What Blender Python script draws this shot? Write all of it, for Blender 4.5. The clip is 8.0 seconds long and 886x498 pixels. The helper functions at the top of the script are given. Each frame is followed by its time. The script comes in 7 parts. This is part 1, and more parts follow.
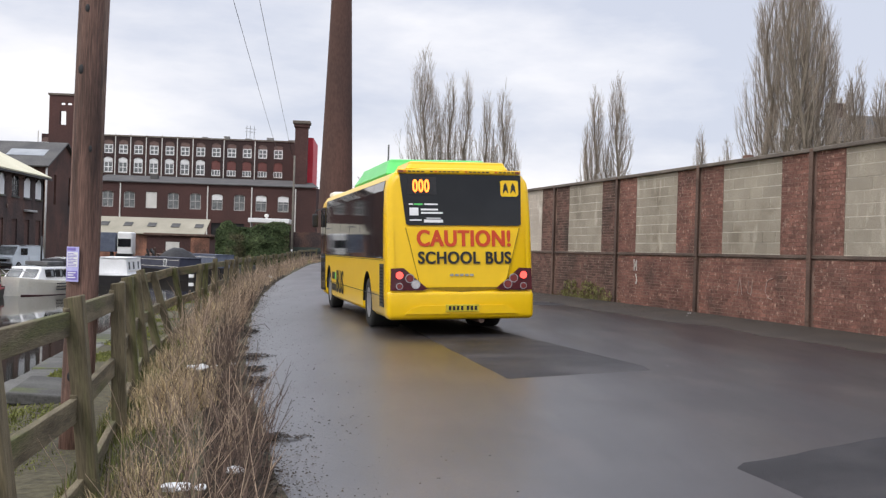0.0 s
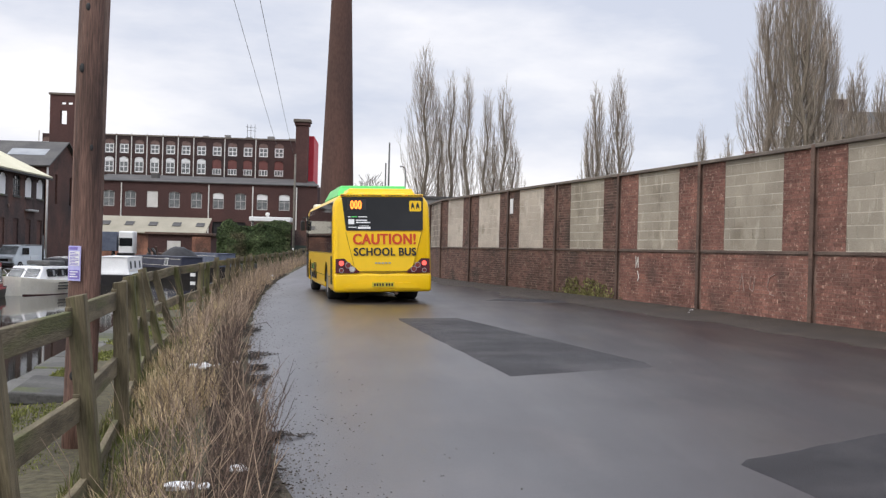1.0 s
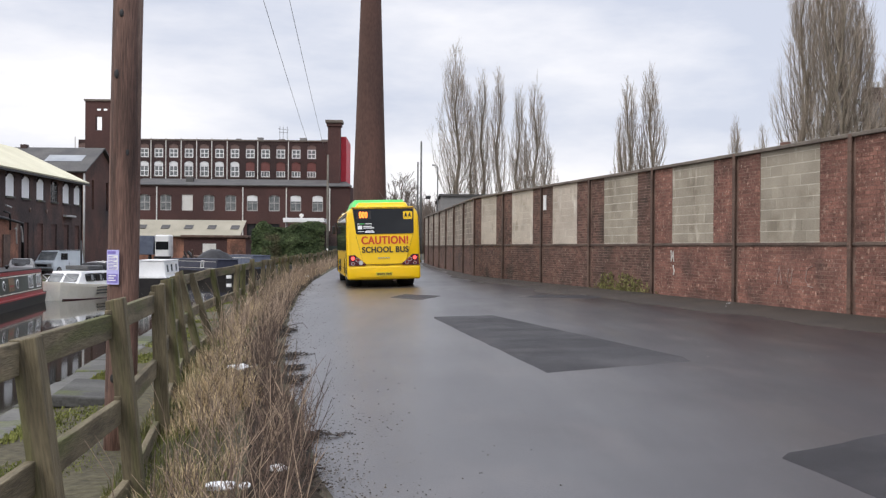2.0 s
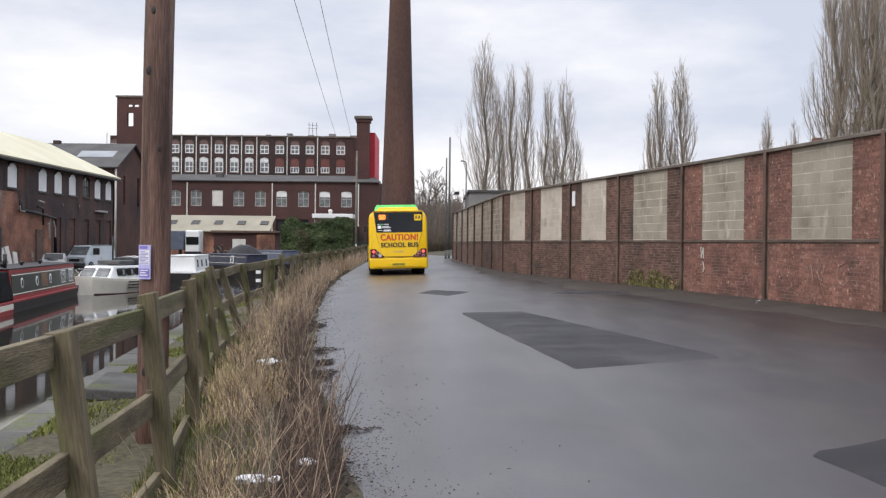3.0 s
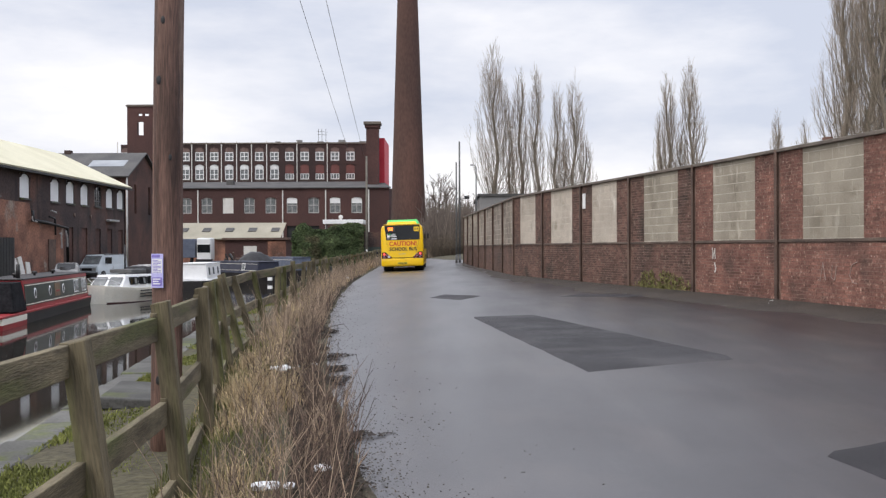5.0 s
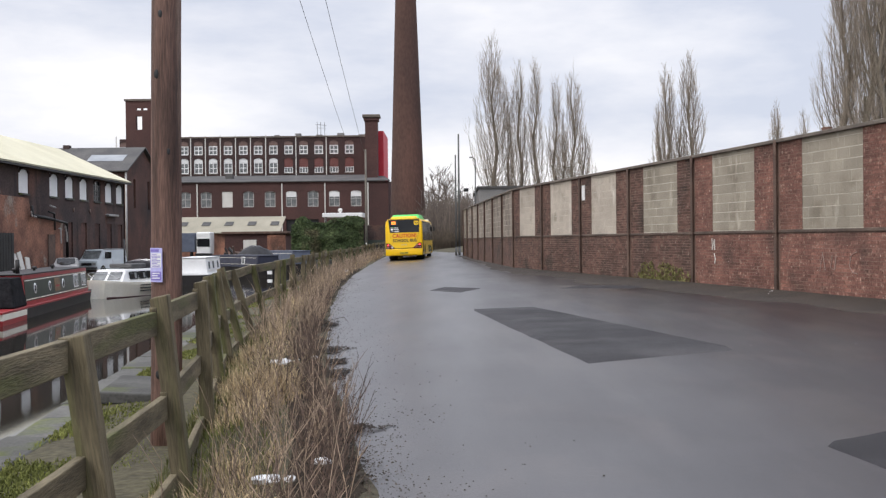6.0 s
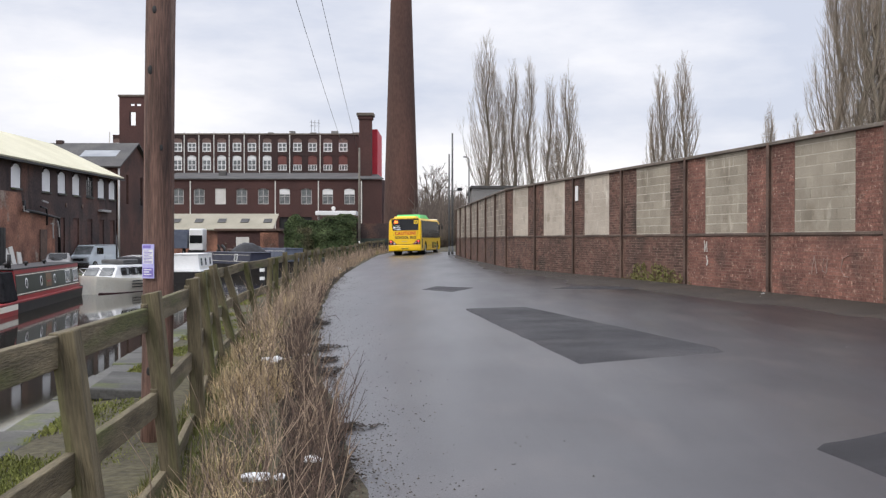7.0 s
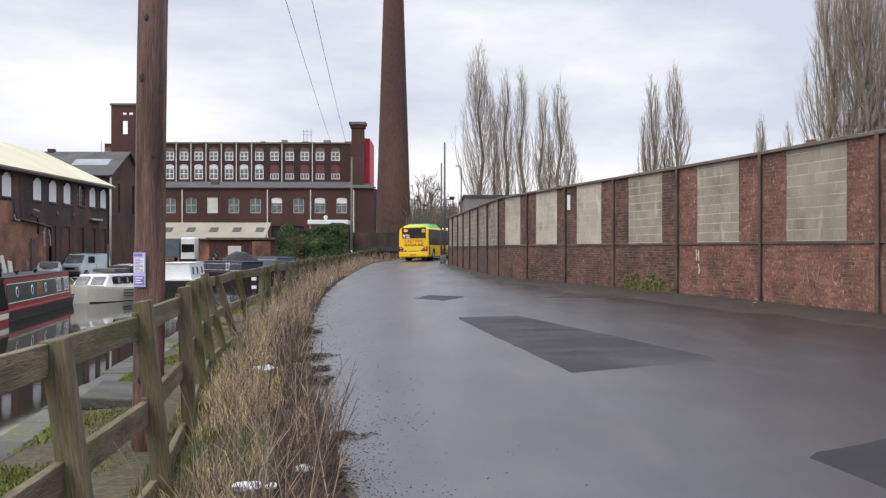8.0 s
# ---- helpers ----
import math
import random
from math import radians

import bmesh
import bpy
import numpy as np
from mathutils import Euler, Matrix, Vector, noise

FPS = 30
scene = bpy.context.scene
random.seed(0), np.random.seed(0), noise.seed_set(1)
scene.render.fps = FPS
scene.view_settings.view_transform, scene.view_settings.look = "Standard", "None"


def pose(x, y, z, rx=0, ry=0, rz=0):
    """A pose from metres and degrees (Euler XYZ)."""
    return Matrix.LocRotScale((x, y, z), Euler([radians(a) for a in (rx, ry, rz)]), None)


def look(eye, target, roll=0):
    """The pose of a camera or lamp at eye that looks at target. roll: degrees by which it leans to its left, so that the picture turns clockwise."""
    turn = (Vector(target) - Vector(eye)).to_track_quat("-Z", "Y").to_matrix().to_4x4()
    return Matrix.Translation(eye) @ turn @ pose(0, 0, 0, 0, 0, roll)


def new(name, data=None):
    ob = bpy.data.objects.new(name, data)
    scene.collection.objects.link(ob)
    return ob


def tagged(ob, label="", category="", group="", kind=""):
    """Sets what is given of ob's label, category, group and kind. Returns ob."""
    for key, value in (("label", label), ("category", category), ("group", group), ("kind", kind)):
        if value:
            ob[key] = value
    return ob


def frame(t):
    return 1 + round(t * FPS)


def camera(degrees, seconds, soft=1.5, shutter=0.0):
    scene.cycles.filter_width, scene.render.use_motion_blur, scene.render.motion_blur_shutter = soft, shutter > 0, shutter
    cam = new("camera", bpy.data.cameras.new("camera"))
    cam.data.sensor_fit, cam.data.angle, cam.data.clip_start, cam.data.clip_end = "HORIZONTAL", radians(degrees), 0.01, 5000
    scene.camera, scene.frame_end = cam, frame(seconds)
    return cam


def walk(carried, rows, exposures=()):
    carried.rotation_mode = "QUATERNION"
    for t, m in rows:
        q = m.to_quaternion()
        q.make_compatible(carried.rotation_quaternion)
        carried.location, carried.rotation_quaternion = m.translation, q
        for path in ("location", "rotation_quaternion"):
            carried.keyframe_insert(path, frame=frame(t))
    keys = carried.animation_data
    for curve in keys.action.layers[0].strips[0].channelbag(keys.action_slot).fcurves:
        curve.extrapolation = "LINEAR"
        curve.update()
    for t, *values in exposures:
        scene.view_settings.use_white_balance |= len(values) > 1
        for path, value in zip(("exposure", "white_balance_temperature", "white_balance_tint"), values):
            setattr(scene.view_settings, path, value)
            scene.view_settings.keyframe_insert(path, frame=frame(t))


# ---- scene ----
cam = camera(45.94, 8.0, soft=1.3)
ROWS = [
    (0.0, 0.015, 0.006, 1.423, -3.736, 0.201, -1.727),
    (0.5, 0.010, 0.016, 1.421, -3.739, 0.136, -1.597),
    (1.0, 0.007, 0.021, 1.420, -3.669, 0.080, -1.477),
    (1.5, 0.004, 0.023, 1.418, -2.869, 0.037, -0.758),
    (3.0, -0.001, 0.000, 1.416, -0.272, -0.293, -0.573),
    (3.5, 0.000, 0.000, 1.420, 0.000, -0.320, -0.350),
    (4.0, 0.003, -0.011, 1.419, 0.149, -0.047, -0.285),
    (4.5, -0.004, -0.014, 1.420, 0.267, 0.082, -0.071),
    (6.0, 0.000, -0.004, 1.418, 0.299, -0.462, 0.587),
    (6.5, 0.003, -0.014, 1.422, 0.184, -0.463, 0.160),
    (7.0, 0.004, -0.004, 1.419, -0.083, -0.509, -0.017),
    (7.5, 0.003, 0.003, 1.415, -0.349, -0.370, 0.069),
    (8.0, 0.003, 0.008, 1.413, -0.508, -0.013, -0.040),
]
walk(cam, [(t, pose(x, y, z, 90 + pitch, roll, yaw)) for t, x, y, z, yaw, pitch, roll in ROWS])

# ---- overcast sky and a veiled sun ----
SUN_ELEV, SUN_TURN = 48.0, 215.0
world = bpy.data.worlds.new("overcast")
scene.world = world
world.use_nodes = True
wn, wl = world.node_tree.nodes, world.node_tree.links
wn.clear()


def wnode(kind, **kw):
    n = wn.new(kind)
    for k, v in kw.items():
        n.inputs[k].default_value = v
    return n


sky = wn.new("ShaderNodeTexSky")
sky.sky_type, sky.sun_disc = "NISHITA", False
sky.sun_elevation, sky.sun_rotation = radians(SUN_ELEV), radians(SUN_TURN)
sky.air_density, sky.dust_density = 1.0, 2.0
coord = wn.new("ShaderNodeTexCoord")
flat = wn.new("ShaderNodeMapping")
flat.inputs["Scale"].default_value = (1.0, 1.0, 3.2)
flat.inputs["Location"].default_value = (0.35, 0.0, 0.0)
wl.new(coord.outputs["Generated"], flat.inputs["Vector"])
cloud = wnode("ShaderNodeTexNoise", Scale=3.1, Detail=7.0, Roughness=0.55)
wl.new(flat.outputs["Vector"], cloud.inputs["Vector"])
ramp = wn.new("ShaderNodeValToRGB")
ramp.color_ramp.elements[0].position, ramp.color_ramp.elements[0].color = 0.36, (0.592, 0.628, 0.735, 1)
ramp.color_ramp.elements[1].position, ramp.color_ramp.elements[1].color = 0.66, (0.945, 0.930, 0.953, 1)
axis = wn.new("ShaderNodeSeparateXYZ")
wl.new(coord.outputs["Generated"], axis.inputs["Vector"])
thin = wn.new("ShaderNodeMath")  # the cloud thins towards the sun's side
thin.operation = "MULTIPLY_ADD"
thin.inputs[1].default_value = -0.25
wl.new(axis.outputs["X"], thin.inputs[0])
wl.new(cloud.outputs["Fac"], thin.inputs[2])
haze = wn.new("ShaderNodeMath")  # and pales towards the horizon
haze.operation = "MULTIPLY_ADD"
haze.inputs[1].default_value = -0.55
low = wn.new("ShaderNodeMath")
low.operation = "MINIMUM"
low.inputs[1].default_value = 0.22
wl.new(axis.outputs["Z"], low.inputs[0])
wl.new(low.outputs[0], haze.inputs[0])
wl.new(thin.outputs[0], haze.inputs[2])
lift = wn.new("ShaderNodeMath")
lift.operation = "ADD"
lift.inputs[1].default_value = 0.055
wl.new(haze.outputs[0], lift.inputs[0])
wl.new(lift.outputs[0], ramp.inputs["Fac"])
rise_map = wn.new("ShaderNodeMapRange")
for k, v in (("From Min", 0.25), ("From Max", 1.0), ("To Min", 1.0), ("To Max", 2.35)):
    rise_map.inputs[k].default_value = v
wl.new(axis.outputs["Z"], rise_map.inputs["Value"])
gain = wn.new("ShaderNodeVectorMath")
gain.operation = "SCALE"
wl.new(ramp.outputs["Color"], gain.inputs[0])
wl.new(rise_map.outputs["Result"], gain.inputs["Scale"])
cover = wn.new("ShaderNodeBackground")
cover.inputs["Strength"].default_value = 1.08
wl.new(gain.outputs["Vector"], cover.inputs["Color"])
clear = wn.new("ShaderNodeBackground")
clear.inputs["Strength"].default_value = 0.08
wl.new(sky.outputs["Color"], clear.inputs["Color"])
blend = wn.new("ShaderNodeMixShader")
blend.inputs["Fac"].default_value = 0.9
wl.new(clear.outputs["Background"], blend.inputs[1])
wl.new(cover.outputs["Background"], blend.inputs[2])
wout = wn.new("ShaderNodeOutputWorld")
wl.new(blend.outputs["Shader"], wout.inputs["Surface"])

sun = new("sun", bpy.data.lights.new("sun", "SUN"))
sun.data.energy, sun.data.angle, sun.data.color = 1.1, radians(25), (1.0, 0.965, 0.92)
sun.matrix_world = look((-20, -30, 40), (0, 0, 0))
scene.view_settings.exposure = 0.16

# ---- materials ----


def mat(name, c1, c2, rough=0.8, scale=1.5, fine=30.0, bump=0.2, metal=0.0, spec=0.4, vary=0.0, island=0.0, emit=None,
        power=0.0, grain=0.25, stretch=(1, 1, 1), wet=0.0, stain=None, stain_scale=0.6, stain_at=0.58, coat=0.0, streak=None, fleck=None, fleck_scale=60.0, placed=False, soil=None, soil_scale=0.5, soil_at=0.55,
        soil_stretch=(1, 1, 1)):
    """A procedural surface: two colours in broad patches, a fine grain, relief, and a drift from piece to piece."""
    m = bpy.data.materials.new(name)
    m.use_nodes = True
    n, l = m.node_tree.nodes, m.node_tree.links
    p = n["Principled BSDF"]
    tc = n.new("ShaderNodeTexCoord")
    mp = n.new("ShaderNodeMapping")
    mp.inputs["Scale"].default_value = stretch
    if placed:  # one pattern across all pieces of a wall
        l.new(n.new("ShaderNodeNewGeometry").outputs["Position"], mp.inputs["Vector"])
    elif vary:  # a pattern of its own on each piece
        shift = n.new("ShaderNodeVectorMath")
        l.new(tc.outputs["Object"], shift.inputs[0])
        l.new(n.new("ShaderNodeObjectInfo").outputs["Location"], shift.inputs[1])
        l.new(shift.outputs["Vector"], mp.inputs["Vector"])
    else:
        l.new(tc.outputs["Object"], mp.inputs["Vector"])

    along = mp
    if streak:
        along = n.new("ShaderNodeMapping")
        along.inputs["Scale"].default_value = streak
        along.inputs["Rotation"].default_value = (0, 0, radians(-8))
        l.new(tc.outputs["Object"], along.inputs["Vector"])

    def noise_tex(s, d, src=None):
        t = n.new("ShaderNodeTexNoise")
        t.inputs["Scale"].default_value, t.inputs["Detail"].default_value = s, d
        l.new((src or mp).outputs["Vector"], t.inputs["Vector"])
        return t.outputs["Fac"]

    def ramped(src, lo, hi):
        r = n.new("ShaderNodeMapRange")
        r.inputs["From Min"].default_value, r.inputs["From Max"].default_value = lo, hi
        l.new(src, r.inputs["Value"])
        return r.outputs["Result"]

    def mixed(f, a, b):
        x = n.new("ShaderNodeMix")
        x.data_type = "RGBA"
        for sock, v in ((x.inputs[0], f), (x.inputs[6], a), (x.inputs[7], b)):
            if isinstance(v, bpy.types.NodeSocket):
                l.new(v, sock)
            else:
                sock.default_value = v if isinstance(v, float) else (*v, 1)
        return x.outputs[2]

    broad, small = noise_tex(scale, 5), noise_tex(fine, 4)
    colour = mixed(ramped(broad, 0.32, 0.68), c1, c2)
    if stain:
        colour = mixed(ramped(noise_tex(stain_scale, 6, along), stain_at, stain_at + 0.12), colour, stain)
    if soil:  # a second, larger weathering with its own direction
        run = n.new("ShaderNodeMapping")
        run.inputs["Scale"].default_value, run.inputs["Location"].default_value = soil_stretch, (3.7, 1.9, 5.3)
        l.new(mp.outputs["Vector"], run.inputs["Vector"])
        colour = mixed(ramped(noise_tex(soil_scale, 7, run), soil_at, soil_at + 0.16), colour, soil)
    if fleck:
        colour = mixed(ramped(noise_tex(fleck_scale, 2), 0.70, 0.74), colour, fleck)
    value = n.new("ShaderNodeMapRange")
    value.inputs["From Min"].default_value, value.inputs["From Max"].default_value = 0.25, 0.75
    value.inputs["To Min"].default_value, value.inputs["To Max"].default_value = 1 - grain, 1 + grain
    l.new(small, value.inputs["Value"])
    amount = value.outputs["Result"]
    for size, node, out in ((vary, "ShaderNodeObjectInfo", "Random"), (island, "ShaderNodeNewGeometry", "Random Per Island")):
        if size:
            q = n.new(node)
            r = n.new("ShaderNodeMapRange")
            r.inputs["To Min"].default_value, r.inputs["To Max"].default_value = 1 - size, 1 + size
            l.new(q.outputs[out], r.inputs["Value"])
            k = n.new("ShaderNodeMath")
            k.operation = "MULTIPLY"
            l.new(amount, k.inputs[0])
            l.new(r.outputs["Result"], k.inputs[1])
            amount = k.outputs[0]
    v = n.new("ShaderNodeVectorMath")
    v.operation = "SCALE"
    l.new(colour, v.inputs[0])
    l.new(amount, v.inputs["Scale"])
    l.new(v.outputs["Vector"], p.inputs["Base Color"])
    p.inputs["Metallic"].default_value, p.inputs["Specular IOR Level"].default_value = metal, spec
    p.inputs["Coat Weight"].default_value, p.inputs["Coat Roughness"].default_value = coat, 0.3
    if wet:
        r = n.new("ShaderNodeMapRange")
        r.inputs["From Min"].default_value, r.inputs["From Max"].default_value = 0.35, 0.65
        r.inputs["To Min"].default_value, r.inputs["To Max"].default_value = rough - wet, rough + wet
        l.new(noise_tex(scale * 1.6 if streak else scale * 0.6, 6, along), r.inputs["Value"])
        l.new(r.outputs["Result"], p.inputs["Roughness"])
    else:
        p.inputs["Roughness"].default_value = rough
    if bump:
        b = n.new("ShaderNodeBump")
        b.inputs["Strength"].default_value, b.inputs["Distance"].default_value = bump, 0.02
        l.new(small, b.inputs["Height"])
        l.new(b.outputs["Normal"], p.inputs["Normal"])
    if emit:
        p.inputs["Emission Color"].default_value, p.inputs["Emission Strength"].default_value = (*emit, 1), power
    return m


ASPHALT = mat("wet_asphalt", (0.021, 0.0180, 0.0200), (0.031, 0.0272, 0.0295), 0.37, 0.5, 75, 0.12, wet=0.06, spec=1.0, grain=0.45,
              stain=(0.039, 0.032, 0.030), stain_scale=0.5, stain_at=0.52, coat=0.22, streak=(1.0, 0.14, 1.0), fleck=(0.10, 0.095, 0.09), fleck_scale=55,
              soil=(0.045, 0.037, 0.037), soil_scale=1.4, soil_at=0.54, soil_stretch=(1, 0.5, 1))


def fade_gloss(m, glossy_x, dull_x):
    """Specular and coat fall from the low side of the lane towards the wall, with a wandering border."""
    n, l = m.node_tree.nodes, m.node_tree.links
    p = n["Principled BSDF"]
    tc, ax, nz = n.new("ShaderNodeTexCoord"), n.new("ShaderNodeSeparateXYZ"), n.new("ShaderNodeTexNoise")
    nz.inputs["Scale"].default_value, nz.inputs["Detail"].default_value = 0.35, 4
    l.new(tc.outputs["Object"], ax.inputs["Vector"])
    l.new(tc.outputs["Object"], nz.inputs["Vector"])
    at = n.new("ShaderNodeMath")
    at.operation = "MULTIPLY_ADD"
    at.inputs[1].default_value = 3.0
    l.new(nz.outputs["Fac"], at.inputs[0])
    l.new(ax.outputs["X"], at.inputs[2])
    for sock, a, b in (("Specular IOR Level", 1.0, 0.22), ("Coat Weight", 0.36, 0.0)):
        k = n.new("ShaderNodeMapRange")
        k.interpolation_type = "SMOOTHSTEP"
        k.inputs["From Min"].default_value, k.inputs["From Max"].default_value = glossy_x + 1.5, dull_x + 1.5
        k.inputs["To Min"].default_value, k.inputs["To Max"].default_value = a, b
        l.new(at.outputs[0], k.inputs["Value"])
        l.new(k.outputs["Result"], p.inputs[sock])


fade_gloss(ASPHALT, -1.5, 4.0)
TAR = mat("new_asphalt", (0.0150, 0.0138, 0.0158), (0.0270, 0.0248, 0.0272), 0.56, 1.0, 85, 0.8, wet=0.10, spec=0.23, grain=0.55, fleck=(0.075, 0.070, 0.070), fleck_scale=42, soil=(0.044, 0.040, 0.042), soil_scale=1.1, soil_at=0.50)
SOIL = mat("soil_and_grass", (0.056, 0.047, 0.030), (0.088, 0.078, 0.044), 0.95, 0.9, 14, 0.8, grain=0.5, stain=(0.055, 0.066, 0.024), stain_scale=0.5, stain_at=0.6)
BRICK = mat("red_brick", (0.132, 0.063, 0.049), (0.236, 0.110, 0.083), 0.88, 1.4, 25, 0.35, grain=0.4, vary=0.22, island=0.22, stain=(0.34, 0.215, 0.165), stain_scale=12.0, stain_at=0.565, placed=True,
            fleck=(0.46, 0.37, 0.31), fleck_scale=14, soil=(0.080, 0.048, 0.039), soil_scale=0.8, soil_at=0.55)
BRICK_DARK = mat("sooty_brick", (0.105, 0.062, 0.049), (0.205, 0.108, 0.082), 0.88, 1.0, 25, 0.35, grain=0.4, vary=0.25, island=0.32, stain=(0.28, 0.215, 0.165), stain_scale=9.0, stain_at=0.575, placed=True,
                 fleck=(0.32, 0.27, 0.22), fleck_scale=13, soil=(0.065, 0.048, 0.038), soil_scale=0.7, soil_at=0.54)
MORTAR = mat("mortar", (0.13, 0.078, 0.062), (0.30, 0.20, 0.16), 0.95, 2.2, 40, 0.4)
BLOCK = mat("concrete_block", (0.268, 0.236, 0.186), (0.355, 0.315, 0.252), 0.92, 1.2, 60, 0.5, vary=0.10, island=0.10, stain=(0.225, 0.195, 0.15), stain_scale=1.1, stain_at=0.58, placed=True,
            soil=(0.52, 0.47, 0.39), soil_scale=1.3, soil_at=0.60, soil_stretch=(2.2, 2.2, 0.8))
LIMED_BLOCK = mat("limewashed_block", (0.40, 0.345, 0.285), (0.52, 0.46, 0.385), 0.92, 1.0, 60, 0.4, vary=0.06, island=0.06, stain=(0.30, 0.26, 0.205), stain_scale=1.1, stain_at=0.57, placed=True,
                  soil=(0.64, 0.60, 0.53), soil_scale=1.2, soil_at=0.58, soil_stretch=(2.0, 2.0, 0.7))
GRIMY_BLOCK = mat("grimy_block", (0.20, 0.165, 0.135), (0.33, 0.285, 0.235), 0.92, 0.9, 30, 0.4, island=0.15, stain=(0.13, 0.10, 0.082), stain_scale=0.8, stain_at=0.56, placed=True)
BLOCK_JOINT = mat("block_mortar", (0.40, 0.36, 0.295), (0.64, 0.59, 0.50), 0.95, 1.6, 40, 0.4)
RUST = mat("rusty_steel", (0.082, 0.053, 0.042), (0.150, 0.096, 0.073), 0.7, 2.0, 30, 0.3, vary=0.15)
COPING = mat("weathered_coping", (0.12, 0.10, 0.085), (0.20, 0.17, 0.14), 0.9, 1.2, 30, 0.5)
LEDGE = mat("weathered_ledge", (0.075, 0.054, 0.044), (0.15, 0.108, 0.086), 0.9, 1.6, 30, 0.5)
MOSS = mat("moss_and_weeds", (0.125, 0.130, 0.042), (0.27, 0.26, 0.10), 0.95, 3, 20, 0.6, island=0.45)
MILL_BRICK = mat("mill_brick", (0.062, 0.034, 0.031), (0.100, 0.049, 0.043), 0.9, 0.12, 6, 0.3, grain=0.25, stain=(0.052, 0.034, 0.031), stain_scale=0.07)
MILL_SOOT = mat("blackened_mill_brick", (0.040, 0.027, 0.026), (0.068, 0.038, 0.034), 0.9, 0.12, 6, 0.3, grain=0.25)
SOOT_BRICK = mat("soot_brick", (0.042, 0.031, 0.031), (0.088, 0.056, 0.048), 0.9, 0.45, 7, 0.3, grain=0.45, stain=(0.120, 0.062, 0.046), stain_scale=0.30, stain_at=0.55,
                 soil=(0.020, 0.017, 0.017), soil_scale=0.7, soil_at=0.56, soil_stretch=(1, 1, 0.22))
RUDDY_BRICK = mat("ruddy_soot_brick", (0.062, 0.036, 0.031), (0.130, 0.064, 0.049), 0.9, 0.35, 7, 0.3, grain=0.4, stain=(0.034, 0.026, 0.026), stain_scale=0.25, stain_at=0.52)
ORANGE_BRICK = mat("orange_brick", (0.145, 0.072, 0.051), (0.33, 0.158, 0.104), 0.9, 0.8, 8, 0.3, grain=0.45, stain=(0.29, 0.235, 0.19), stain_scale=0.7, stain_at=0.59,
                   soil=(0.048, 0.032, 0.028), soil_scale=0.45, soil_at=0.58, soil_stretch=(1, 1, 0.4))
CHIMNEY_BRICK = mat("chimney_brick", (0.072, 0.042, 0.035), (0.122, 0.064, 0.049), 0.9, 0.25, 5, 0.3, grain=0.25, stretch=(1, 1, 0.35), stain=(0.06, 0.04, 0.035), stain_scale=0.2)
RED_PAINT = mat("red_paint", (0.55, 0.03, 0.05), (0.62, 0.05, 0.07), 0.6, 0.4, 10, 0.1, grain=0.08)
SLATE = mat("slate_roof", (0.060, 0.059, 0.060), (0.105, 0.10, 0.095), 0.8, 0.5, 9, 0.4)
CREAM_ROOF = mat("cream_sheet_roof", (0.58, 0.54, 0.38), (0.68, 0.64, 0.47), 0.7, 0.3, 10, 0.15, grain=0.1)
SHED_ROOF = mat("buff_sheet_roof", (0.27, 0.25, 0.19), (0.35, 0.32, 0.25), 0.8, 0.3, 8, 0.2, grain=0.12)
SKYLIGHT = mat("skylight", (0.24, 0.26, 0.28), (0.36, 0.38, 0.40), 0.5, 0.8, 20, 0.05, grain=0.1)
WHITE = mat("white_paint", (0.76, 0.76, 0.75), (0.85, 0.85, 0.84), 0.4, 1.0, 12, 0.05, grain=0.06)
CREAM = mat("cream_hull", (0.82, 0.77, 0.64), (0.88, 0.84, 0.73), 0.4, 1.0, 12, 0.05, grain=0.06)
BOARD = mat("pale_board", (0.62, 0.60, 0.55), (0.72, 0.70, 0.66), 0.7, 1.0, 12, 0.1, grain=0.1)
GLASS = mat("dark_glass", (0.010, 0.011, 0.012), (0.020, 0.021, 0.023), 0.04, 0.6, 4, 0.0, spec=0.36, grain=0.1)
PALE_GLASS = mat("old_glass", (0.10, 0.11, 0.11), (0.22, 0.23, 0.23), 0.25, 0.9, 4, 0.02, spec=0.6, grain=0.3)
GREY_PIPE = mat("pale_pipe", (0.34, 0.33, 0.32), (0.46, 0.45, 0.43), 0.6, 1.5, 15, 0.1)
STEEL = mat("galvanised_steel", (0.075, 0.075, 0.075), (0.13, 0.13, 0.127), 0.6, 2, 20, 0.1, metal=0.2)
BLACK = mat("black_paint", (0.012, 0.012, 0.013), (0.024, 0.024, 0.025), 0.45, 2, 25, 0.1)
RUBBER = mat("tyre_rubber", (0.014, 0.014, 0.014), (0.026, 0.025, 0.024), 0.8, 6, 60, 0.3)
TIMBER = mat("weathered_timber", (0.060, 0.049, 0.028), (0.185, 0.152, 0.092), 0.85, 2.2, 20, 0.45, grain=0.36, vary=0.15, stretch=(5, 5, 0.45), stain=(0.084, 0.086, 0.030), stain_scale=1.1, stain_at=0.51,
             soil=(0.032, 0.024, 0.017), soil_scale=2.0, soil_at=0.60, soil_stretch=(1, 1, 1.6))
RAIL_TIMBER = mat("weathered_rail_timber", (0.070, 0.057, 0.033), (0.205, 0.169, 0.104), 0.85, 2.2, 20, 0.40, grain=0.34, vary=0.15, stretch=(6, 1.3, 6), stain=(0.100, 0.102, 0.038), stain_scale=1.0, stain_at=0.51,
                  soil=(0.036, 0.028, 0.019), soil_scale=1.6, soil_at=0.60, soil_stretch=(1, 1, 0.6))
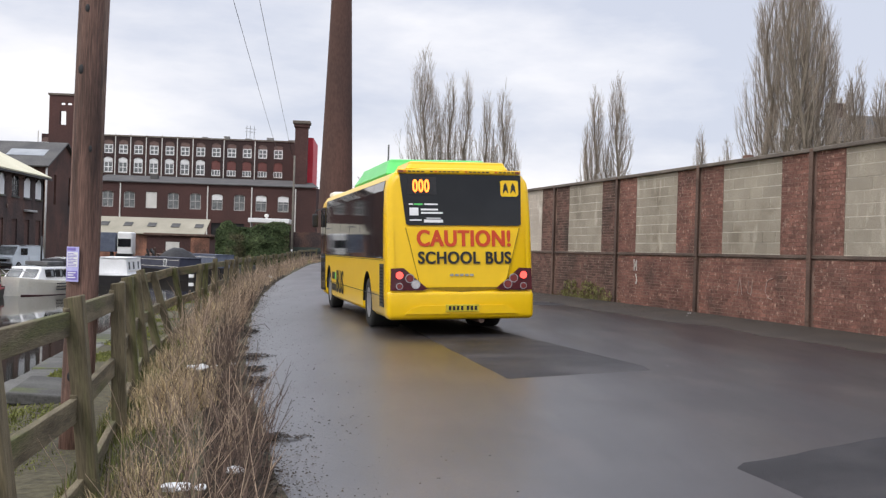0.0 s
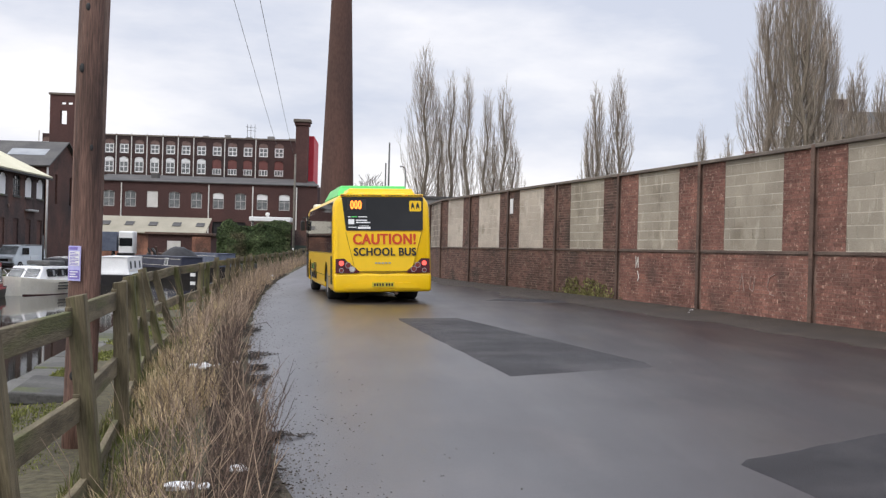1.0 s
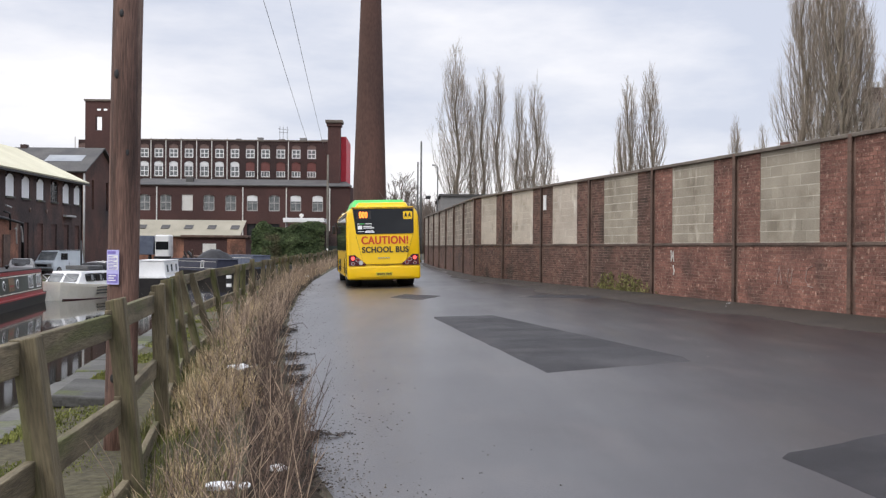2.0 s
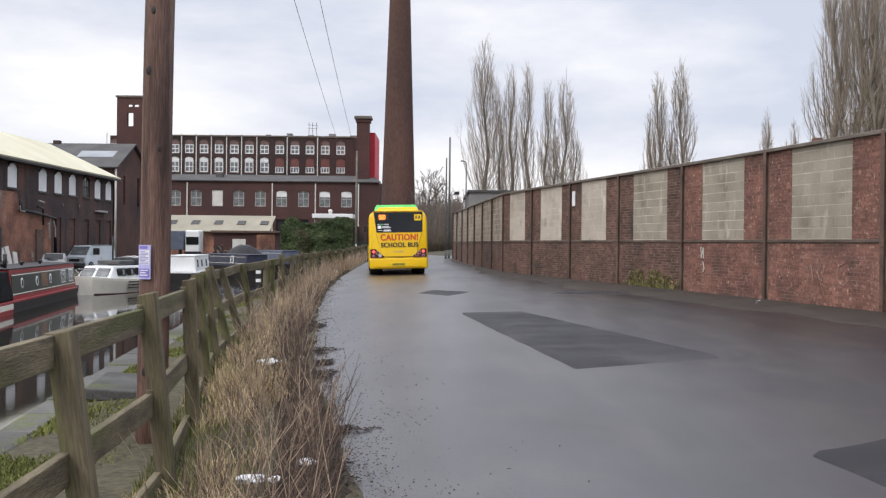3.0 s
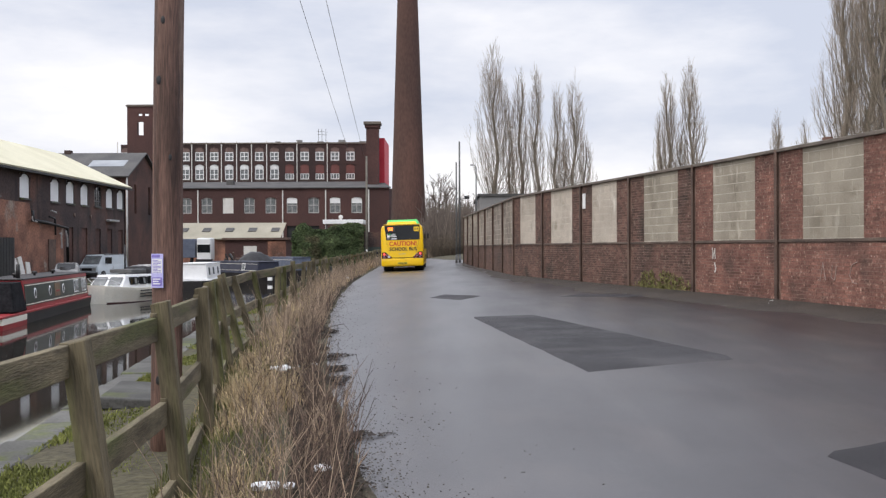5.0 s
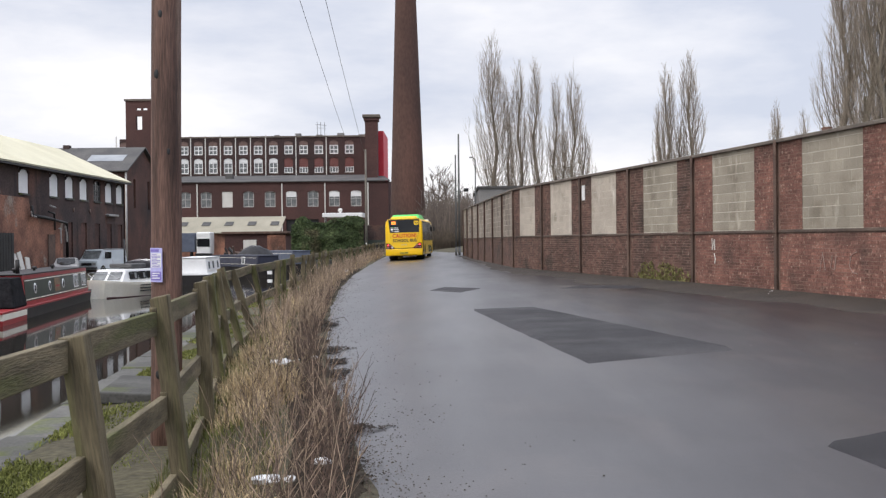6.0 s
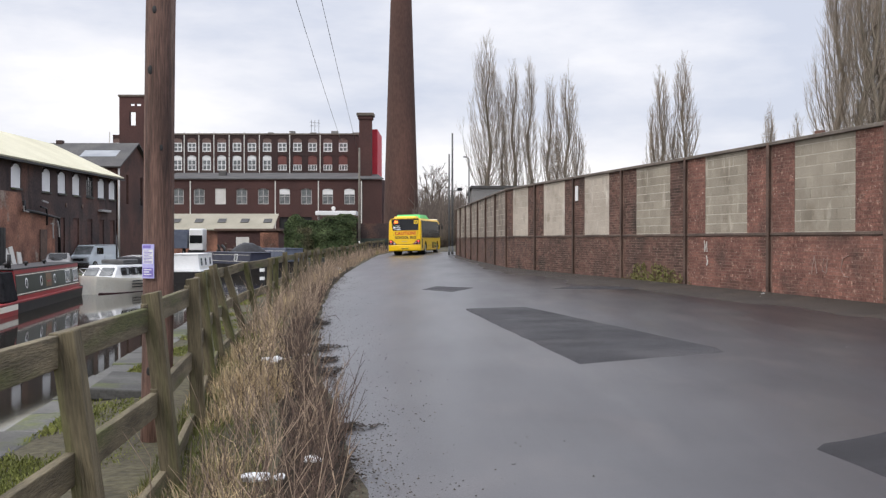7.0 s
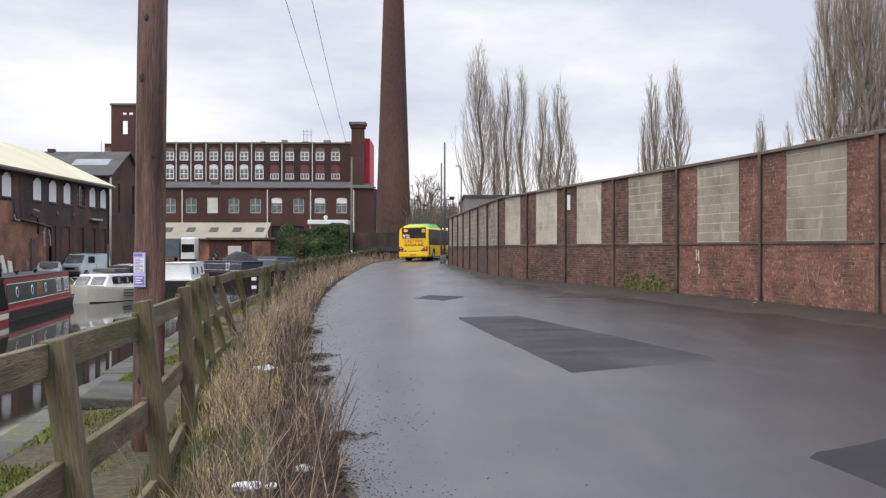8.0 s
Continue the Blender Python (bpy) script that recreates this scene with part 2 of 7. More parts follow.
POLE_TIMBER = mat("tarred_pole", (0.066, 0.036, 0.027), (0.225, 0.128, 0.097), 0.62, 1.8, 22, 0.8, grain=0.55, stretch=(5, 5, 0.35), stain=(0.23, 0.155, 0.115), stain_scale=1.0, stain_at=0.57,
                  soil=(0.022, 0.014, 0.012), soil_scale=2.4, soil_at=0.60, soil_stretch=(0.6, 0.6, 2.0))
STONE = mat("wet_flagstone", (0.066, 0.064, 0.059), (0.130, 0.126, 0.116), 0.78, 1.4, 30, 0.5, spec=0.3, vary=0.25, stain=(0.10, 0.115, 0.034), stain_scale=1.3, stain_at=0.54)
STRAW = mat("dead_grass", (0.35, 0.262, 0.150), (0.62, 0.48, 0.295), 0.9, 2.5, 8, 0, island=0.5, grain=0.2, stain=(0.22, 0.20, 0.09), stain_scale=1.3, stain_at=0.56)
STEM = mat("dead_stems", (0.18, 0.130, 0.094), (0.40, 0.30, 0.212), 0.9, 2.5, 8, 0, island=0.5, grain=0.2)
TURF = mat("short_grass", (0.090, 0.100, 0.028), (0.165, 0.170, 0.052), 0.9, 2.5, 8, 0, island=0.4, grain=0.2)
BARK = mat("poplar_bark", (0.145, 0.122, 0.094), (0.235, 0.200, 0.155), 0.9, 0.8, 10, 0.2, island=0.25)
TWIG = mat("poplar_twigs", (0.27, 0.222, 0.178), (0.42, 0.352, 0.288), 0.9, 0.5, 6, 0, island=0.3)
SCRUB = mat("bare_scrub", (0.105, 0.084, 0.070), (0.185, 0.150, 0.125), 0.9, 0.2, 5, 0, island=0.35)
IVY = mat("ivy_leaf", (0.026, 0.042, 0.015), (0.064, 0.086, 0.034), 0.8, 0.8, 8, 0, spec=0.25, island=0.55, grain=0.2, stain=(0.085, 0.078, 0.042), stain_scale=0.5, stain_at=0.58)
YELLOW = mat("yellow_paint", (0.87, 0.535, 0.003), (0.89, 0.555, 0.004), 0.28, 1.0, 6, 0.0, spec=0.4, grain=0.03, coat=0.2)
GREEN = mat("green_paint", (0.10, 0.62, 0.13), (0.13, 0.68, 0.17), 0.35, 1.0, 6, 0.0, grain=0.04)
RED_LETTER = mat("red_lettering", (0.56, 0.055, 0.012), (0.60, 0.065, 0.015), 0.4, 2, 20, 0, grain=0.05)
LAMP_RED = mat("dark_red_lens", (0.055, 0.004, 0.008), (0.085, 0.006, 0.011), 0.2, 3, 20, 0, spec=0.6)
LAMP_GLOW = mat("lit_tail_lamp", (0.7, 0.03, 0.03), (0.75, 0.05, 0.04), 0.3, 3, 20, 0, emit=(1.0, 0.09, 0.07), power=1.8)
LAMP_CLEAR = mat("clear_lens", (0.55, 0.52, 0.52), (0.65, 0.62, 0.6), 0.2, 3, 20, 0, spec=0.6)
LAMP_PINK = mat("dull_red_lens", (0.16, 0.025, 0.025), (0.22, 0.04, 0.035), 0.2, 3, 20, 0, spec=0.6)
LED = mat("orange_leds", (0.8, 0.2, 0.02), (0.85, 0.22, 0.02), 0.5, 3, 20, 0, emit=(1.0, 0.22, 0.03), power=2.6)
RIM = mat("silver_rim", (0.38, 0.38, 0.39), (0.50, 0.50, 0.51), 0.35, 3, 20, 0.05, metal=0.6)
BOAT_RED = mat("red_boat_paint", (0.27, 0.020, 0.024), (0.34, 0.030, 0.034), 0.4, 1.5, 15, 0.05, grain=0.1)
BOAT_GREEN = mat("dark_green_boat_paint", (0.028, 0.040, 0.032), (0.042, 0.055, 0.044), 0.4, 1.5, 15, 0.05, grain=0.1)
BOAT_BLUE = mat("navy_boat_paint", (0.028, 0.031, 0.052), (0.048, 0.052, 0.080), 0.5, 1.5, 15, 0.05, grain=0.15)
TARP = mat("grey_tarpaulin", (0.09, 0.105, 0.15), (0.14, 0.16, 0.21), 0.6, 1.5, 8, 0.4, grain=0.15)
HULL = mat("black_hull", (0.012, 0.011, 0.012), (0.03, 0.026, 0.024), 0.5, 1.5, 15, 0.1)
VAN = mat("pale_blue_van_paint", (0.55, 0.60, 0.63), (0.64, 0.68, 0.70), 0.35, 1, 12, 0.0, grain=0.05)
PAPER = mat("lilac_notice", (0.42, 0.40, 0.74), (0.56, 0.54, 0.82), 0.6, 9, 60, 0.1, grain=0.1)
LITTER = mat("white_litter", (0.62, 0.63, 0.64), (0.78, 0.78, 0.78), 0.5, 8, 40, 0.2)
GREY_CLAD = mat("grey_cladding", (0.19, 0.185, 0.18), (0.25, 0.243, 0.235), 0.6, 0.4, 10, 0.1)
WATER = mat("canal_water", (0.018, 0.016, 0.012), (0.026, 0.022, 0.016), 0.045, 0.5, 3.0, 0.02, spec=0.6, grain=0.1)
MULCH = mat("wet_leaf_mulch", (0.016, 0.012, 0.010), (0.050, 0.036, 0.027), 0.75, 5, 20, 0, island=0.5, spec=0.3)
BANK_MOSS = mat("bank_moss", (0.105, 0.118, 0.028), (0.195, 0.205, 0.055), 0.9, 2.5, 8, 0, island=0.4, grain=0.2)
BRAMBLE = mat("dark_bramble_stems", (0.055, 0.037, 0.030), (0.145, 0.098, 0.074), 0.9, 2.5, 8, 0, island=0.5, grain=0.2)
CABLE = mat("cable", (0.03, 0.03, 0.03), (0.05, 0.05, 0.05), 0.6, 3, 20, 0)
HILL = mat("far_wooded_hill", (0.085, 0.078, 0.070), (0.13, 0.115, 0.10), 0.95, 0.06, 0.6, 0.6, grain=0.4)
CHALK = mat("chalk_marks", (0.36, 0.27, 0.235), (0.46, 0.37, 0.33), 0.9, 6, 40, 0)

# ---- building blocks ----


def part(name, bm, material, parent=None, label="", m=None):
    """Links a bmesh as one mesh object, under a thing or a part where one is given."""
    bmesh.ops.recalc_face_normals(bm, faces=bm.faces)
    me = bpy.data.meshes.new(name)
    bm.to_mesh(me)
    bm.free()
    me.materials.append(material)
    ob = new(name, me)
    if parent:
        ob.parent = parent
    if m is not None:
        ob.matrix_basis = m
    return tagged(ob, label)


def again(ob, m, parent=None):
    """Another object on the same mesh."""
    o = new(ob.name.split(".")[0], ob.data)
    o.parent = parent or ob.parent
    o.matrix_basis = m
    return o


def soup(name, verts, faces, material, parent=None, smooth=False):
    me = bpy.data.meshes.new(name)
    me.from_pydata([tuple(v) for v in verts], [], [tuple(f) for f in faces])
    me.materials.append(material)
    if smooth:
        me.polygons.foreach_set("use_smooth", [True] * len(me.polygons))
    ob = new(name, me)
    if parent:
        ob.parent = parent
    return ob


def thing(name, label, category, m=None, group="", kind=""):
    ob = new(name)
    ob.empty_display_size = 0.2
    if m is not None:
        ob.matrix_basis = m
    return tagged(ob, label, category, group, kind)


def box(bm, x0, x1, y0, y1, z0, z1, bevel=0.0, m=None, seg=2):
    vs = [bm.verts.new((x, y, z)) for x in (x0, x1) for y in (y0, y1) for z in (z0, z1)]
    fs = [bm.faces.new([vs[i] for i in q]) for q in ((0, 1, 3, 2), (4, 6, 7, 5), (0, 4, 5, 1), (2, 3, 7, 6), (0, 2, 6, 4), (1, 5, 7, 3))]
    if bevel:
        es = list({e for f in fs for e in f.edges})
        r = bmesh.ops.bevel(bm, geom=es, offset=bevel, segments=seg, affect="EDGES", profile=0.5)
        vs = list({v for f in r["faces"] for v in f.verts} | {v for v in vs if v.is_valid})
    if m is not None:
        bmesh.ops.transform(bm, matrix=m, verts=vs)
    return bm


def new_box(*a, **k):
    return box(bmesh.new(), *a, **k)


def tube(bm, pts, radii, n=8, caps=True):
    """A round bar along a line of points."""
    pts = [Vector(p) for p in pts]
    rings = []
    for i, p in enumerate(pts):
        d = (pts[min(i + 1, len(pts) - 1)] - pts[max(i - 1, 0)]).normalized()
        side = d.orthogonal().normalized() if abs(d.z) < 0.99 else Vector((1, 0, 0))
        if abs(d.z) < 0.99:
            side = d.cross(Vector((0, 0, 1))).normalized()
        up = side.cross(d).normalized()
        r = radii[i] if isinstance(radii, (list, tuple)) else radii
        rings.append([bm.verts.new(p + r * (math.cos(a) * side + math.sin(a) * up)) for a in (2 * math.pi * k / n for k in range(n))])
    for a, b in zip(rings, rings[1:]):
        for k in range(n):
            f = bm.faces.new((a[k], a[(k + 1) % n], b[(k + 1) % n], b[k]))
            f.smooth = n > 6
    if caps:
        bm.faces.new(rings[0][::-1])
        bm.faces.new(rings[-1])
    return bm


def plate(bm, pts, thick):
    """A slab: a flat polygon, thickened along its normal."""
    p = [Vector(q) for q in pts]
    nrm = (p[1] - p[0]).cross(p[-1] - p[0]).normalized() * thick
    a = [bm.verts.new(q) for q in p]
    b = [bm.verts.new(q + nrm) for q in p]
    bm.faces.new(a[::-1])
    bm.faces.new(b)
    k = len(p)
    for i in range(k):
        bm.faces.new((a[i], a[(i + 1) % k], b[(i + 1) % k], b[i]))
    return bm


def lathe(bm, profile, n=24, m=None, close=True):
    """Turns a profile of (radius, height) round z."""
    rings = [[bm.verts.new((r * math.cos(2 * math.pi * k / n), r * math.sin(2 * math.pi * k / n), z)) for k in range(n)] for r, z in profile]
    for a, b in zip(rings, rings[1:]):
        for k in range(n):
            bm.faces.new((a[k], a[(k + 1) % n], b[(k + 1) % n], b[k])).smooth = True
    if close:
        bm.faces.new(rings[0][::-1])
        bm.faces.new(rings[-1])
    if m is not None:
        bmesh.ops.transform(bm, matrix=m, verts=[v for r in rings for v in r])
    return bm


def lettering(name, words, height, material, parent, m, width=None, bold=0.012):
    """Raised letters in the built-in font; the foot of the line starts at the pose's origin."""
    cu = bpy.data.curves.new(name, "FONT")
    cu.body, cu.extrude, cu.offset, cu.space_character = words, 0.003, bold * 0.45, 1.10
    tmp = new(name, cu)
    me = bpy.data.meshes.new_from_object(tmp.evaluated_get(bpy.context.evaluated_depsgraph_get()))
    bpy.data.objects.remove(tmp)
    thick = bmesh.new()  # upright strokes grow heavier than the level ones
    for k, dx in enumerate((-1, -0.33, 0.33, 1)):
        was = len(thick.verts)
        thick.from_mesh(me)
        thick.verts.ensure_lookup_table()
        bmesh.ops.translate(thick, vec=(dx * bold * 0.62, 0, 0.0012 * (k % 2) + 0.0006 * (k // 2)), verts=thick.verts[was:])
    thick.to_mesh(me)
    thick.free()
    xs = [v.co.x for v in me.vertices]
    ys = [v.co.y for v in me.vertices]
    sy = height / (max(ys) - min(ys))
    sx = width / (max(xs) - min(xs)) if width else sy
    me.transform(Matrix.Diagonal((sx, sy, 1, 1)) @ Matrix.Translation((-min(xs), -min(ys), 0)))
    me.materials.clear()
    me.materials.append(material)
    ob = new(name, me)
    ob.parent, ob.matrix_basis = parent, m
    return ob


def lerp(table, y):
    """Reads a table of (y, value) rows."""
    return float(np.interp(y, [r[0] for r in table], [r[1] for r in table]))


# ---- the plan ----
EYE_HEIGHT = 1.42
ROAD_LEFT = [(-60, 2.0), (-10, 0.4), (0, -0.12), (5.8, -0.57), (7.5, -0.78), (9.7, -1.17), (12.5, -1.6), (16.3, -2.06), (23.7, -2.8), (32.6, -3.5),
             (45, -4.22), (62, -4.84), (73.4, -5.05), (82, -5.0), (88, -4.5), (94, -3.0), (99.5, 0.5)]
POSTS = [(12.08, -2.09), (11.27, 2.08), (10.46, 6.25), (9.65, 10.42), (8.85, 14.59), (8.04, 18.76), (7.22, 22.93), (6.36, 27.09), (5.42, 31.24), (4.5, 35.39),
         (3.57, 39.54), (2.74, 43.70), (2.49, 47.95), (2.23, 52.19), (1.98, 56.43), (1.74, 60.67), (1.51, 64.92), (1.27, 69.16), (1.07, 73.41)]
WALL_X = [(-60, 23.5)] + [(y, x) for x, y in POSTS]
FENCE = [(-4, -1.35), (2.9, -1.60), (4.9, -1.67), (6.9, -1.76), (9.2, -2.13), (11.6, -2.53), (14.5, -3.02), (22, -3.72), (32.6, -4.45), (45, -5.15), (62, -5.75), (75, -5.95), (84, -5.9), (90, -5.3), (98, -2.6)]
CANAL_NEAR = [(-60, -3.0), (0, -3.4), (9.4, -4.0), (16.4, -4.8), (30, -6.2), (50, -7.3), (80, -7.2), (108, -5.2)]
CANAL_FAR = [(-60, -18), (30, -18.2), (60, -18.6), (84, -18.6), (108, -9.0)]
WATER_Z, QUAY_Z = -1.10, -0.42


def rise(y):
    return 0.0022 * max(0.0, y - 60) ** 1.5


def across(s):
    return 0.22 * max(0.0, min(1.0, s)) ** 1.2


# ---- ground, one sheet to the horizon, with the canal's bed cut into it ----
ys = [-900, -400, -150, -60, -40, -20, -10] + list(range(-5, 112, 1)) + [115, 120, 130, 150, 180, 230, 300, 450, 700, 1100, 1800]
gv, gf = [], []
for y in ys:
    up = rise(min(y, 112))
    far, near, fen = lerp(CANAL_FAR, y), lerp(CANAL_NEAR, y), lerp(FENCE, y)
    left = lerp(ROAD_LEFT, y)
    right = lerp(WALL_X, y)
    bed = -2.2 if y < 109 else QUAY_Z
    row = [(-1500, QUAY_Z), (-60, QUAY_Z), (far - 0.2, QUAY_Z), (far, bed), (near, bed), (near + 0.2, -0.36 + 0.4 * up), (fen - 0.3, -0.30 + 0.6 * up), (fen, -0.24 + up),
           ((fen + left) / 2, -0.07 + up), (left - 0.12, 0.02 + up), (left + 0.25, -0.04 + up), (right - 0.1, 0.12 + up), (right + 0.6, 0.16 + up), (60, 0.2), (1500, 0.2)]
    gv += [(x, y, z + 0.02 * noise.noise((x * 1.3, y * 1.3, 0))) for x, z in row]
w = 15
for i in range(len(ys) - 1):
    for k in range(w - 1):
        a = i * w + k
        gf.append((a, a + 1, a + w + 1, a + w))
ground = soup("ground", gv, gf, SOIL)
tagged(ground, "damp soil and rough grass beside the road and canal", "ground", kind="structure")

# ---- road: a worn wet sheet that bends away to the right past the wall's end ----
pairs = [((lerp(ROAD_LEFT, y), y), (lerp(WALL_X, y), y)) for y in ([-300, -150, -60, -40, -20, -10] + [k * 0.75 for k in range(-6, 98)])]
pairs += [((-5.05, 77), (1.2, 75)), ((-5.0, 82), (1.6, 77)), ((-4.5, 88), (2.4, 80)), ((-3.0, 94), (4.0, 83)), ((0.5, 99.5), (7, 86)),
          ((7, 104), (12, 88.5)), ((20, 108), (22, 91)), ((60, 114), (60, 97))]
rv, rf = [], []
cols = 22
for i, (a, b) in enumerate(pairs):
    for k in range(cols + 1):
        s = k / cols
        x, y = a[0] + (b[0] - a[0]) * s, a[1] + (b[1] - a[1]) * s
        if k == 0:
            x += 0.10 * noise.noise((y * 1.1, 3, 0)) + 0.05 * noise.noise((y * 4, 5, 0))
        rv.append((x, y, across(s) + rise(y) + 0.012 * noise.noise((x * 0.5, y * 0.35, 1)) + (0.0 if 0 < k else -0.03)))
for i in range(len(pairs) - 1):
    for k in range(cols):
        a = i * (cols + 1) + k
        rf.append((a, a + 1, a + cols + 2, a + cols + 1))
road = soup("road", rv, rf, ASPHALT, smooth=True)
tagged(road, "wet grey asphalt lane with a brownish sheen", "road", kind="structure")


def road_z(x, y):
    l, r = lerp(ROAD_LEFT, y), lerp(WALL_X, y)
    return across((x - l) / (r - l)) + rise(y)


def road_patch(corners, label):
    """A repair laid into the lane, a little proud of it, with an uneven edge."""
    bm = bmesh.new()
    n = 14
    grid = []
    c = [Vector((x, y, 0)) for x, y in corners]
    for i in range(n + 1):
        row = []
        for k in range(n + 1):
            u, v = i / n, k / n
            eu, ev = 1.03 * (u - 0.5) + 0.5, 1.03 * (v - 0.5) + 0.5
            p = c[0].lerp(c[1], eu).lerp(c[3].lerp(c[2], eu), ev)
            edge = i in (0, n) or k in (0, n)
            x, y = p.x + 0.03 * noise.noise((p.x * 2, p.y * 2, 7)), p.y + 0.05 * noise.noise((p.x * 2, p.y * 2, 9))
            row.append(bm.verts.new((x, y, road_z(x, y) + 0.012 * noise.noise((x * 0.5, y * 0.35, 1)) + (-0.003 if edge else 0.009))))
        grid.append(row)
    for i in range(n):
        for k in range(n):
            bm.faces.new((grid[i][k], grid[i + 1][k], grid[i + 1][k + 1], grid[i][k + 1]))
    ob = part("road_patch", bm, TAR)
    return tagged(ob, label, "road patch", kind="structure")


road_patch([(1.53, 11.5), (3.48, 12.35), (1.68, 20.9), (0.42, 20.75)], "darker rectangular asphalt repair in the lane")
road_patch([(0.30, 27.2), (0.92, 29.05), (-0.14, 30.4), (-0.55, 28.6)], "small dark asphalt repair in the lane")
road_patch([(2.75, 4.4), (5.2, 6.0), (4.6, 8.34), (2.45, 6.98)], "darker asphalt repair with a cracked edge")
road_patch([(2.9, 27.5), (4.6, 26.2), (5.3, 26.9), (3.6, 28.6)], "faint dark asphalt repair near the wall")

# ---- canal ----
wv, wf = [], []
wy = [-900, -300] + list(range(-60, 112, 2))
for y in wy:
    wv += [(lerp(CANAL_FAR, y) - 0.3, y, WATER_Z), (lerp(CANAL_NEAR, y) + 0.3, y, WATER_Z)]
for i in range(len(wy) - 1):
    wf.append((2 * i, 2 * i + 1, 2 * i + 3, 2 * i + 2))
tagged(soup("water", wv, wf, WATER), "still dark canal water reflecting boats and buildings", "water", kind="structure")


def canal_wall(name, table, out, label, y0, y1):
    """The stone edge of the canal: a masonry face and a row of coping stones."""
    base = thing(name, label, "canal edge", kind="structure")
    bm = bmesh.new()
    n = int((y1 - y0) / 2)
    for i in range(n):
        a, b = y0 + 2 * i, y0 + 2 * i + 2
        xa, xb = lerp(table, a), lerp(table, b)
        plate(bm, [(xa, a, -2.1), (xb, b, -2.1), (xb, b, -0.48), (xa, a, -0.48)], 0.2 * out)
    part("canal_face", bm, STONE, base)
    y = y0
    k = 0
    stone = None
    while y < y1 and k < 140:
        ln = 0.85 + 0.5 * random.random()
        x0 = lerp(table, y + ln / 2)
        slope = math.degrees(math.atan2(lerp(table, y + ln) - lerp(table, y), ln))
        m = pose(x0 + out * 0.18 + random.uniform(-0.03, 0.03), y + ln / 2, -0.44 + random.uniform(-0.015, 0.02), random.uniform(-1, 1), random.uniform(-1.5, 1.5), -slope) @ Matrix.Diagonal((1, ln / 1.0, 1, 1))
        if stone is None:
            stone = part("coping_stone", new_box(-0.22, 0.22, -0.49, 0.49, -0.14, 0.10, 0.02), STONE, base, m=m)
        else:
            again(stone, m)
        y += ln
        k += 1
    return base


canal_wall("canal_edge_near", CANAL_NEAR, 1, "wet stone coping along the near bank of the canal", 3, 106)
canal_wall("canal_edge_far", CANAL_FAR, -1, "stone coping along the far bank of the canal", 30, 106)
# a dislodged flag on the bank
for x, y, sx, sy, rz, tip in ((-3.55, 12.2, 0.85, 1.5, 8, 4),):
    bm = new_box(-sx / 2, sx / 2, -sy / 2, sy / 2, 0, 0.13, 0.02)
    ob = part("flagstone", bm, STONE, m=pose(x, y, -0.36, 0, tip, rz))
    tagged(ob, "tilted wet grey flagstone on the canal bank", "flagstone")

# ---- boundary wall: steel posts, brick panels, blocked-up openings ----
MID_Z, TOP_Z = 1.57, 3.48
wall = thing("wall_boundary", "tall red brick boundary wall with blocked openings between rusty steel posts", "wall", kind="structure")
WALL_T = 0.24


def bay_frame(a, b):
    """Local space of a bay: x along the wall from a to b, y into the wall, z up."""
    d = Vector((b[0] - a[0], b[1] - a[1], 0))
    ln = d.length
    d.normalize()
    m = Matrix(((d.x, -d.y * -1, 0, a[0]), (d.y, d.x * -1, 0, a[1]), (0, 0, 1, 0), (0, 0, 0, 1)))
    return m, ln



def brick_run(lists, m, x0, x1, z0, z1, deep=0.10, face=0.0, rough=0.003):
    """Courses of stretchers between x0 and x1, each with its own face, ends and beds."""
    bl, bh, j = 0.225, 0.075, 0.010
    rows = max(1, int(round((z1 - z0) / bh)))
    h = (z1 - z0) / rows
    vs, fs = lists
    for r in range(rows):
        x = x0 - (bl / 2 if r % 2 else 0)
        while x < x1 - 0.01:
            a, b = max(x0, x) + j / 2, min(x1, x + bl) - j / 2
            x += bl
            if b - a < 0.03:
                continue
            zc0, zc1 = z0 + r * h + j / 2, z0 + (r + 1) * h - j / 2
            f = face + random.uniform(-rough, rough)
            k = len(vs)
            for px, py, pz in ((a, deep, zc0), (b, deep, zc0), (b, deep, zc1), (a, deep, zc1), (a, f, zc0), (b, f, zc0), (b, f, zc1), (a, f, zc1)):
                vs.append(m @ Vector((px, py, pz)))
            fs += [(k + 4, k + 7, k + 6, k + 5), (k, k + 4, k + 5, k + 1), (k + 3, k + 2, k + 6, k + 7), (k, k + 3, k + 7, k + 4), (k + 1, k + 5, k + 6, k + 2)]


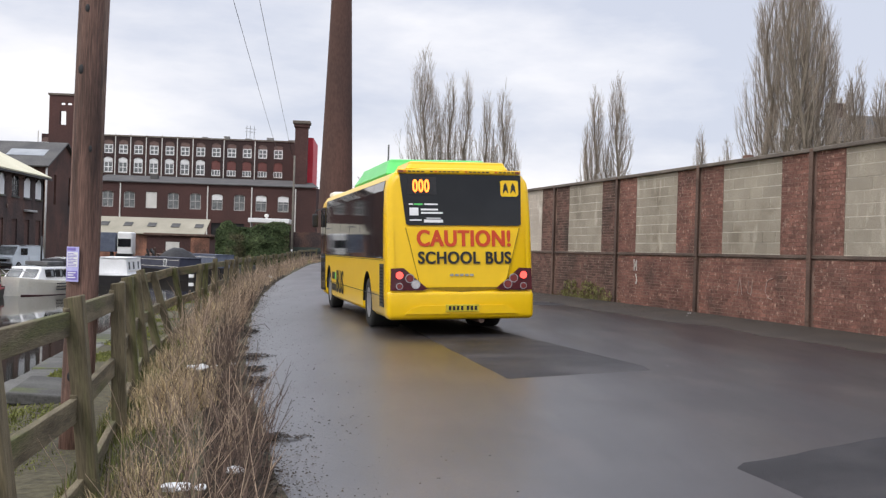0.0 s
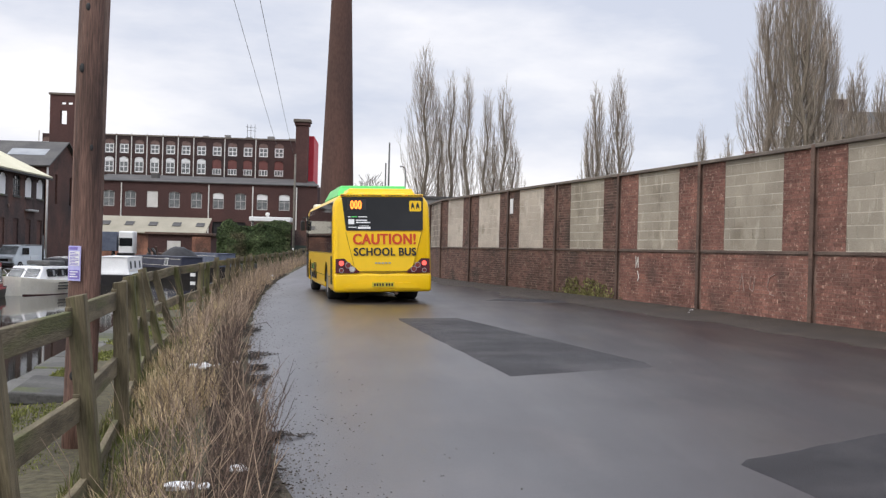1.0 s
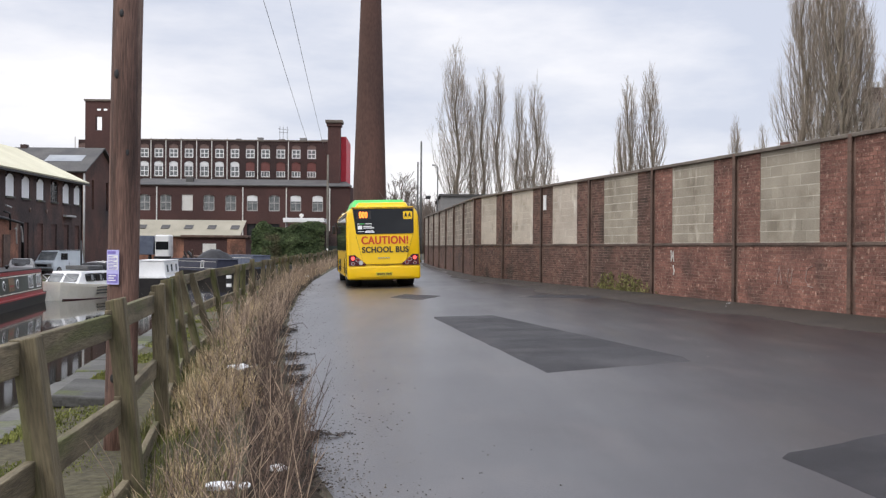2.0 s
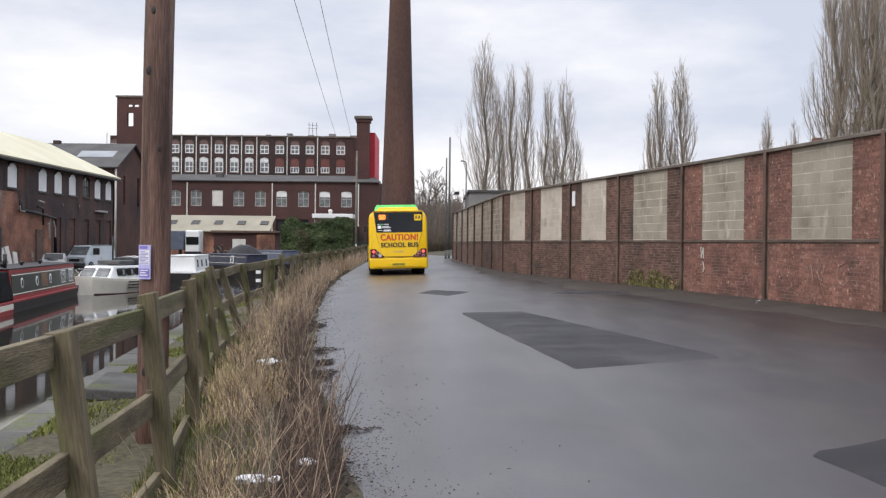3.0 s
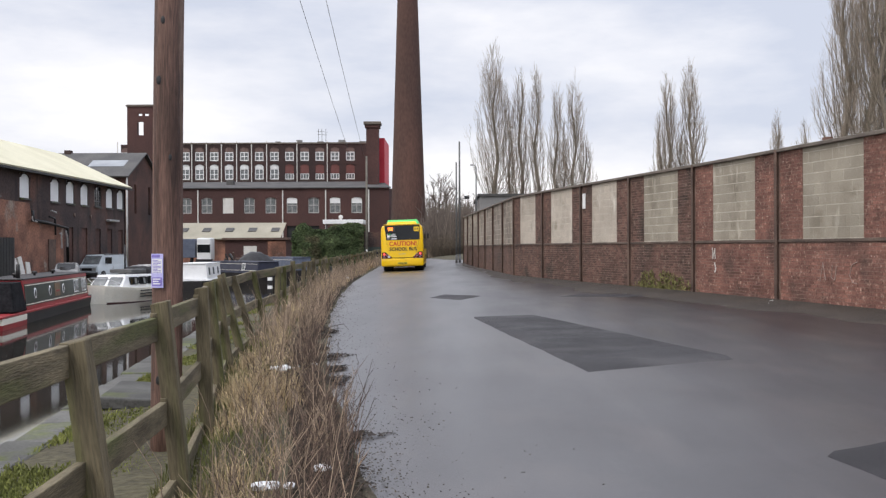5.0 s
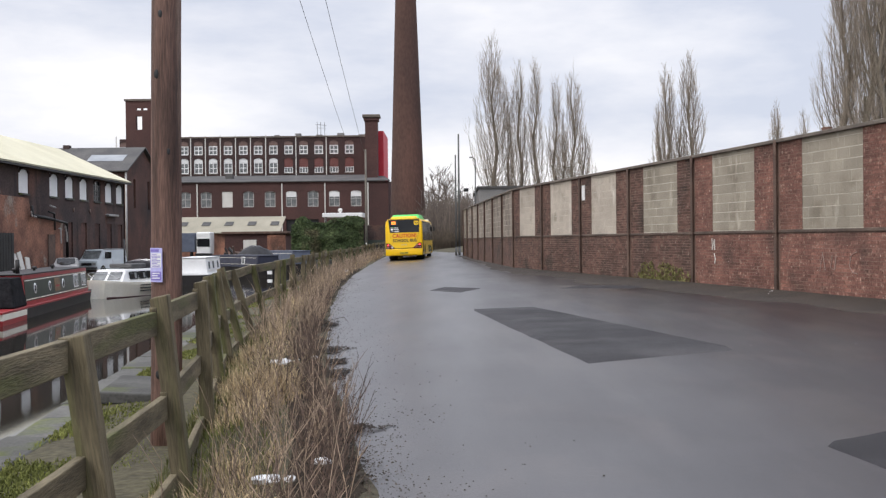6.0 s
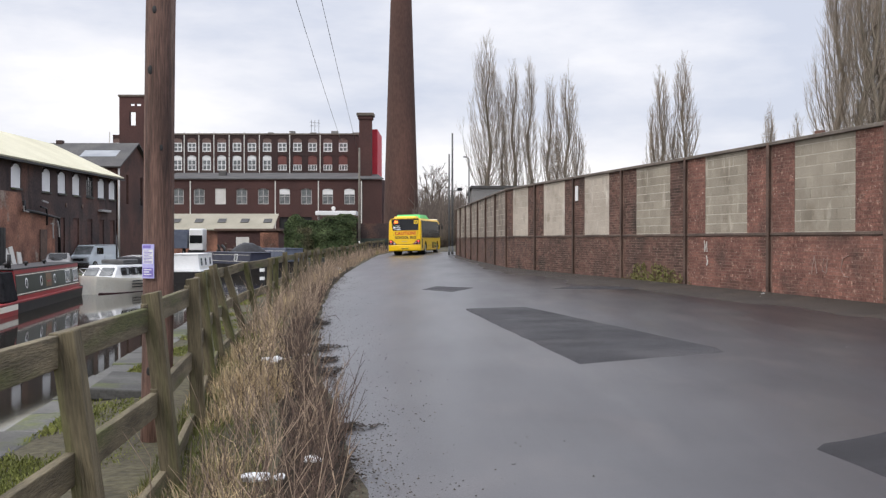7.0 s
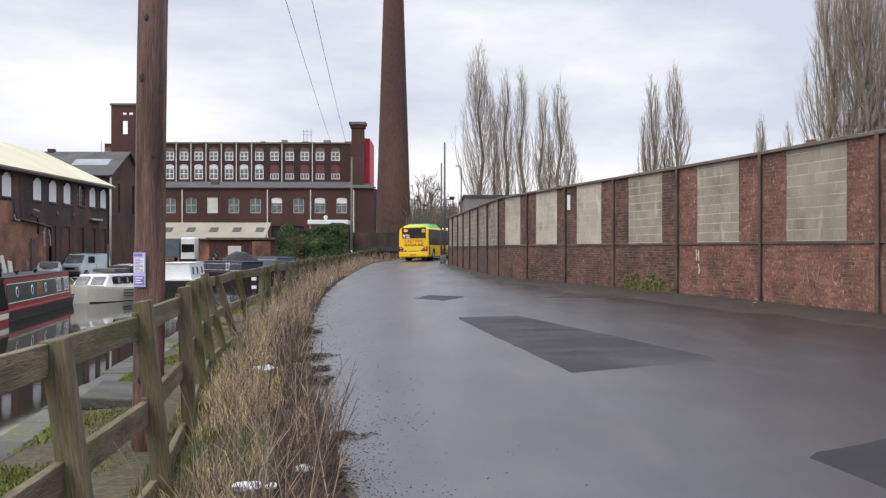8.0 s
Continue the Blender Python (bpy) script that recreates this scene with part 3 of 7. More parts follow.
post_ob = None
red_lists, dark_lists, far_blocks, limed_blocks = ([], []), ([], []), ([], []), ([], [])
BAY_JOBS = []
core, joint = bmesh.new(), bmesh.new()
for i in range(len(POSTS) - 1):
    a, b = POSTS[i], POSTS[i + 1]
    m, ln = bay_frame(a, b)
    base = 0.10 + rise((a[1] + b[1]) / 2)
    up = rise((a[1] + b[1]) / 2) * 0.3
    box(core, 0, ln, 0.0045, WALL_T, base - 0.3, MID_Z + up - 0.06, m=m)
    full = b[1] > 44
    p0, p1 = (0.03 * ln, 0.97 * ln) if full else (0.245 * ln + random.uniform(-0.06, 0.06), 0.76 * ln + random.uniform(-0.05, 0.12))
    box(core, 0, p0 - 0.004, 0.0045, WALL_T, MID_Z + up - 0.06, TOP_Z + up, m=m)
    box(core, p1 + 0.004, ln, 0.0045, WALL_T, MID_Z + up - 0.06, TOP_Z + up, m=m)
    box(joint, p0, p1, 0.0112, WALL_T - 0.02, MID_Z + up, TOP_Z + up, m=m)
    BAY_JOBS.append((i, m, ln, base, up, p0, p1, full))
    bm = new_box(0.02, ln - 0.02, -0.028, 0.12, MID_Z + up - 0.060, MID_Z + up + 0.006, 0.012, m=m)
    part("ledge", bm, LEDGE, wall, "weathered brick ledge")
    bm = new_box(-0.01, ln + 0.01, -0.07, WALL_T + 0.05, TOP_Z + up, TOP_Z + up + 0.075, 0.012, m=m)
    part("coping", bm, COPING, wall, "weathered coping")
part("wall_core", core, MORTAR, wall)
part("block_bed", joint, BLOCK_JOINT, wall)
for i, (x, y) in enumerate(POSTS):
    a, b = POSTS[max(i - 1, 0)], POSTS[min(i + 1, len(POSTS) - 1)]
    m = pose(x, y, rise(y) * 0.3, 0, 0, math.degrees(math.atan2(a[1] - b[1], a[0] - b[0])))
    if post_ob is None:
        bm = new_box(-0.056, 0.056, -0.075, -0.06, -0.1, TOP_Z + 0.06)
        box(bm, -0.008, 0.008, -0.06, 0.16, -0.1, TOP_Z + 0.06)
        box(bm, -0.056, 0.056, 0.16, 0.175, -0.1, TOP_Z + 0.06)
        for z in (0.35, 1.42, 3.2):
            box(bm, -0.045, -0.02, -0.088, -0.075, z, z + 0.03)
            box(bm, 0.02, 0.045, -0.088, -0.075, z, z + 0.03)
        post_ob = part("steel_post", bm, RUST, wall, "rusty steel post", m=m)
    else:
        again(post_ob, m)
tagged(part("loose_brick", new_box(-0.11, 0.11, -0.05, 0.05, 0, 0.075, 0.006), BRICK_DARK, m=pose(7.66, 21.15, TOP_Z + 0.075, 0, 0, 112)), "loose weathered brick lying on the wall's coping", "brick")
# the wall's return at its far end
tagged(part("gate_pier", new_box(1.02, 1.42, 73.5, 74.0, 0.0, 3.2, 0.03), BRICK_DARK), "short dark brick pier at the wall's end", "pier", kind="structure")

# a dark brown strip with an uneven edge along the wall's foot
dv, df = [], []
dn = 0
y = -2.0
while y < 73:
    x = lerp(WALL_X, y)
    wd = 1.9 + 0.8 * noise.noise((y * 0.35, 1, 6)) + 0.35 * noise.noise((y * 1.7, 4, 6))
    wd *= 1.0 if y < 30 else max(0.22, 1 - (y - 30) / 30)
    for f, lift in ((0.02, 0.05), (0.25, 0.022), (0.7, 0.012), (1.0, -0.012)):
        dv.append((x - 0.01 - wd * f, y, road_z(x - wd * f, y) + lift))
    if dn:
        k = dn * 4
        df += [(k - 4 + j, k - 3 + j, k + 1 + j, k + j) for j in range(3)]
    dn += 1
    y += 0.3
tagged(soup("dirt_margin", dv, df, mat("damp_leaf_dirt", (0.030, 0.024, 0.019), (0.055, 0.042, 0.032), 0.7, 1.2, 45, 0.9, grain=0.5), smooth=True), "dark brown uneven strip along the wall's foot", "dirt", kind="structure")

# ---- the bus: its own space has the rear at y = 0, the front towards +y ----
BUS_L, BUS_H, SKIRT = 10.35, 2.80, 0.30
bus = thing("school_bus", "yellow single-deck school bus with dark windows and a green roof pod", "bus")


def rake(z):
    return 0.20 * max(0.0, (z - 1.05) / 1.75)


def ring(inset, y, lean):
    """One section of the body: flat flanks that lean in slightly above the waist, rounded roof edges."""
    pts = []
    half = [(1.16, SKIRT), (1.235, SKIRT + 0.07), (1.25, 0.7), (1.25, 1.3), (1.246, 1.9), (1.232, 2.42), (1.20, 2.58), (1.11, 2.70), (0.94, 2.77), (0.5, 2.80)]
    for x, z in half + [(-x, z) for x, z in reversed(half)]:
        cz = SKIRT + (z - SKIRT) * (1 - inset * 0.35 / 2.5) + inset * 0.15
        pts.append(Vector((x - math.copysign(inset, x) * min(1, abs(x)), y + lean * rake(z), cz)))
    return pts


bm = bmesh.new()
secs = [ring(0.13, 0.0, 1), ring(0.05, 0.03, 1), ring(0.012, 0.10, 1), ring(0.0, 0.22, 0.9), ring(0, 0.8, 0), ring(0, 5, 0), ring(0, 9.7, 0), ring(0.02, 10.1, -0.4), ring(0.08, 10.28, -0.9), ring(0.22, BUS_L, -1)]
rings = [[bm.verts.new(p) for p in s] for s in secs]
for a, b in zip(rings, rings[1:]):
    for k in range(len(a)):
        f = bm.faces.new((a[k], a[(k + 1) % len(a)], b[(k + 1) % len(a)], b[k]))
        f.smooth = True
bm.faces.new(rings[0][::-1])
bm.faces.new(rings[-1])
body = part("body", bm, YELLOW, bus)
AXLES = ((2.20, 1), (8.30, 0))
WHEEL_R, ARCH_R = 0.475, 0.57
cut = bmesh.new()
for ay, _ in AXLES:
    for s in (-1, 1):
        lathe(cut, [(ARCH_R, 0.80 * s), (ARCH_R, 1.5 * s)], 32, Matrix.Translation((0, ay, WHEEL_R)) @ Matrix.Rotation(radians(90), 4, "Y"))
cutter = part("arch_cutter", cut, BLACK)
carve = body.modifiers.new("arches", "BOOLEAN")
carve.operation, carve.solver, carve.object = "DIFFERENCE", "EXACT", cutter
bpy.context.view_layer.update()
shaped = bpy.data.meshes.new_from_object(body.evaluated_get(bpy.context.evaluated_depsgraph_get()))
body.modifiers.clear()
body.data = shaped
for poly in shaped.polygons:
    poly.use_smooth = not (abs(poly.normal.x) > 0.9 and poly.area > 0.3)
bpy.data.objects.remove(cutter)


def rear(x, z, out=0.0):
    """A point on the rear face."""
    return Vector((x, rake(z) - out, z))


def rear_panel(name, outline, material, out, parent=bus, label="", thick=0.02):
    """A flat fitting on the rear face from an outline of (x, z)."""
    bm = bmesh.new()
    a = [bm.verts.new(rear(x, z, out)) for x, z in outline]
    b = [bm.verts.new(rear(x, z, out - thick)) for x, z in outline]
    bm.faces.new(a)
    bm.faces.new(b[::-1])
    n = len(a)
    for i in range(n):
        bm.faces.new((a[i], b[i], b[(i + 1) % n], a[(i + 1) % n]))
    return part(name, bm, material, parent, label)


def disc(x, z, r, n=14):
    return [(x + r * math.cos(2 * math.pi * k / n), z + r * math.sin(2 * math.pi * k / n)) for k in range(n)]


rw = rear_panel("rear_window", [(-1.02, 2.69), (-0.92, 1.86), (-0.88, 1.84), (1.0, 1.84), (1.04, 1.86), (1.06, 2.69)], GLASS, 0.006, label="large dark rear window")
part("header_bar", new_box(-1.05, 1.06, 0.17, 0.22, 2.70, 2.765, 0.01), YELLOW, bus)
for k in range(26):
    x = -0.95 + k * 0.074
    if k in (13, 5, 20):
        continue
    rear_panel("header_letter_bar", [(x, 2.722), (x, 2.742), (x + 0.045, 2.742), (x + 0.045, 2.722)], BLACK if k % 7 else RED_LETTER, 0.035, thick=0.01)
rear_panel("rear_hatch", [(-0.92, 1.80), (-0.70, 0.86), (-0.62, 0.82), (0.66, 0.82), (0.74, 0.86), (1.0, 1.80)], YELLOW, 0.010)
rear_panel("hatch_seam", [(-0.935, 1.80), (-0.70, 0.84), (-0.62, 0.80), (0.0, 0.74), (0.66, 0.80), (0.74, 0.84), (1.015, 1.80)], mat("seam_shadow_gap", (0.30, 0.18, 0.003), (0.34, 0.20, 0.004), 0.6, 1, 6, 0), 0.005)
# bumper with its raised lower lip and the plate's recess
bm = new_box(-1.243, 1.243, -0.022, 0.42, 0.29, 0.775, 0.085, seg=5)
for f in bm.faces:
    f.smooth = True
part("rear_bumper", bm, YELLOW, bus)
bm = bmesh.new()
plate(bm, [(-0.96, -0.022, 0.385), (0.96, -0.022, 0.385), (0.86, -0.022, 0.47), (0.70, -0.022, 0.525), (-0.70, -0.022, 0.525), (-0.86, -0.022, 0.47)], 0.022)
part("bumper_lip", bm, YELLOW, bus)
plate_ob = part("number_plate", new_box(-0.28, 0.28, -0.062, -0.040, 0.42, 0.54, 0.004), mat("plate_yellow", (0.60, 0.47, 0.03), (0.64, 0.50, 0.04), 0.4, 3, 20, 0), bus, "yellow number plate")
for k in range(7):
    x = -0.235 + k * 0.068 + (0.03 if k > 3 else 0)
    part("plate_bar", new_box(x, x + 0.042, -0.066, -0.0615, 0.445, 0.515), BLACK, plate_ob)
# lamp clusters
for s in (-1, 1):
    cl = rear_panel("tail_lamp", [(s * 1.19, 1.13), (s * 0.98, 1.14), (s * 0.86, 1.03), (s * 0.58, 0.80), (s * 0.66, 0.77), (s * 1.20, 0.77)], LAMP_RED, 0.03, label="dark red tail lamp cluster")
    for name, x, z, r, mm in (("brake_lamp", 1.05, 1.02, 0.062, LAMP_GLOW), ("indicator_lamp", 0.88, 0.97, 0.062, LAMP_PINK), ("fog_lamp", 1.05, 0.84, 0.045, LAMP_PINK),
                              ("reversing_lamp", 0.78, 0.87, 0.062, LAMP_CLEAR if s < 0 else LAMP_PINK)):
        rear_panel(name, disc(s * x, z, r), mm, 0.042, parent=cl)
        rear_panel("lamp_bezel", disc(s * x, z, r + 0.014), RIM if mm != LAMP_GLOW else LAMP_RED, 0.036, parent=cl)
for k in range(5):
    x = -0.20 + k * 0.085
    rear_panel("badge_bar", [(x, 1.005), (x, 1.04), (x + 0.055, 1.04), (x + 0.055, 1.005)], RIM, 0.016)
# lettering


def on_rear(x, z, out=0.014):
    p = rear(x, z, out)
    tilt = math.degrees(math.atan(0.20 / 1.75))
    return Matrix.Translation(p) @ pose(0, 0, 0, 90 - tilt, 0, 0)


lettering("warning_lettering", "CAUTION!", 0.275, RED_LETTER, bus, on_rear(-0.75, 1.49), 1.60, 0.042)
lettering("school_bus_lettering", "SCHOOL BUS", 0.205, BLACK, bus, on_rear(-0.735, 1.205), 1.585, 0.036)
disp = rear_panel("route_display", [(-0.90, 2.35), (-0.87, 2.64), (-0.40, 2.64), (-0.40, 2.35)], BLACK, 0.012, label="black route display with orange digits")
lettering("route_digits", "000", 0.215, LED, disp, on_rear(-0.805, 2.385, 0.018), 0.285, 0.03)
sign = rear_panel("crossing_sign", [(0.72, 2.33), (0.70, 2.36), (0.70, 2.58), (0.73, 2.60), (0.98, 2.60), (1.01, 2.58), (1.01, 2.36), (0.98, 2.33)], YELLOW, 0.014, label="yellow square sign with two dark shapes")
for x in (0.785, 0.915):
    rear_panel("sign_shape", [(x - 0.045, 2.375), (x - 0.03, 2.50), (x, 2.565), (x + 0.035, 2.50), (x + 0.05, 2.375), (x + 0.005, 2.44)], BLACK, 0.018, parent=sign, thick=0.004)
# sponsors' marks in the window, as plain bars
for x0, x1, z0, z1, mm in ((-0.86, -0.71, 2.00, 2.13, WHITE), (-0.67, -0.38, 2.085, 2.115, WHITE), (-0.67, -0.30, 2.03, 2.06, WHITE), (-0.62, -0.30, 1.885, 1.935, WHITE), (-0.86, -0.66, 1.915, 1.935, WHITE),
                           (-0.58, -0.34, 1.95, 1.965, WHITE), (-0.87, -0.80, 2.175, 2.20, WHITE), (-0.78, -0.64, 2.175, 2.20, GREEN), (-0.61, -0.38, 2.175, 2.20, WHITE)):
    rear_panel("sticker_bar", [(x0, z0), (x0, z1), (x1, z1), (x1, z0)], mm, 0.012, parent=rw, thick=0.005)
for x in (-1.0, 1.0):
    rear_panel("marker_lamp", [(x - 0.04, 2.715), (x - 0.04, 2.745), (x + 0.04, 2.745), (x + 0.04, 2.715)], LAMP_PINK, 0.04)

# roof pods
bm = new_box(-0.88, 0.88, 0.30, 1.5, 2.74, 2.915, 0.05)
for v in bm.verts:
    if v.co.z > 2.83:
        v.co.x *= 0.95
        v.co.y = v.co.y + (0.06 if v.co.y < 0.6 else -0.05)
part("roof_cover", bm, YELLOW, bus)
bm = new_box(-0.98, 0.98, 1.7, 5.8, 2.74, 3.07, 0.06)
for v in bm.verts:
    if v.co.z > 2.92:
        v.co.x *= 0.92
        v.co.y = v.co.y + (0.18 if v.co.y < 3 else -0.7)
pod = part("roof_pod", bm, GREEN, bus, "bright green roof pod")
for k in range(6):
    part("vent_slot", new_box(-0.8, 0.8, 2.9 + k * 0.2, 2.97 + k * 0.2, 3.066, 3.078), BLACK, pod)
part("roof_front_dome", new_box(-1.02, 1.02, 9.5, 10.15, 2.70, 2.86, 0.06), CREAM, bus, "cream front dome")
# side glazing: one dark ribbon a side, split by pillars
for s in (-1, 1):
    edges = [0.42, 1.55, 3.05, 4.55, 6.05, 7.55, 8.95]
    for a, b in zip(edges, edges[1:]):
        bm = bmesh.new()
        prof = [(1.258, 1.30), (1.255, 1.90), (1.241, 2.42), (1.210, 2.575)]
        near = [bm.verts.new((s * q, a + 0.012, z)) for q, z in prof]
        far = [bm.verts.new((s * q, b - 0.012, z)) for q, z in prof]
        near_in = [bm.verts.new((s * (q - 0.02), a + 0.012, z)) for q, z in prof]
        far_in = [bm.verts.new((s * (q - 0.02), b - 0.012, z)) for q, z in prof]
        for k in range(3):
            bm.faces.new((near[k], far[k], far[k + 1], near[k + 1]))
            bm.faces.new((near[k], near[k + 1], near_in[k + 1], near_in[k]))
            bm.faces.new((far[k], far_in[k], far_in[k + 1], far[k + 1]))
        part("side_window", bm, GLASS, bus)
    bm = bmesh.new()
    prof = [(1.254, 1.285), (1.251, 1.90), (1.237, 2.42), (1.205, 2.585)]
    rows = [[bm.verts.new((s * q, yy, z)) for q, z in prof] for yy in (0.40, 9.0)]
    for k in range(3):
        bm.faces.new((rows[0][k], rows[1][k], rows[1][k + 1], rows[0][k + 1]))
    part("window_surround", bm, BLACK, bus)
    if s < 0:
        d = part("entrance_door", new_box(-1.262, -1.244, 9.05, 9.98, 0.40, 2.45, 0.004), GLASS, bus, "glazed folding door")
        part("door_post", new_box(-1.27, -1.255, 9.50, 9.53, 0.40, 2.45), BLACK, d)
    else:
        part("driver_window", new_box(1.238, 1.258, 9.05, 9.85, 1.30, 2.40, 0.004), GLASS, bus)
    vent = part("engine_vent", new_box(s * 1.245 - 0.012, s * 1.245 + 0.012, 0.34, 0.74, 0.48, 1.20, 0.010), BLACK, bus, "black engine grille")
    for k in range(12):
        part("vent_slat", new_box(s * 1.259 - 0.003, s * 1.259 + 0.003, 0.39, 0.69, 0.54 + k * 0.052, 0.565 + k * 0.052), RUBBER, vent)
    part("skirt_seam", new_box(s * 1.2515 - 0.003, s * 1.2515 + 0.003, 0.8, 9.0, 0.655, 0.665), BLACK, bus)
    part("waist_seam", new_box(s * 1.2525 - 0.003, s * 1.2525 + 0.003, 0.4, 9.0, 1.26, 1.268), BLACK, bus)
    arm = part("mirror_arm", tube(bmesh.new(), [(s * 1.1, 10.25, 2.45), (s * 1.33, 10.45, 2.42), (s * 1.36, 10.45, 2.3)], 0.02, 6), BLACK, bus)
    part("mirror", new_box(s * 1.36 - 0.075, s * 1.36 + 0.075, 10.40, 10.50, 1.98, 2.32, 0.03), BLACK, arm)
    flank = pose(s * 1.254, 6.75 if s < 0 else 5.5, 0.46, 90, 0, -90 if s < 0 else 90)
    lettering("flank_lettering", "BUS", 0.50, BLACK, bus, flank, 1.2, 0.03)
    for k in range(4):
        y = 6.9 + k * 0.19
        part("flank_letter_bar", new_box(s * 1.253 - 0.003, s * 1.253 + 0.003, y, y + 0.13, 0.48, 0.64), BLACK, bus)
        part("flank_letter_bar", new_box(s * 1.253 - 0.003, s * 1.253 + 0.003, y, y + 0.13, 0.74, 0.90), BLACK if k else GREEN, bus)
# wheels and arches
WHEELS = []
for y, twin in AXLES:
    for s in (-1, 1):
        arc = [(0.56 * math.cos(q), 0.56 * math.sin(q)) for q in (math.pi * k / 16 for k in range(17))]
        bm = bmesh.new()
        inner = [bm.verts.new((s * 0.82, y + c, WHEEL_R + d)) for c, d in arc]
        outer = [bm.verts.new((s * 1.238, y + c, WHEEL_R + d)) for c, d in arc]
        for k in range(16):
            bm.faces.new((inner[k], inner[k + 1], outer[k + 1], outer[k]))
        bm.faces.new(inner)
        part("wheel_arch", bm, BLACK, bus)
        turn = Matrix.Rotation(radians(90), 4, "Y")
        wide = 0.56 if twin else 0.29
        x0, x1 = (1.215 - wide, 1.215)
        prof = [(0.27, x0), (0.42, x0), (0.462, x0 + 0.03), (WHEEL_R, x0 + 0.07), (WHEEL_R, x1 - 0.07), (0.462, x1 - 0.03), (0.42, x1), (0.28, x1)]
        hub = [(0.02, x1 - 0.10), (0.10, x1 - 0.02), (0.12, x1 - 0.10), (0.20, x1 - 0.14), (0.25, x1 - 0.05), (0.285, x1 - 0.006)]
        wheel = new("wheel")
        wheel.parent = bus
        tyre = part("tyre", lathe(bmesh.new(), [(r, h * s) for r, h in prof], 28, turn, close=False), RUBBER, wheel)
        rim = part("rim", lathe(bmesh.new(), [(r, h * s) for r, h in hub], 20, turn), RIM, wheel)
        bm = bmesh.new()
        for k in range(10):
            a = 2 * math.pi * k / 10
            c = Vector((s * (x1 - 0.08), 0.16 * math.cos(a), 0.16 * math.sin(a)))
            tube(bm, [c, c + Vector((s * 0.03, 0, 0))], 0.014, 6)
        part("wheel_nuts", bm, BLACK, wheel)
        WHEELS.append((wheel, y))
bm = new_box(-0.8, 0.8, 0.7, 9.7, 0.26, 0.5)
part("underbody", bm, BLACK, bus)
part("exhaust", tube(bmesh.new(), [(0.35, 1.2, 0.28), (0.35, 0.05, 0.27)], 0.05, 10), RUST, bus)

BUS_ROWS = [(0.0, 1.49, 17.2, -9.0), (0.5, 0.875, 21.75, -8.4), (1.0, 0.22, 26.4, -7.5), (1.5, -0.34, 30.95, -6.6), (2.0, -0.84, 35.5, -5.8), (2.5, -1.27, 40.0, -5.0),
            (3.0, -1.65, 44.4, -4.2), (3.5, -1.99, 48.9, -3.4), (4.0, -2.28, 53.1, -2.6), (4.5, -2.50, 57.1, -1.6), (5.0, -2.70, 61.2, -0.3), (5.5, -2.84, 65.3, 1.2),
            (6.0, -2.94, 69.6, 2.9), (6.5, -2.92, 74.2, 5.3), (7.0, -2.74, 78.7, 8.2), (7.5, -2.28, 82.8, 10.4), (8.0, -1.66, 86.2, 12.5)]


def bus_height(x, y):
    l, r = (lerp(ROAD_LEFT, y), lerp(WALL_X, y)) if y < 73.4 else (-5.0, 1.4)
    return across((x - l) / (r - l)) * 0.6 + rise(y)


def motions():
    """The bus drives off along the lane and turns right; its wheels roll with it."""
    # the lane's camber tips the bus towards the canal
    rows = [(t, pose(x, y, bus_height(x, y + 4), 0, lerp([(0, -1.7), (6, -1.5), (8, -1.2)], t), -h)) for t, x, y, h in BUS_ROWS]
    walk(bus, rows)
    dist, gone = [0.0], 0.0
    for a, b in zip(BUS_ROWS, BUS_ROWS[1:]):
        gone += math.hypot(b[1] - a[1], b[2] - a[2])
        dist.append(gone)
    steps = int(8.0 * 30)
    for wheel, y in WHEELS:
        walk(wheel, [(k / 30, pose(0, y, WHEEL_R, -math.degrees(float(np.interp(k / 30, [r[0] for r in BUS_ROWS], dist)) / WHEEL_R), 0, 0)) for k in range(steps + 1)])


# ---- timber fence along the bank ----
fence = thing("post_and_rail_fence", "weathered mossy timber post-and-rail fence with leaning posts", "fence")
NEAR_POSTS = [(2.9, -6, -1.46), (4.9, -8, -1.565), (6.9, -6, -1.75), (9.2, -2.2, -2.13), (11.6, -5.5, -2.53), (14.2, -7.5, -2.97), (16.3, -14, -3.2), (18.4, -17, -3.4), (20.4, -11, -3.55), (22.6, 2, -3.75)]
post_list = NEAR_POSTS + [(24.6 + 2.0 * k, random.uniform(-7, 6), lerp(FENCE, 24.6 + 2.0 * k)) for k in range(34)]
tops = []
proto = None
for y, lean, x in post_list:
    turn = math.degrees(math.atan2(lerp(FENCE, y + 1) - lerp(FENCE, y - 1), 2))
    m = pose(x, y, -0.42 + rise(y), random.uniform(-2, 2), lean, -turn)
    if proto is None:
        bm = new_box(-0.058, 0.058, -0.06, 0.06, 0, 1.47, 0.008)
        for v in bm.verts:
            v.co.x += 0.006 * noise.noise(v.co * 3)
            if v.co.z > 1.3:
                v.co.z += 0.006 * v.co.x / 0.058
        proto = part("fence_post", bm, TIMBER, fence, m=m)
    else:
        again(proto, m @ Matrix.Diagonal((1, 1, 0.965 if y < 5 else 1.02 if y < 10 else random.uniform(0.96, 1.03), 1)))
    tops.append(m)
rail_proto = None
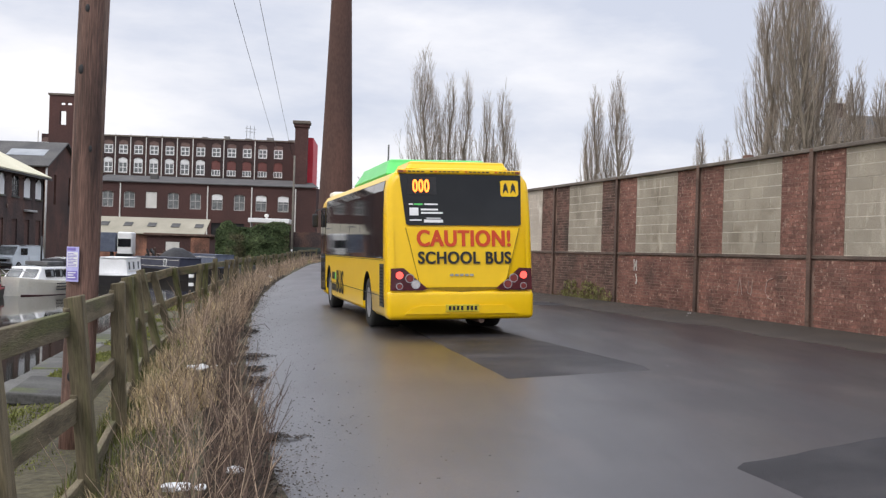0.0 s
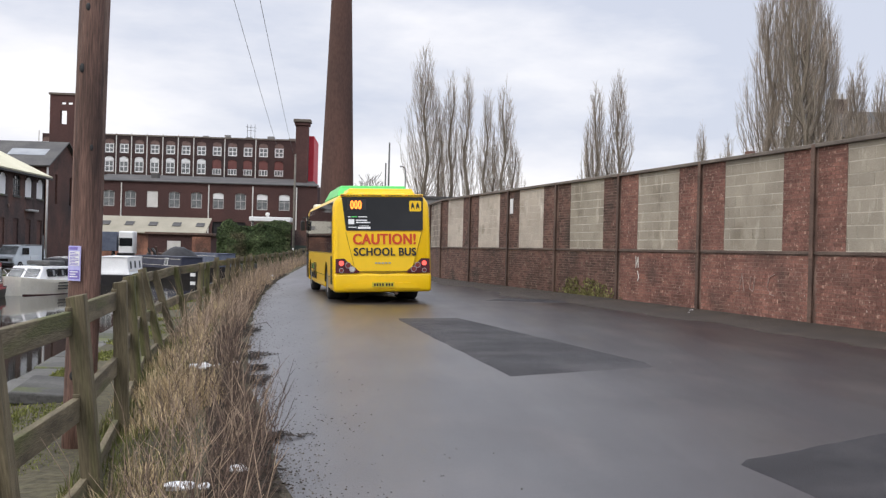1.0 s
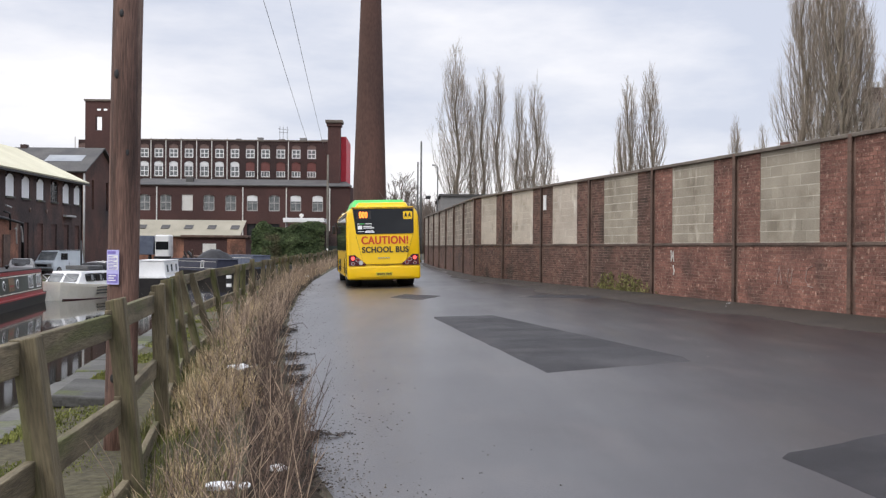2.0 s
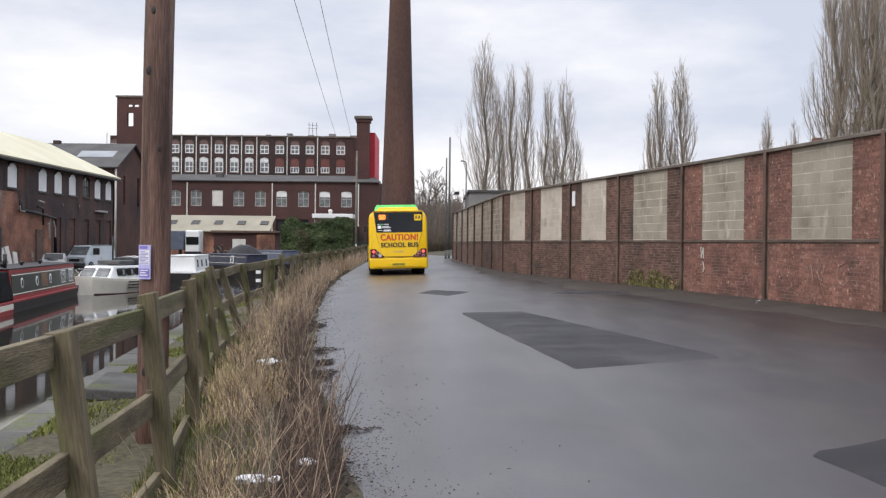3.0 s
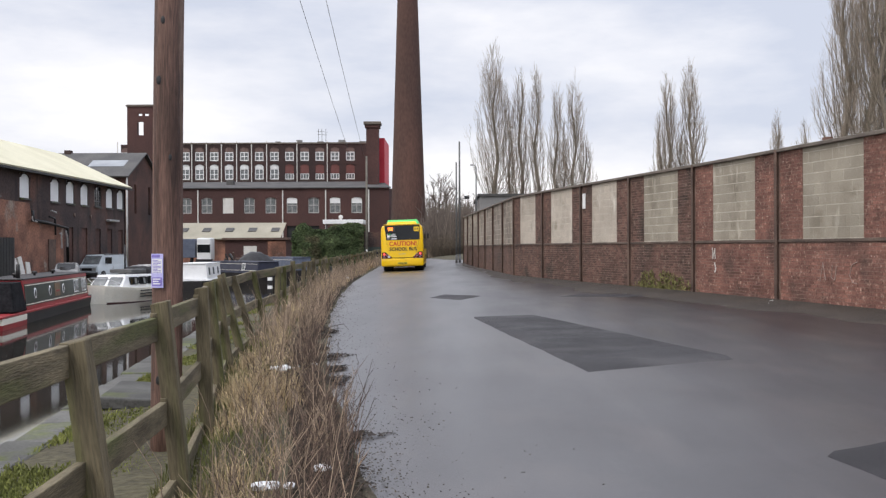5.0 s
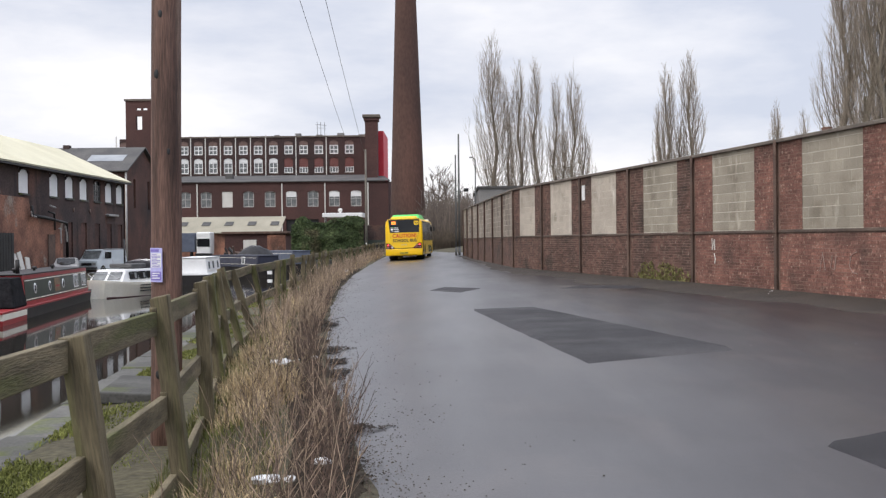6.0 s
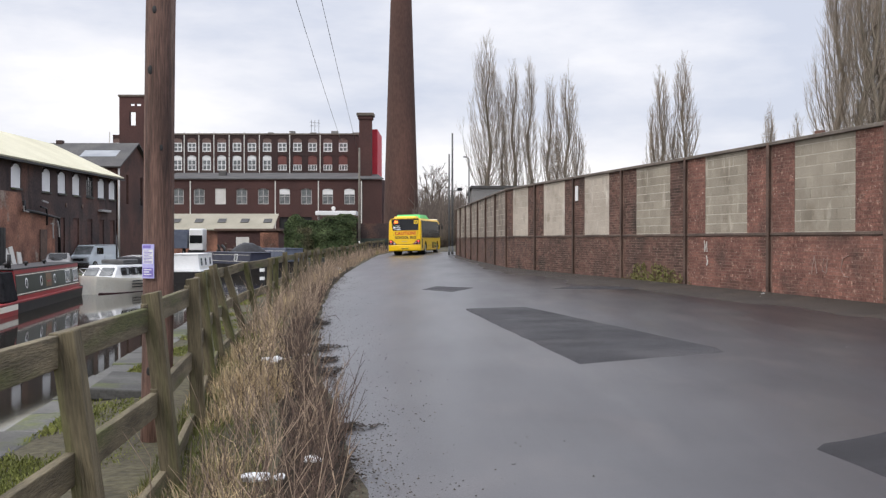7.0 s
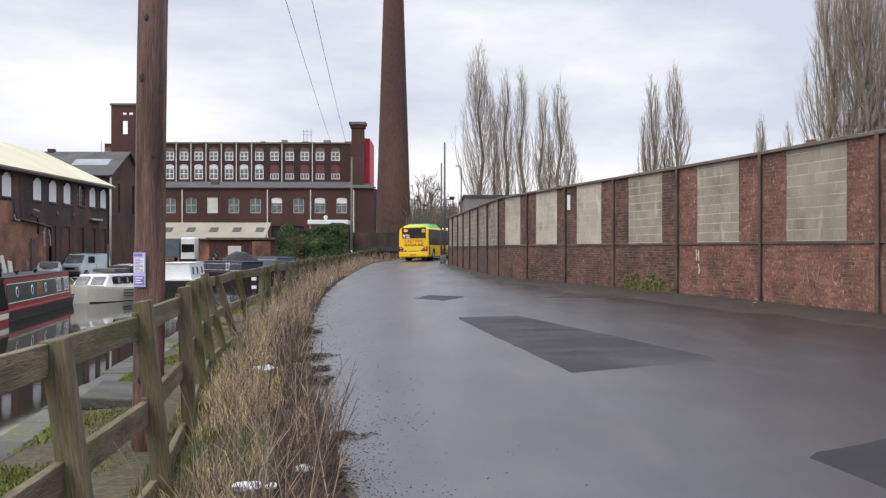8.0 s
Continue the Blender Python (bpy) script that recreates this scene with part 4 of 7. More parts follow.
for i, (ma, mb) in enumerate(zip(tops, tops[1:])):
    for h in (1.345, 0.79, 0.25):
        if i > 5 and random.random() < 0.25 and h < 1:
            continue
        a = ma @ Vector((-0.05, 0, h + random.uniform(-0.02, 0.02)))
        b = mb @ Vector((-0.05, 0, h + random.uniform(-0.02, 0.02)))
        d = b - a
        m = Matrix.Translation(a) @ d.to_track_quat("Y", "Z").to_matrix().to_4x4() @ Matrix.Diagonal((1, d.length, 1, 1))
        if rail_proto is None:
            bm = new_box(-0.024, 0.024, -0.03, 1.03, -0.078, 0.078, 0.006)
            rail_proto = part("fence_rail", bm, RAIL_TIMBER, fence, m=m)
        else:
            again(rail_proto, m)

# ---- telegraph pole with a notice ----
pole = thing("telegraph_pole", "tall reddish-brown tarred timber pole beside the fence", "pole")
bm = bmesh.new()
n = 14
tube(bm, [(-2.463 + 0.011 * k + 0.006 * math.sin(k), 9.0, -0.6 + k * 0.75) for k in range(n)], [0.133 - 0.0015 * k for k in range(n)], 18)
part("pole_shaft", bm, POLE_TIMBER, pole)
for z, dx, q in ((3.37, -0.02, 0.020), (2.86, -0.05, 0.024), (2.2, 0.05, 0.016), (0.92, 0.03, 0.020), (0.3, -0.04, 0.022), (3.9, 0.04, 0.018)):
    knot = bmesh.new()
    bmesh.ops.create_uvsphere(knot, u_segments=10, v_segments=6, radius=q)
    bmesh.ops.scale(knot, vec=(1.0, 0.4, 1.7), verts=knot.verts)
    k = (z + 0.6) / 0.75
    part("knot", knot, BLACK, pole, m=pose(-2.463 + 0.011 * k + 0.006 * math.sin(k) + dx, 9.0 - math.sqrt((0.133 - 0.0015 * k) ** 2 - dx * dx), z))
LILAC = mat("purple_print", (0.20, 0.16, 0.50), (0.27, 0.22, 0.58), 0.6, 9, 60, 0, grain=0.1)
notice = tagged(part("notice", new_box(-0.058, 0.058, -0.004, 0.004, -0.145, 0.145), PAPER, m=pose(-2.483, 8.862, 1.235, 0, 0, -20)), "lilac and white paper notice fixed to a pole", "notice")
for z0, z1, mm in ((-0.13, -0.055, BOAT_BLUE), (-0.02, 0.10, WHITE), (0.112, 0.135, BOAT_BLUE)):
    part("notice_panel", new_box(-0.05, 0.05 if z0 < 0.1 else 0.03, -0.006, -0.0045, z0, z1), LILAC if mm is BOAT_BLUE else WHITE, notice)
for k in range(9):
    z = 0.085 - 0.0125 * k
    part("notice_bar", new_box(-0.042, 0.040 - 0.03 * ((k * 7) % 3 == 0), -0.0072, -0.0062, z, z + 0.0055), LILAC, notice)
for k in range(3):
    part("notice_bar", new_box(-0.040, 0.035 - 0.02 * (k == 1), -0.0072, -0.0062, -0.075 - 0.02 * k, -0.066 - 0.02 * k), WHITE, notice)

# ---- buildings ----


class Front:
    """A wall face from a to b (left to right as seen from outside), with openings cut through it."""

    def __init__(self, a, b):
        d = Vector((b[0] - a[0], b[1] - a[1], 0))
        self.length = d.length
        d.normalize()
        self.m = Matrix(((d.x, -d.y, 0, a[0]), (d.y, d.x, 0, a[1]), (0, 0, 1, 0), (0, 0, 0, 1)))

    def wall(self, name, z0, z1, holes, material, parent, deep=0.3):
        """holes: (u0, u1, z0, z1). Local y runs into the building."""
        bm = bmesh.new()
        us = sorted({0.0, self.length, *[h[0] for h in holes], *[h[1] for h in holes]})
        zs = sorted({z0, z1, *[h[2] for h in holes], *[h[3] for h in holes]})
        cache = {}

        def v(u, y, z):
            k = (round(u, 4), y, round(z, 4))
            if k not in cache:
                cache[k] = bm.verts.new(self.m @ Vector((u, y, z)))
            return cache[k]

        for ua, ub in zip(us, us[1:]):
            for za, zb in zip(zs, zs[1:]):
                um, zm = (ua + ub) / 2, (za + zb) / 2
                if any(h[0] < um < h[1] and h[2] < zm < h[3] for h in holes):
                    continue
                bm.faces.new((v(ua, 0, za), v(ub, 0, za), v(ub, 0, zb), v(ua, 0, zb)))
        for a, b, c, d in holes:
            for p, q in (((a, c), (b, c)), ((b, c), (b, d)), ((b, d), (a, d)), ((a, d), (a, c))):
                f = [bm.verts.new(self.m @ Vector((u, y, z))) for (u, z), y in ((p, 0), (q, 0), (q, deep), (p, deep))]
                bm.faces.new(f)
        return part(name, bm, material, parent)

    def at(self, u, y, z):
        return self.m @ pose(u, y, z)


def window_mesh(w, h, bars_x, bars_z, frame_mat, pane_mat, parent, m, arch=False, frame_w=0.07):
    """A window: a pane with a frame and glazing bars under it."""
    pane = part("window", new_box(0, w, 0.04, 0.06, 0, h), pane_mat, parent, m=m)
    bm = bmesh.new()
    box(bm, 0, w, 0, 0.035, 0, frame_w)
    box(bm, 0, w, 0, 0.035, h - frame_w, h)
    box(bm, 0, frame_w, 0, 0.035, frame_w, h - frame_w)
    box(bm, w - frame_w, w, 0, 0.035, frame_w, h - frame_w)
    for k in range(1, bars_x + 1):
        u = w * k / (bars_x + 1)
        box(bm, u - frame_w * 0.4, u + frame_w * 0.4, 0.004, 0.03, frame_w, h - frame_w)
    for k in range(1, bars_z + 1):
        z = h * k / (bars_z + 1)
        box(bm, frame_w, w - frame_w, 0.006, 0.028, z - frame_w * 0.4, z + frame_w * 0.4)
    part("window_frame", bm, frame_mat, pane)
    return pane


def another_window(win, m, parent=None):
    o = again(win, m, parent)
    for c in win.children:
        again(c, Matrix.Identity(4), o)
    return o


# the mill across the canal: a long brick front of two visible storeys
mill = thing("brick_mill", "long sooty brick mill with two rows of white-framed windows", "mill")
F1 = Front((-51.0, 180), (-14.2, 180))
PITCH, W = 2.60, 1.50
holes = []
cols_u = [51.0 + (xp - 784) / 1850 * 180 for xp in (291.0, 317.5, 342.6, 368.6, 395.2, 422.2, 448.6, 475.5, 502.3, 529.1, 555.9, 582.8, 610.0)] 
cols_u = [u - W / 2 for u in cols_u]
cols_u = [cols_u[0] - PITCH * k for k in (3, 2, 1)] + cols_u
Z_TOP, Z_LOW = 16.55, 13.35
for u in cols_u:
    holes += [(u, u + W, Z_TOP, Z_TOP + 2.35), (u, u + W, Z_LOW, Z_LOW + 2.6)]
F1.wall("front_wall", -0.4, 19.45, holes, MILL_SOOT, mill)
bm = bmesh.new()
box(bm, -51.0, -14.2, 180.35, 200, -0.4, 19.2)
part("mill_body", bm, BLACK, mill)
part("parapet", new_box(-51.1, -14.1, 179.85, 180.3, 19.45, 19.7), COPING, mill)
white_win = brick_win = top_win = None
for k, u in enumerate(cols_u):
    c = k - 3
    m = F1.at(u, 0.10, Z_TOP)
    if top_win is None:
        top_win = window_mesh(W, 1.55, 1, 1, WHITE, PALE_GLASS, mill, m, frame_w=0.17)
    else:
        another_window(top_win, m)
    head = F1.at(u, 0.06, Z_TOP + 1.55)
    if k == 0:
        fill = part("brick_infill", new_box(0, W, 0, 0.1, 0, 0.8), mat("window_infill_brick", (0.155, 0.100, 0.088), (0.215, 0.150, 0.130), 0.9, 0.8, 8, 0.2), mill, "pinkish brick infill", m=head)
    else:
        again(fill, head)
    m = F1.at(u, 0.10, Z_LOW)
    if c < 8:
        if white_win is None:
            white_win = window_mesh(W, 1.85, 1, 1, WHITE, PALE_GLASS, mill, m, frame_w=0.16)
            lint = part("white_board", new_box(0, W, 0, 0.1, 0, 0.75), WHITE, mill, "white board over the window", m=F1.at(u, 0.06, Z_LOW + 1.85))
        else:
            another_window(white_win, m)
            again(lint, F1.at(u, 0.06, Z_LOW + 1.85))
    else:
        if brick_win is None:
            brick_win = window_mesh(W, 1.0, 2, 0, WHITE, PALE_GLASS, mill, m, frame_w=0.12)
            fill2 = part("brick_infill", new_box(0, W, 0, 0.1, 0, 1.6), mat("red_infill_brick", (0.150, 0.062, 0.054), (0.20, 0.085, 0.075), 0.9, 0.8, 8, 0.2), mill, "red brick infill", m=F1.at(u, 0.06, Z_LOW + 1.0))
        else:
            another_window(brick_win, m)
            again(fill2, F1.at(u, 0.06, Z_LOW + 1.0))


def arch_corners(w, rise_by, name, front, material, parent, u, z, deep):
    """The two brick spandrels that turn a square window head into a shallow arch."""
    bm = bmesh.new()
    for s in (0, 1):
        pts = [(0, -rise_by), (0, 0.02), (w * 0.5, 0.02), (w * 0.27, -rise_by * 0.18), (w * 0.10, -rise_by * 0.5)]
        pts = [(w - a, b) if s else (a, b) for a, b in pts]
        plate(bm, [(a, 0, b) for a, b in (pts[::-1] if s else pts)], 0.06)
    return part(name, bm, material, parent, m=front.at(u, deep, z))


spandrel = None
for k, u in enumerate(cols_u):
    for z in (Z_TOP + 2.35, Z_LOW + 2.6):
        if spandrel is None:
            spandrel = arch_corners(W, 0.34, "arch_spandrel", F1, MILL_SOOT, mill, u, z, -0.01)
        else:
            again(spandrel, F1.at(u, -0.01, z))
    m = F1.at(u - 0.08, -0.06, Z_LOW - 0.16)
    if k == 0:
        sill = part("window_sill", new_box(0, W + 0.16, 0, 0.3, 0, 0.14), COPING, mill, m=m)
    else:
        again(sill, m)
pipe = None
for k, u in enumerate(cols_u):
    if k % 2 and k > 9:
        continue
    m = F1.at(u - 0.55, -0.12, 11.9)
    if pipe is None:
        pipe = part("downpipe", new_box(-0.075, 0.075, 0, 0.12, 0, 8.0), BOARD, mill, "pale downpipe", m=m)
    else:
        again(pipe, m)
for k in range(5):
    part("roof_vent", new_box(-30 + k * 3.7 - 0.5, -30 + k * 3.7 + 0.4 + 0.1 * k, 184, 185, 19.2, 20.3 + 0.25 * (k % 2), 0.05), GREY_CLAD, mill)
bm = bmesh.new()
for x in (-23.0, -22.4, -21.7):
    tube(bm, [(x, 185, 20), (x, 185, 22.6)], 0.04, 5)
tube(bm, [(-23.3, 185, 22.2), (-21.4, 185, 22.0)], 0.03, 5)
tube(bm, [(-23.2, 185, 21.6), (-21.5, 185, 21.5)], 0.03, 5)
part("aerial", bm, STEEL, mill)

# stair tower at the mill's far end
tower = thing("stair_tower", "square dark brick stair tower with an arched opening", "tower")
FT = Front((-43.1, 140), (-39.2, 140))
FT.wall("tower_front", -0.4, 20.55, [(1.35, 2.2, 16.7, 18.5), (1.45, 2.05, 19.3, 19.6), (2.3, 2.9, 19.3, 19.6)], MILL_BRICK, tower, 0.4)
bm = bmesh.new()
box(bm, -43.1, -42.7, 140.02, 144, -0.4, 20.55)
box(bm, -39.6, -39.2, 140.02, 144, -0.4, 20.55)
box(bm, -42.7, -39.6, 143.6, 144, -0.4, 16.0)
box(bm, -42.7, -39.6, 140.42, 143.6, -0.4, 15.8)
part("tower_walls", bm, MILL_BRICK, tower)
part("tower_cap", new_box(-43.25, -39.05, 139.85, 140.45, 20.55, 20.8), COPING, tower)

# lower range in front of the mill
lower = thing("lower_range", "two-storey dark red brick range with sash windows below the mill", "building")
LX0, LX1, LY = -44.0, -9.4, 165.0
FL = Front((LX0, LY), (LX1, LY))
lw = [((xp - 784) / 1850 * LY - LX0) for xp in (318.6, 355.4, 393, 430.7, 468.8, 506.5, 545, 582.7, 621.2)]
lw = [lw[0] - 3.36 * 2, lw[0] - 3.36] + lw
holes = [(u - 0.85, u + 0.85, 7.0, 9.5) for u in lw] + [(u - 0.85, u + 0.85, 2.6, 5.0) for u in lw]
FL.wall("front_wall", -0.4, 10.9, holes, MILL_BRICK, lower)
# black inner block stands in for the dark behind the unglazed openings
part("range_body", new_box(LX0, LX1, LY + 0.35, LY + 12, -0.4, 10.6), BLACK, lower)
bm = bmesh.new()
plate(bm, [(LX0 - 0.2, LY - 0.3, 10.9), (LX1 + 0.3, LY - 0.3, 10.9), (LX1 - 1.5, LY + 9, 12.4), (LX0, LY + 9, 12.4)], 0.15)
part("range_roof", bm, SLATE, lower)
FR = Front((LX1, LY), (LX1 + 2.6, LY + 14))
FR.wall("return_wall", -0.4, 10.9, [(3 + 3 * k, 4.2 + 3 * k, 6.6, 9.6) for k in range(3)], MILL_BRICK, lower)
for k in range(3):
    part("return_window", new_box(0, 1.2, 0, 0.05, 0, 3.0), WHITE, lower, m=FR.at(3 + 3 * k, 0.2, 6.6))
win = board = None
for k, u in enumerate(lw):
    m = FL.at(u - 0.85, 0.10, 7.0)
    if k == 4:
        part("boarded_window", new_box(0, 1.7, 0, 0.05, 0, 2.5), BOARD, lower, "pale boarded window", m=m)
        continue
    if win is None:
        win = window_mesh(1.7, 2.5, 1, 1, GREY_PIPE, PALE_GLASS, lower, m, frame_w=0.13)
    else:
        another_window(win, m)
    if k in (7, 9, 10):
        mm = FL.at(u - 0.8, 0.05, 8.55)
        if board is None:
            board = part("white_board", new_box(0, 1.6, 0, 0.05, 0, 0.9), WHITE, lower, "white board over the window", m=mm)
        else:
            again(board, mm)
    if k == 0:
        low_spandrel = arch_corners(1.7, 0.26, "arch_spandrel", FL, MILL_BRICK, lower, u - 0.85, 9.5, -0.02)
    else:
        again(low_spandrel, FL.at(u - 0.85, -0.02, 9.5))
    if k % 2 == 0:
        mm = FL.at(u + 1.9, -0.15, -0.3)
        part("downpipe", new_box(-0.085, 0.085, 0, 0.15, 0, 11.0), BOARD, lower, m=mm)
part("roof_cowls", new_box(-36, -34.8, LY + 4, LY + 5, 11.6, 12.5, 0.05), SLATE, lower)

# square stack and the red panel beside it
stack = thing("square_stack", "square dark brick stack with a corbelled cap", "stack")
part("stack_shaft", new_box(-13.3, -11.3, 168.9, 170.9, -0.4, 20.9), MILL_BRICK, stack)
part("stack_collar", new_box(-13.5, -11.1, 168.7, 171.1, 20.9, 21.4, 0.05), MILL_BRICK, stack)
part("stack_cap", new_box(-13.7, -10.9, 168.5, 171.3, 21.4, 21.9, 0.08), COPING, stack)
tagged(part("red_gable", new_box(-11.6, -10.5, 171.5, 184, 0, 19.5), RED_PAINT), "tall flat bright red painted wall", "wall", kind="structure")

# the great round chimney
chimney = thing("factory_chimney", "tall tapering round brick factory chimney", "chimney")
part("plinth", lathe(bmesh.new(), [(2.75, -0.4), (2.72, 0.9), (2.60, 1.05), (2.35, 1.5)], 40, pose(-5.40, 140, 0)), SOOT_BRICK, chimney)
prof = [(2.44, 1.2), (2.42, 2.0)]
for k in range(24):
    z = 2.0 + k * 2.2
    prof.append((2.42 - 0.0322 * (z - 2.0), z))
part("chimney_shaft", lathe(bmesh.new(), prof, 40, pose(-5.40, 140, 0)), CHIMNEY_BRICK, chimney)

# warehouse along the canal with a cream roof
NEARER = Matrix.Translation((0, 0, EYE_HEIGHT)) @ Matrix.Scale(0.84, 4) @ Matrix.Translation((0, 0, -EYE_HEIGHT))
ware = thing("canal_warehouse", "long dark brick canal warehouse with a cream sheet roof", "warehouse", m=NEARER)
WX, WY0, WY1, EAVES = -27.0, 40.0, 87.1, 6.62
FW = Front((WX, WY0), (WX, WY1))
wy_list = [57.5, 61.9, 66.4, 71.5, 74.4, 77.3, 80.3, 83.0, 85.7]
holes = [(y - 0.78 - WY0, y + 0.78 - WY0, 4.7, 6.3) for y in wy_list] + [(y - 0.6 - WY0, y + 0.6 - WY0, 0.4, 3.0) for y in (74.4, 77.3, 80.3, 83.1, 85.8)]
FW.wall("canal_wall", -0.9, EAVES, holes, SOOT_BRICK, ware, 0.3)
part("warehouse_body", new_box(WX - 11, WX - 0.35, WY0, WY1 - 0.3, -0.5, EAVES - 0.1), BLACK, ware)
bm = bmesh.new()
box(bm, WX - 11, WX, WY1 - 0.3, WY1, -0.9, EAVES)
plate(bm, [(WX, WY1, EAVES), (WX - 11, WY1, EAVES), (WX - 5.4, WY1, 9.25)], 0.3)
part("gable_wall", bm, SOOT_BRICK, ware)
bm = bmesh.new()
plate(bm, [(WX + 0.45, WY0, EAVES - 0.15), (WX + 0.45, WY1 + 0.3, EAVES - 0.15), (WX - 5.5, WY1 + 0.3, 9.3), (WX - 5.5, WY0, 9.3)], 0.12)
part("roof_slope", bm, CREAM_ROOF, ware, "cream sheet roof")
bm = bmesh.new()
plate(bm, [(WX - 11.4, WY1 + 0.3, EAVES - 0.15), (WX - 11.4, WY0, EAVES - 0.15), (WX - 5.5, WY0, 9.3), (WX - 5.5, WY1 + 0.3, 9.3)], 0.12)
part("roof_slope", bm, CREAM_ROOF, ware)
part("gutter", new_box(WX + 0.42, WX + 0.56, WY0, WY1 + 0.3, EAVES - 0.3, EAVES - 0.16), BLACK, ware)
# plain white panels fill the openings, barred dark glass fills one
wwin = None
for i, y in enumerate(wy_list):
    m = FW.at(y - 0.78 - WY0, 0.05, 4.7)
    if i in (6,):
        window_mesh(1.56, 1.6, 2, 3, STEEL, GLASS, ware, m)
    elif wwin is None:
        wwin = part("shutter", new_box(0, 1.56, 0, 0.05, 0, 1.6), WHITE, ware, "white panel in a window opening", m=m)
    else:
        again(wwin, m)
for y in wy_list:
    bm = bmesh.new()
    tube(bm, [(WX + 0.02, y - 0.82, 6.02), (WX + 0.02, y - 0.5, 6.24), (WX + 0.02, y, 6.32), (WX + 0.02, y + 0.5, 6.24), (WX + 0.02, y + 0.82, 6.02)], 0.07, 6)
    for s in (-1, 1):
        plate(bm, [(WX - 0.05, y + s * 0.79, 5.98), (WX - 0.05, y + s * 0.79, 6.31), (WX - 0.05, y + s * 0.1, 6.31), (WX - 0.05, y + s * 0.5, 6.22)], 0.05)
    part("brick_arch", bm, SOOT_BRICK, ware)
    part("window_sill", new_box(WX - 0.02, WX + 0.1, y - 0.82, y + 0.82, 4.58, 4.7), STONE, ware)
for y in (74.4, 77.3, 80.3, 83.1, 85.8):
    part("lower_door", new_box(WX - 0.16, WX - 0.1, y - 0.6, y + 0.6, 0.4, 3.0), RUDDY_BRICK, ware)
annex = thing("brick_annex", "low orange-brown brick annex against the warehouse", "annex", m=NEARER)
bm = bmesh.new()
plate(bm, [(-26.75, 46, -0.9), (-26.75, 72.4, -0.9), (-26.75, 72.4, 2.9), (-26.75, 67, 3.3), (-26.75, 66.5, 4.4), (-26.75, 46, 4.6)], -0.24)
part("annex_wall", bm, ORANGE_BRICK, annex)
part("annex_door", new_box(-26.74, -26.68, 69.6, 70.8, -0.4, 2.1), RUST, annex)
bm = bmesh.new()
tube(bm, [(-26.55, 66.5, 3.3), (-26.55, 69.5, 3.15), (-26.55, 72.6, 2.9), (-26.55, 72.7, -0.3)], 0.11, 8)
tube(bm, [(-26.5, 66.4, 3.9), (-26.5, 66.5, 3.2)], 0.11, 8)
tube(bm, [(-26.5, 69.2, 3.6), (-26.5, 70.2, 3.5), (-26.5, 70.3, 2.4)], 0.07, 8)
part("pipework", bm, BLACK, annex)
for pts, q in (([(-26.45, 66.2, 3.55), (-26.45, 66.3, 3.25), (-26.45, 67.0, 3.2)], 0.05), ([(-26.45, 69.4, 4.0), (-26.45, 70.3, 3.9)], 0.06),
               ([(-26.5, 72.2, 2.7), (-26.5, 72.45, 2.2), (-26.5, 72.5, 1.6)], 0.06), ([(-26.45, 70.9, 2.5), (-26.45, 71.2, 2.55), (-26.45, 71.3, 1.5)], 0.05)):
    part("pale_pipe", tube(bmesh.new(), pts, q, 6), GREY_PIPE, annex, "short length of pale pipe")
part("door_frame", new_box(-26.74, -26.60, 57.3, 57.55, -0.4, 2.6), BOAT_BLUE, annex)
part("door_frame", new_box(-26.74, -26.60, 55.2, 57.55, 2.45, 2.65), BOAT_BLUE, annex)
part("wall_light", new_box(WX + 0.02, WX + 0.32, 82.2, 84.6, 3.62, 3.78, 0.03), GREY_PIPE, ware, "pale strip light on the wall")
for y in (58.5, 75.2, 78.6):
    part("iron_tie", lathe(bmesh.new(), [(0.02, 0), (0.18, 0.0), (0.18, 0.03), (0.02, 0.05)], 10, pose(WX + 0.01, y, 3.9, 0, 90, 0)), RUST, ware)
# slate-roofed cross range
cross = thing("slate_roofed_range", "brick range with a grey slate roof and skylights", "building")
F2 = Front((-38, 90.7), (-28.0, 90.7))
F2.wall("front_wall", -0.5, 7.8, [], RUDDY_BRICK, cross)
F3 = Front((-28.0, 90.7), (-28.0, 101))
F3.wall("end_wall", -0.5, 7.8, [(2.2, 2.9, 4.6, 7.2), (6.5, 7.3, 4.6, 7.2)], RUDDY_BRICK, cross)
for u in (2.2, 6.5):
    part("end_window", new_box(0, 0.75, 0, 0.05, 0, 2.6), PALE_GLASS, cross, m=F3.at(u, 0.2, 4.6))
bm = bmesh.new()
plate(bm, [(-28.0, 90.7, 7.8), (-28.0, 101, 7.8), (-28.0, 95.8, 10.05)], -0.35)
part("end_gable", bm, RUDDY_BRICK, cross)
part("range_body", new_box(-38, -28.4, 91.1, 100.9, -0.5, 7.7), BLACK, cross)
for ya, s in ((90.3, 1), (101.4, -1)):
    bm = bmesh.new()
    pts = [(-38, ya, 7.65), (-27.7, ya, 7.65), (-27.7, 95.85, 10.15), (-38, 95.85, 10.15)]
    plate(bm, pts if s > 0 else pts[::-1], 0.12)
    part("roof_slope", bm, SLATE, cross)
part("skylight", new_box(-32.0, -28.8, -0.8, 0.8, 0, 0.05, m=None), SKYLIGHT, cross, "pale skylight strip", m=pose(0, 93.2, 9.06, 24.2, 0, 0))
part("ridge_stack", new_box(-35.2, -34.6, 95.5, 96.1, 9.8, 10.5, 0.04), SOOT_BRICK, cross)
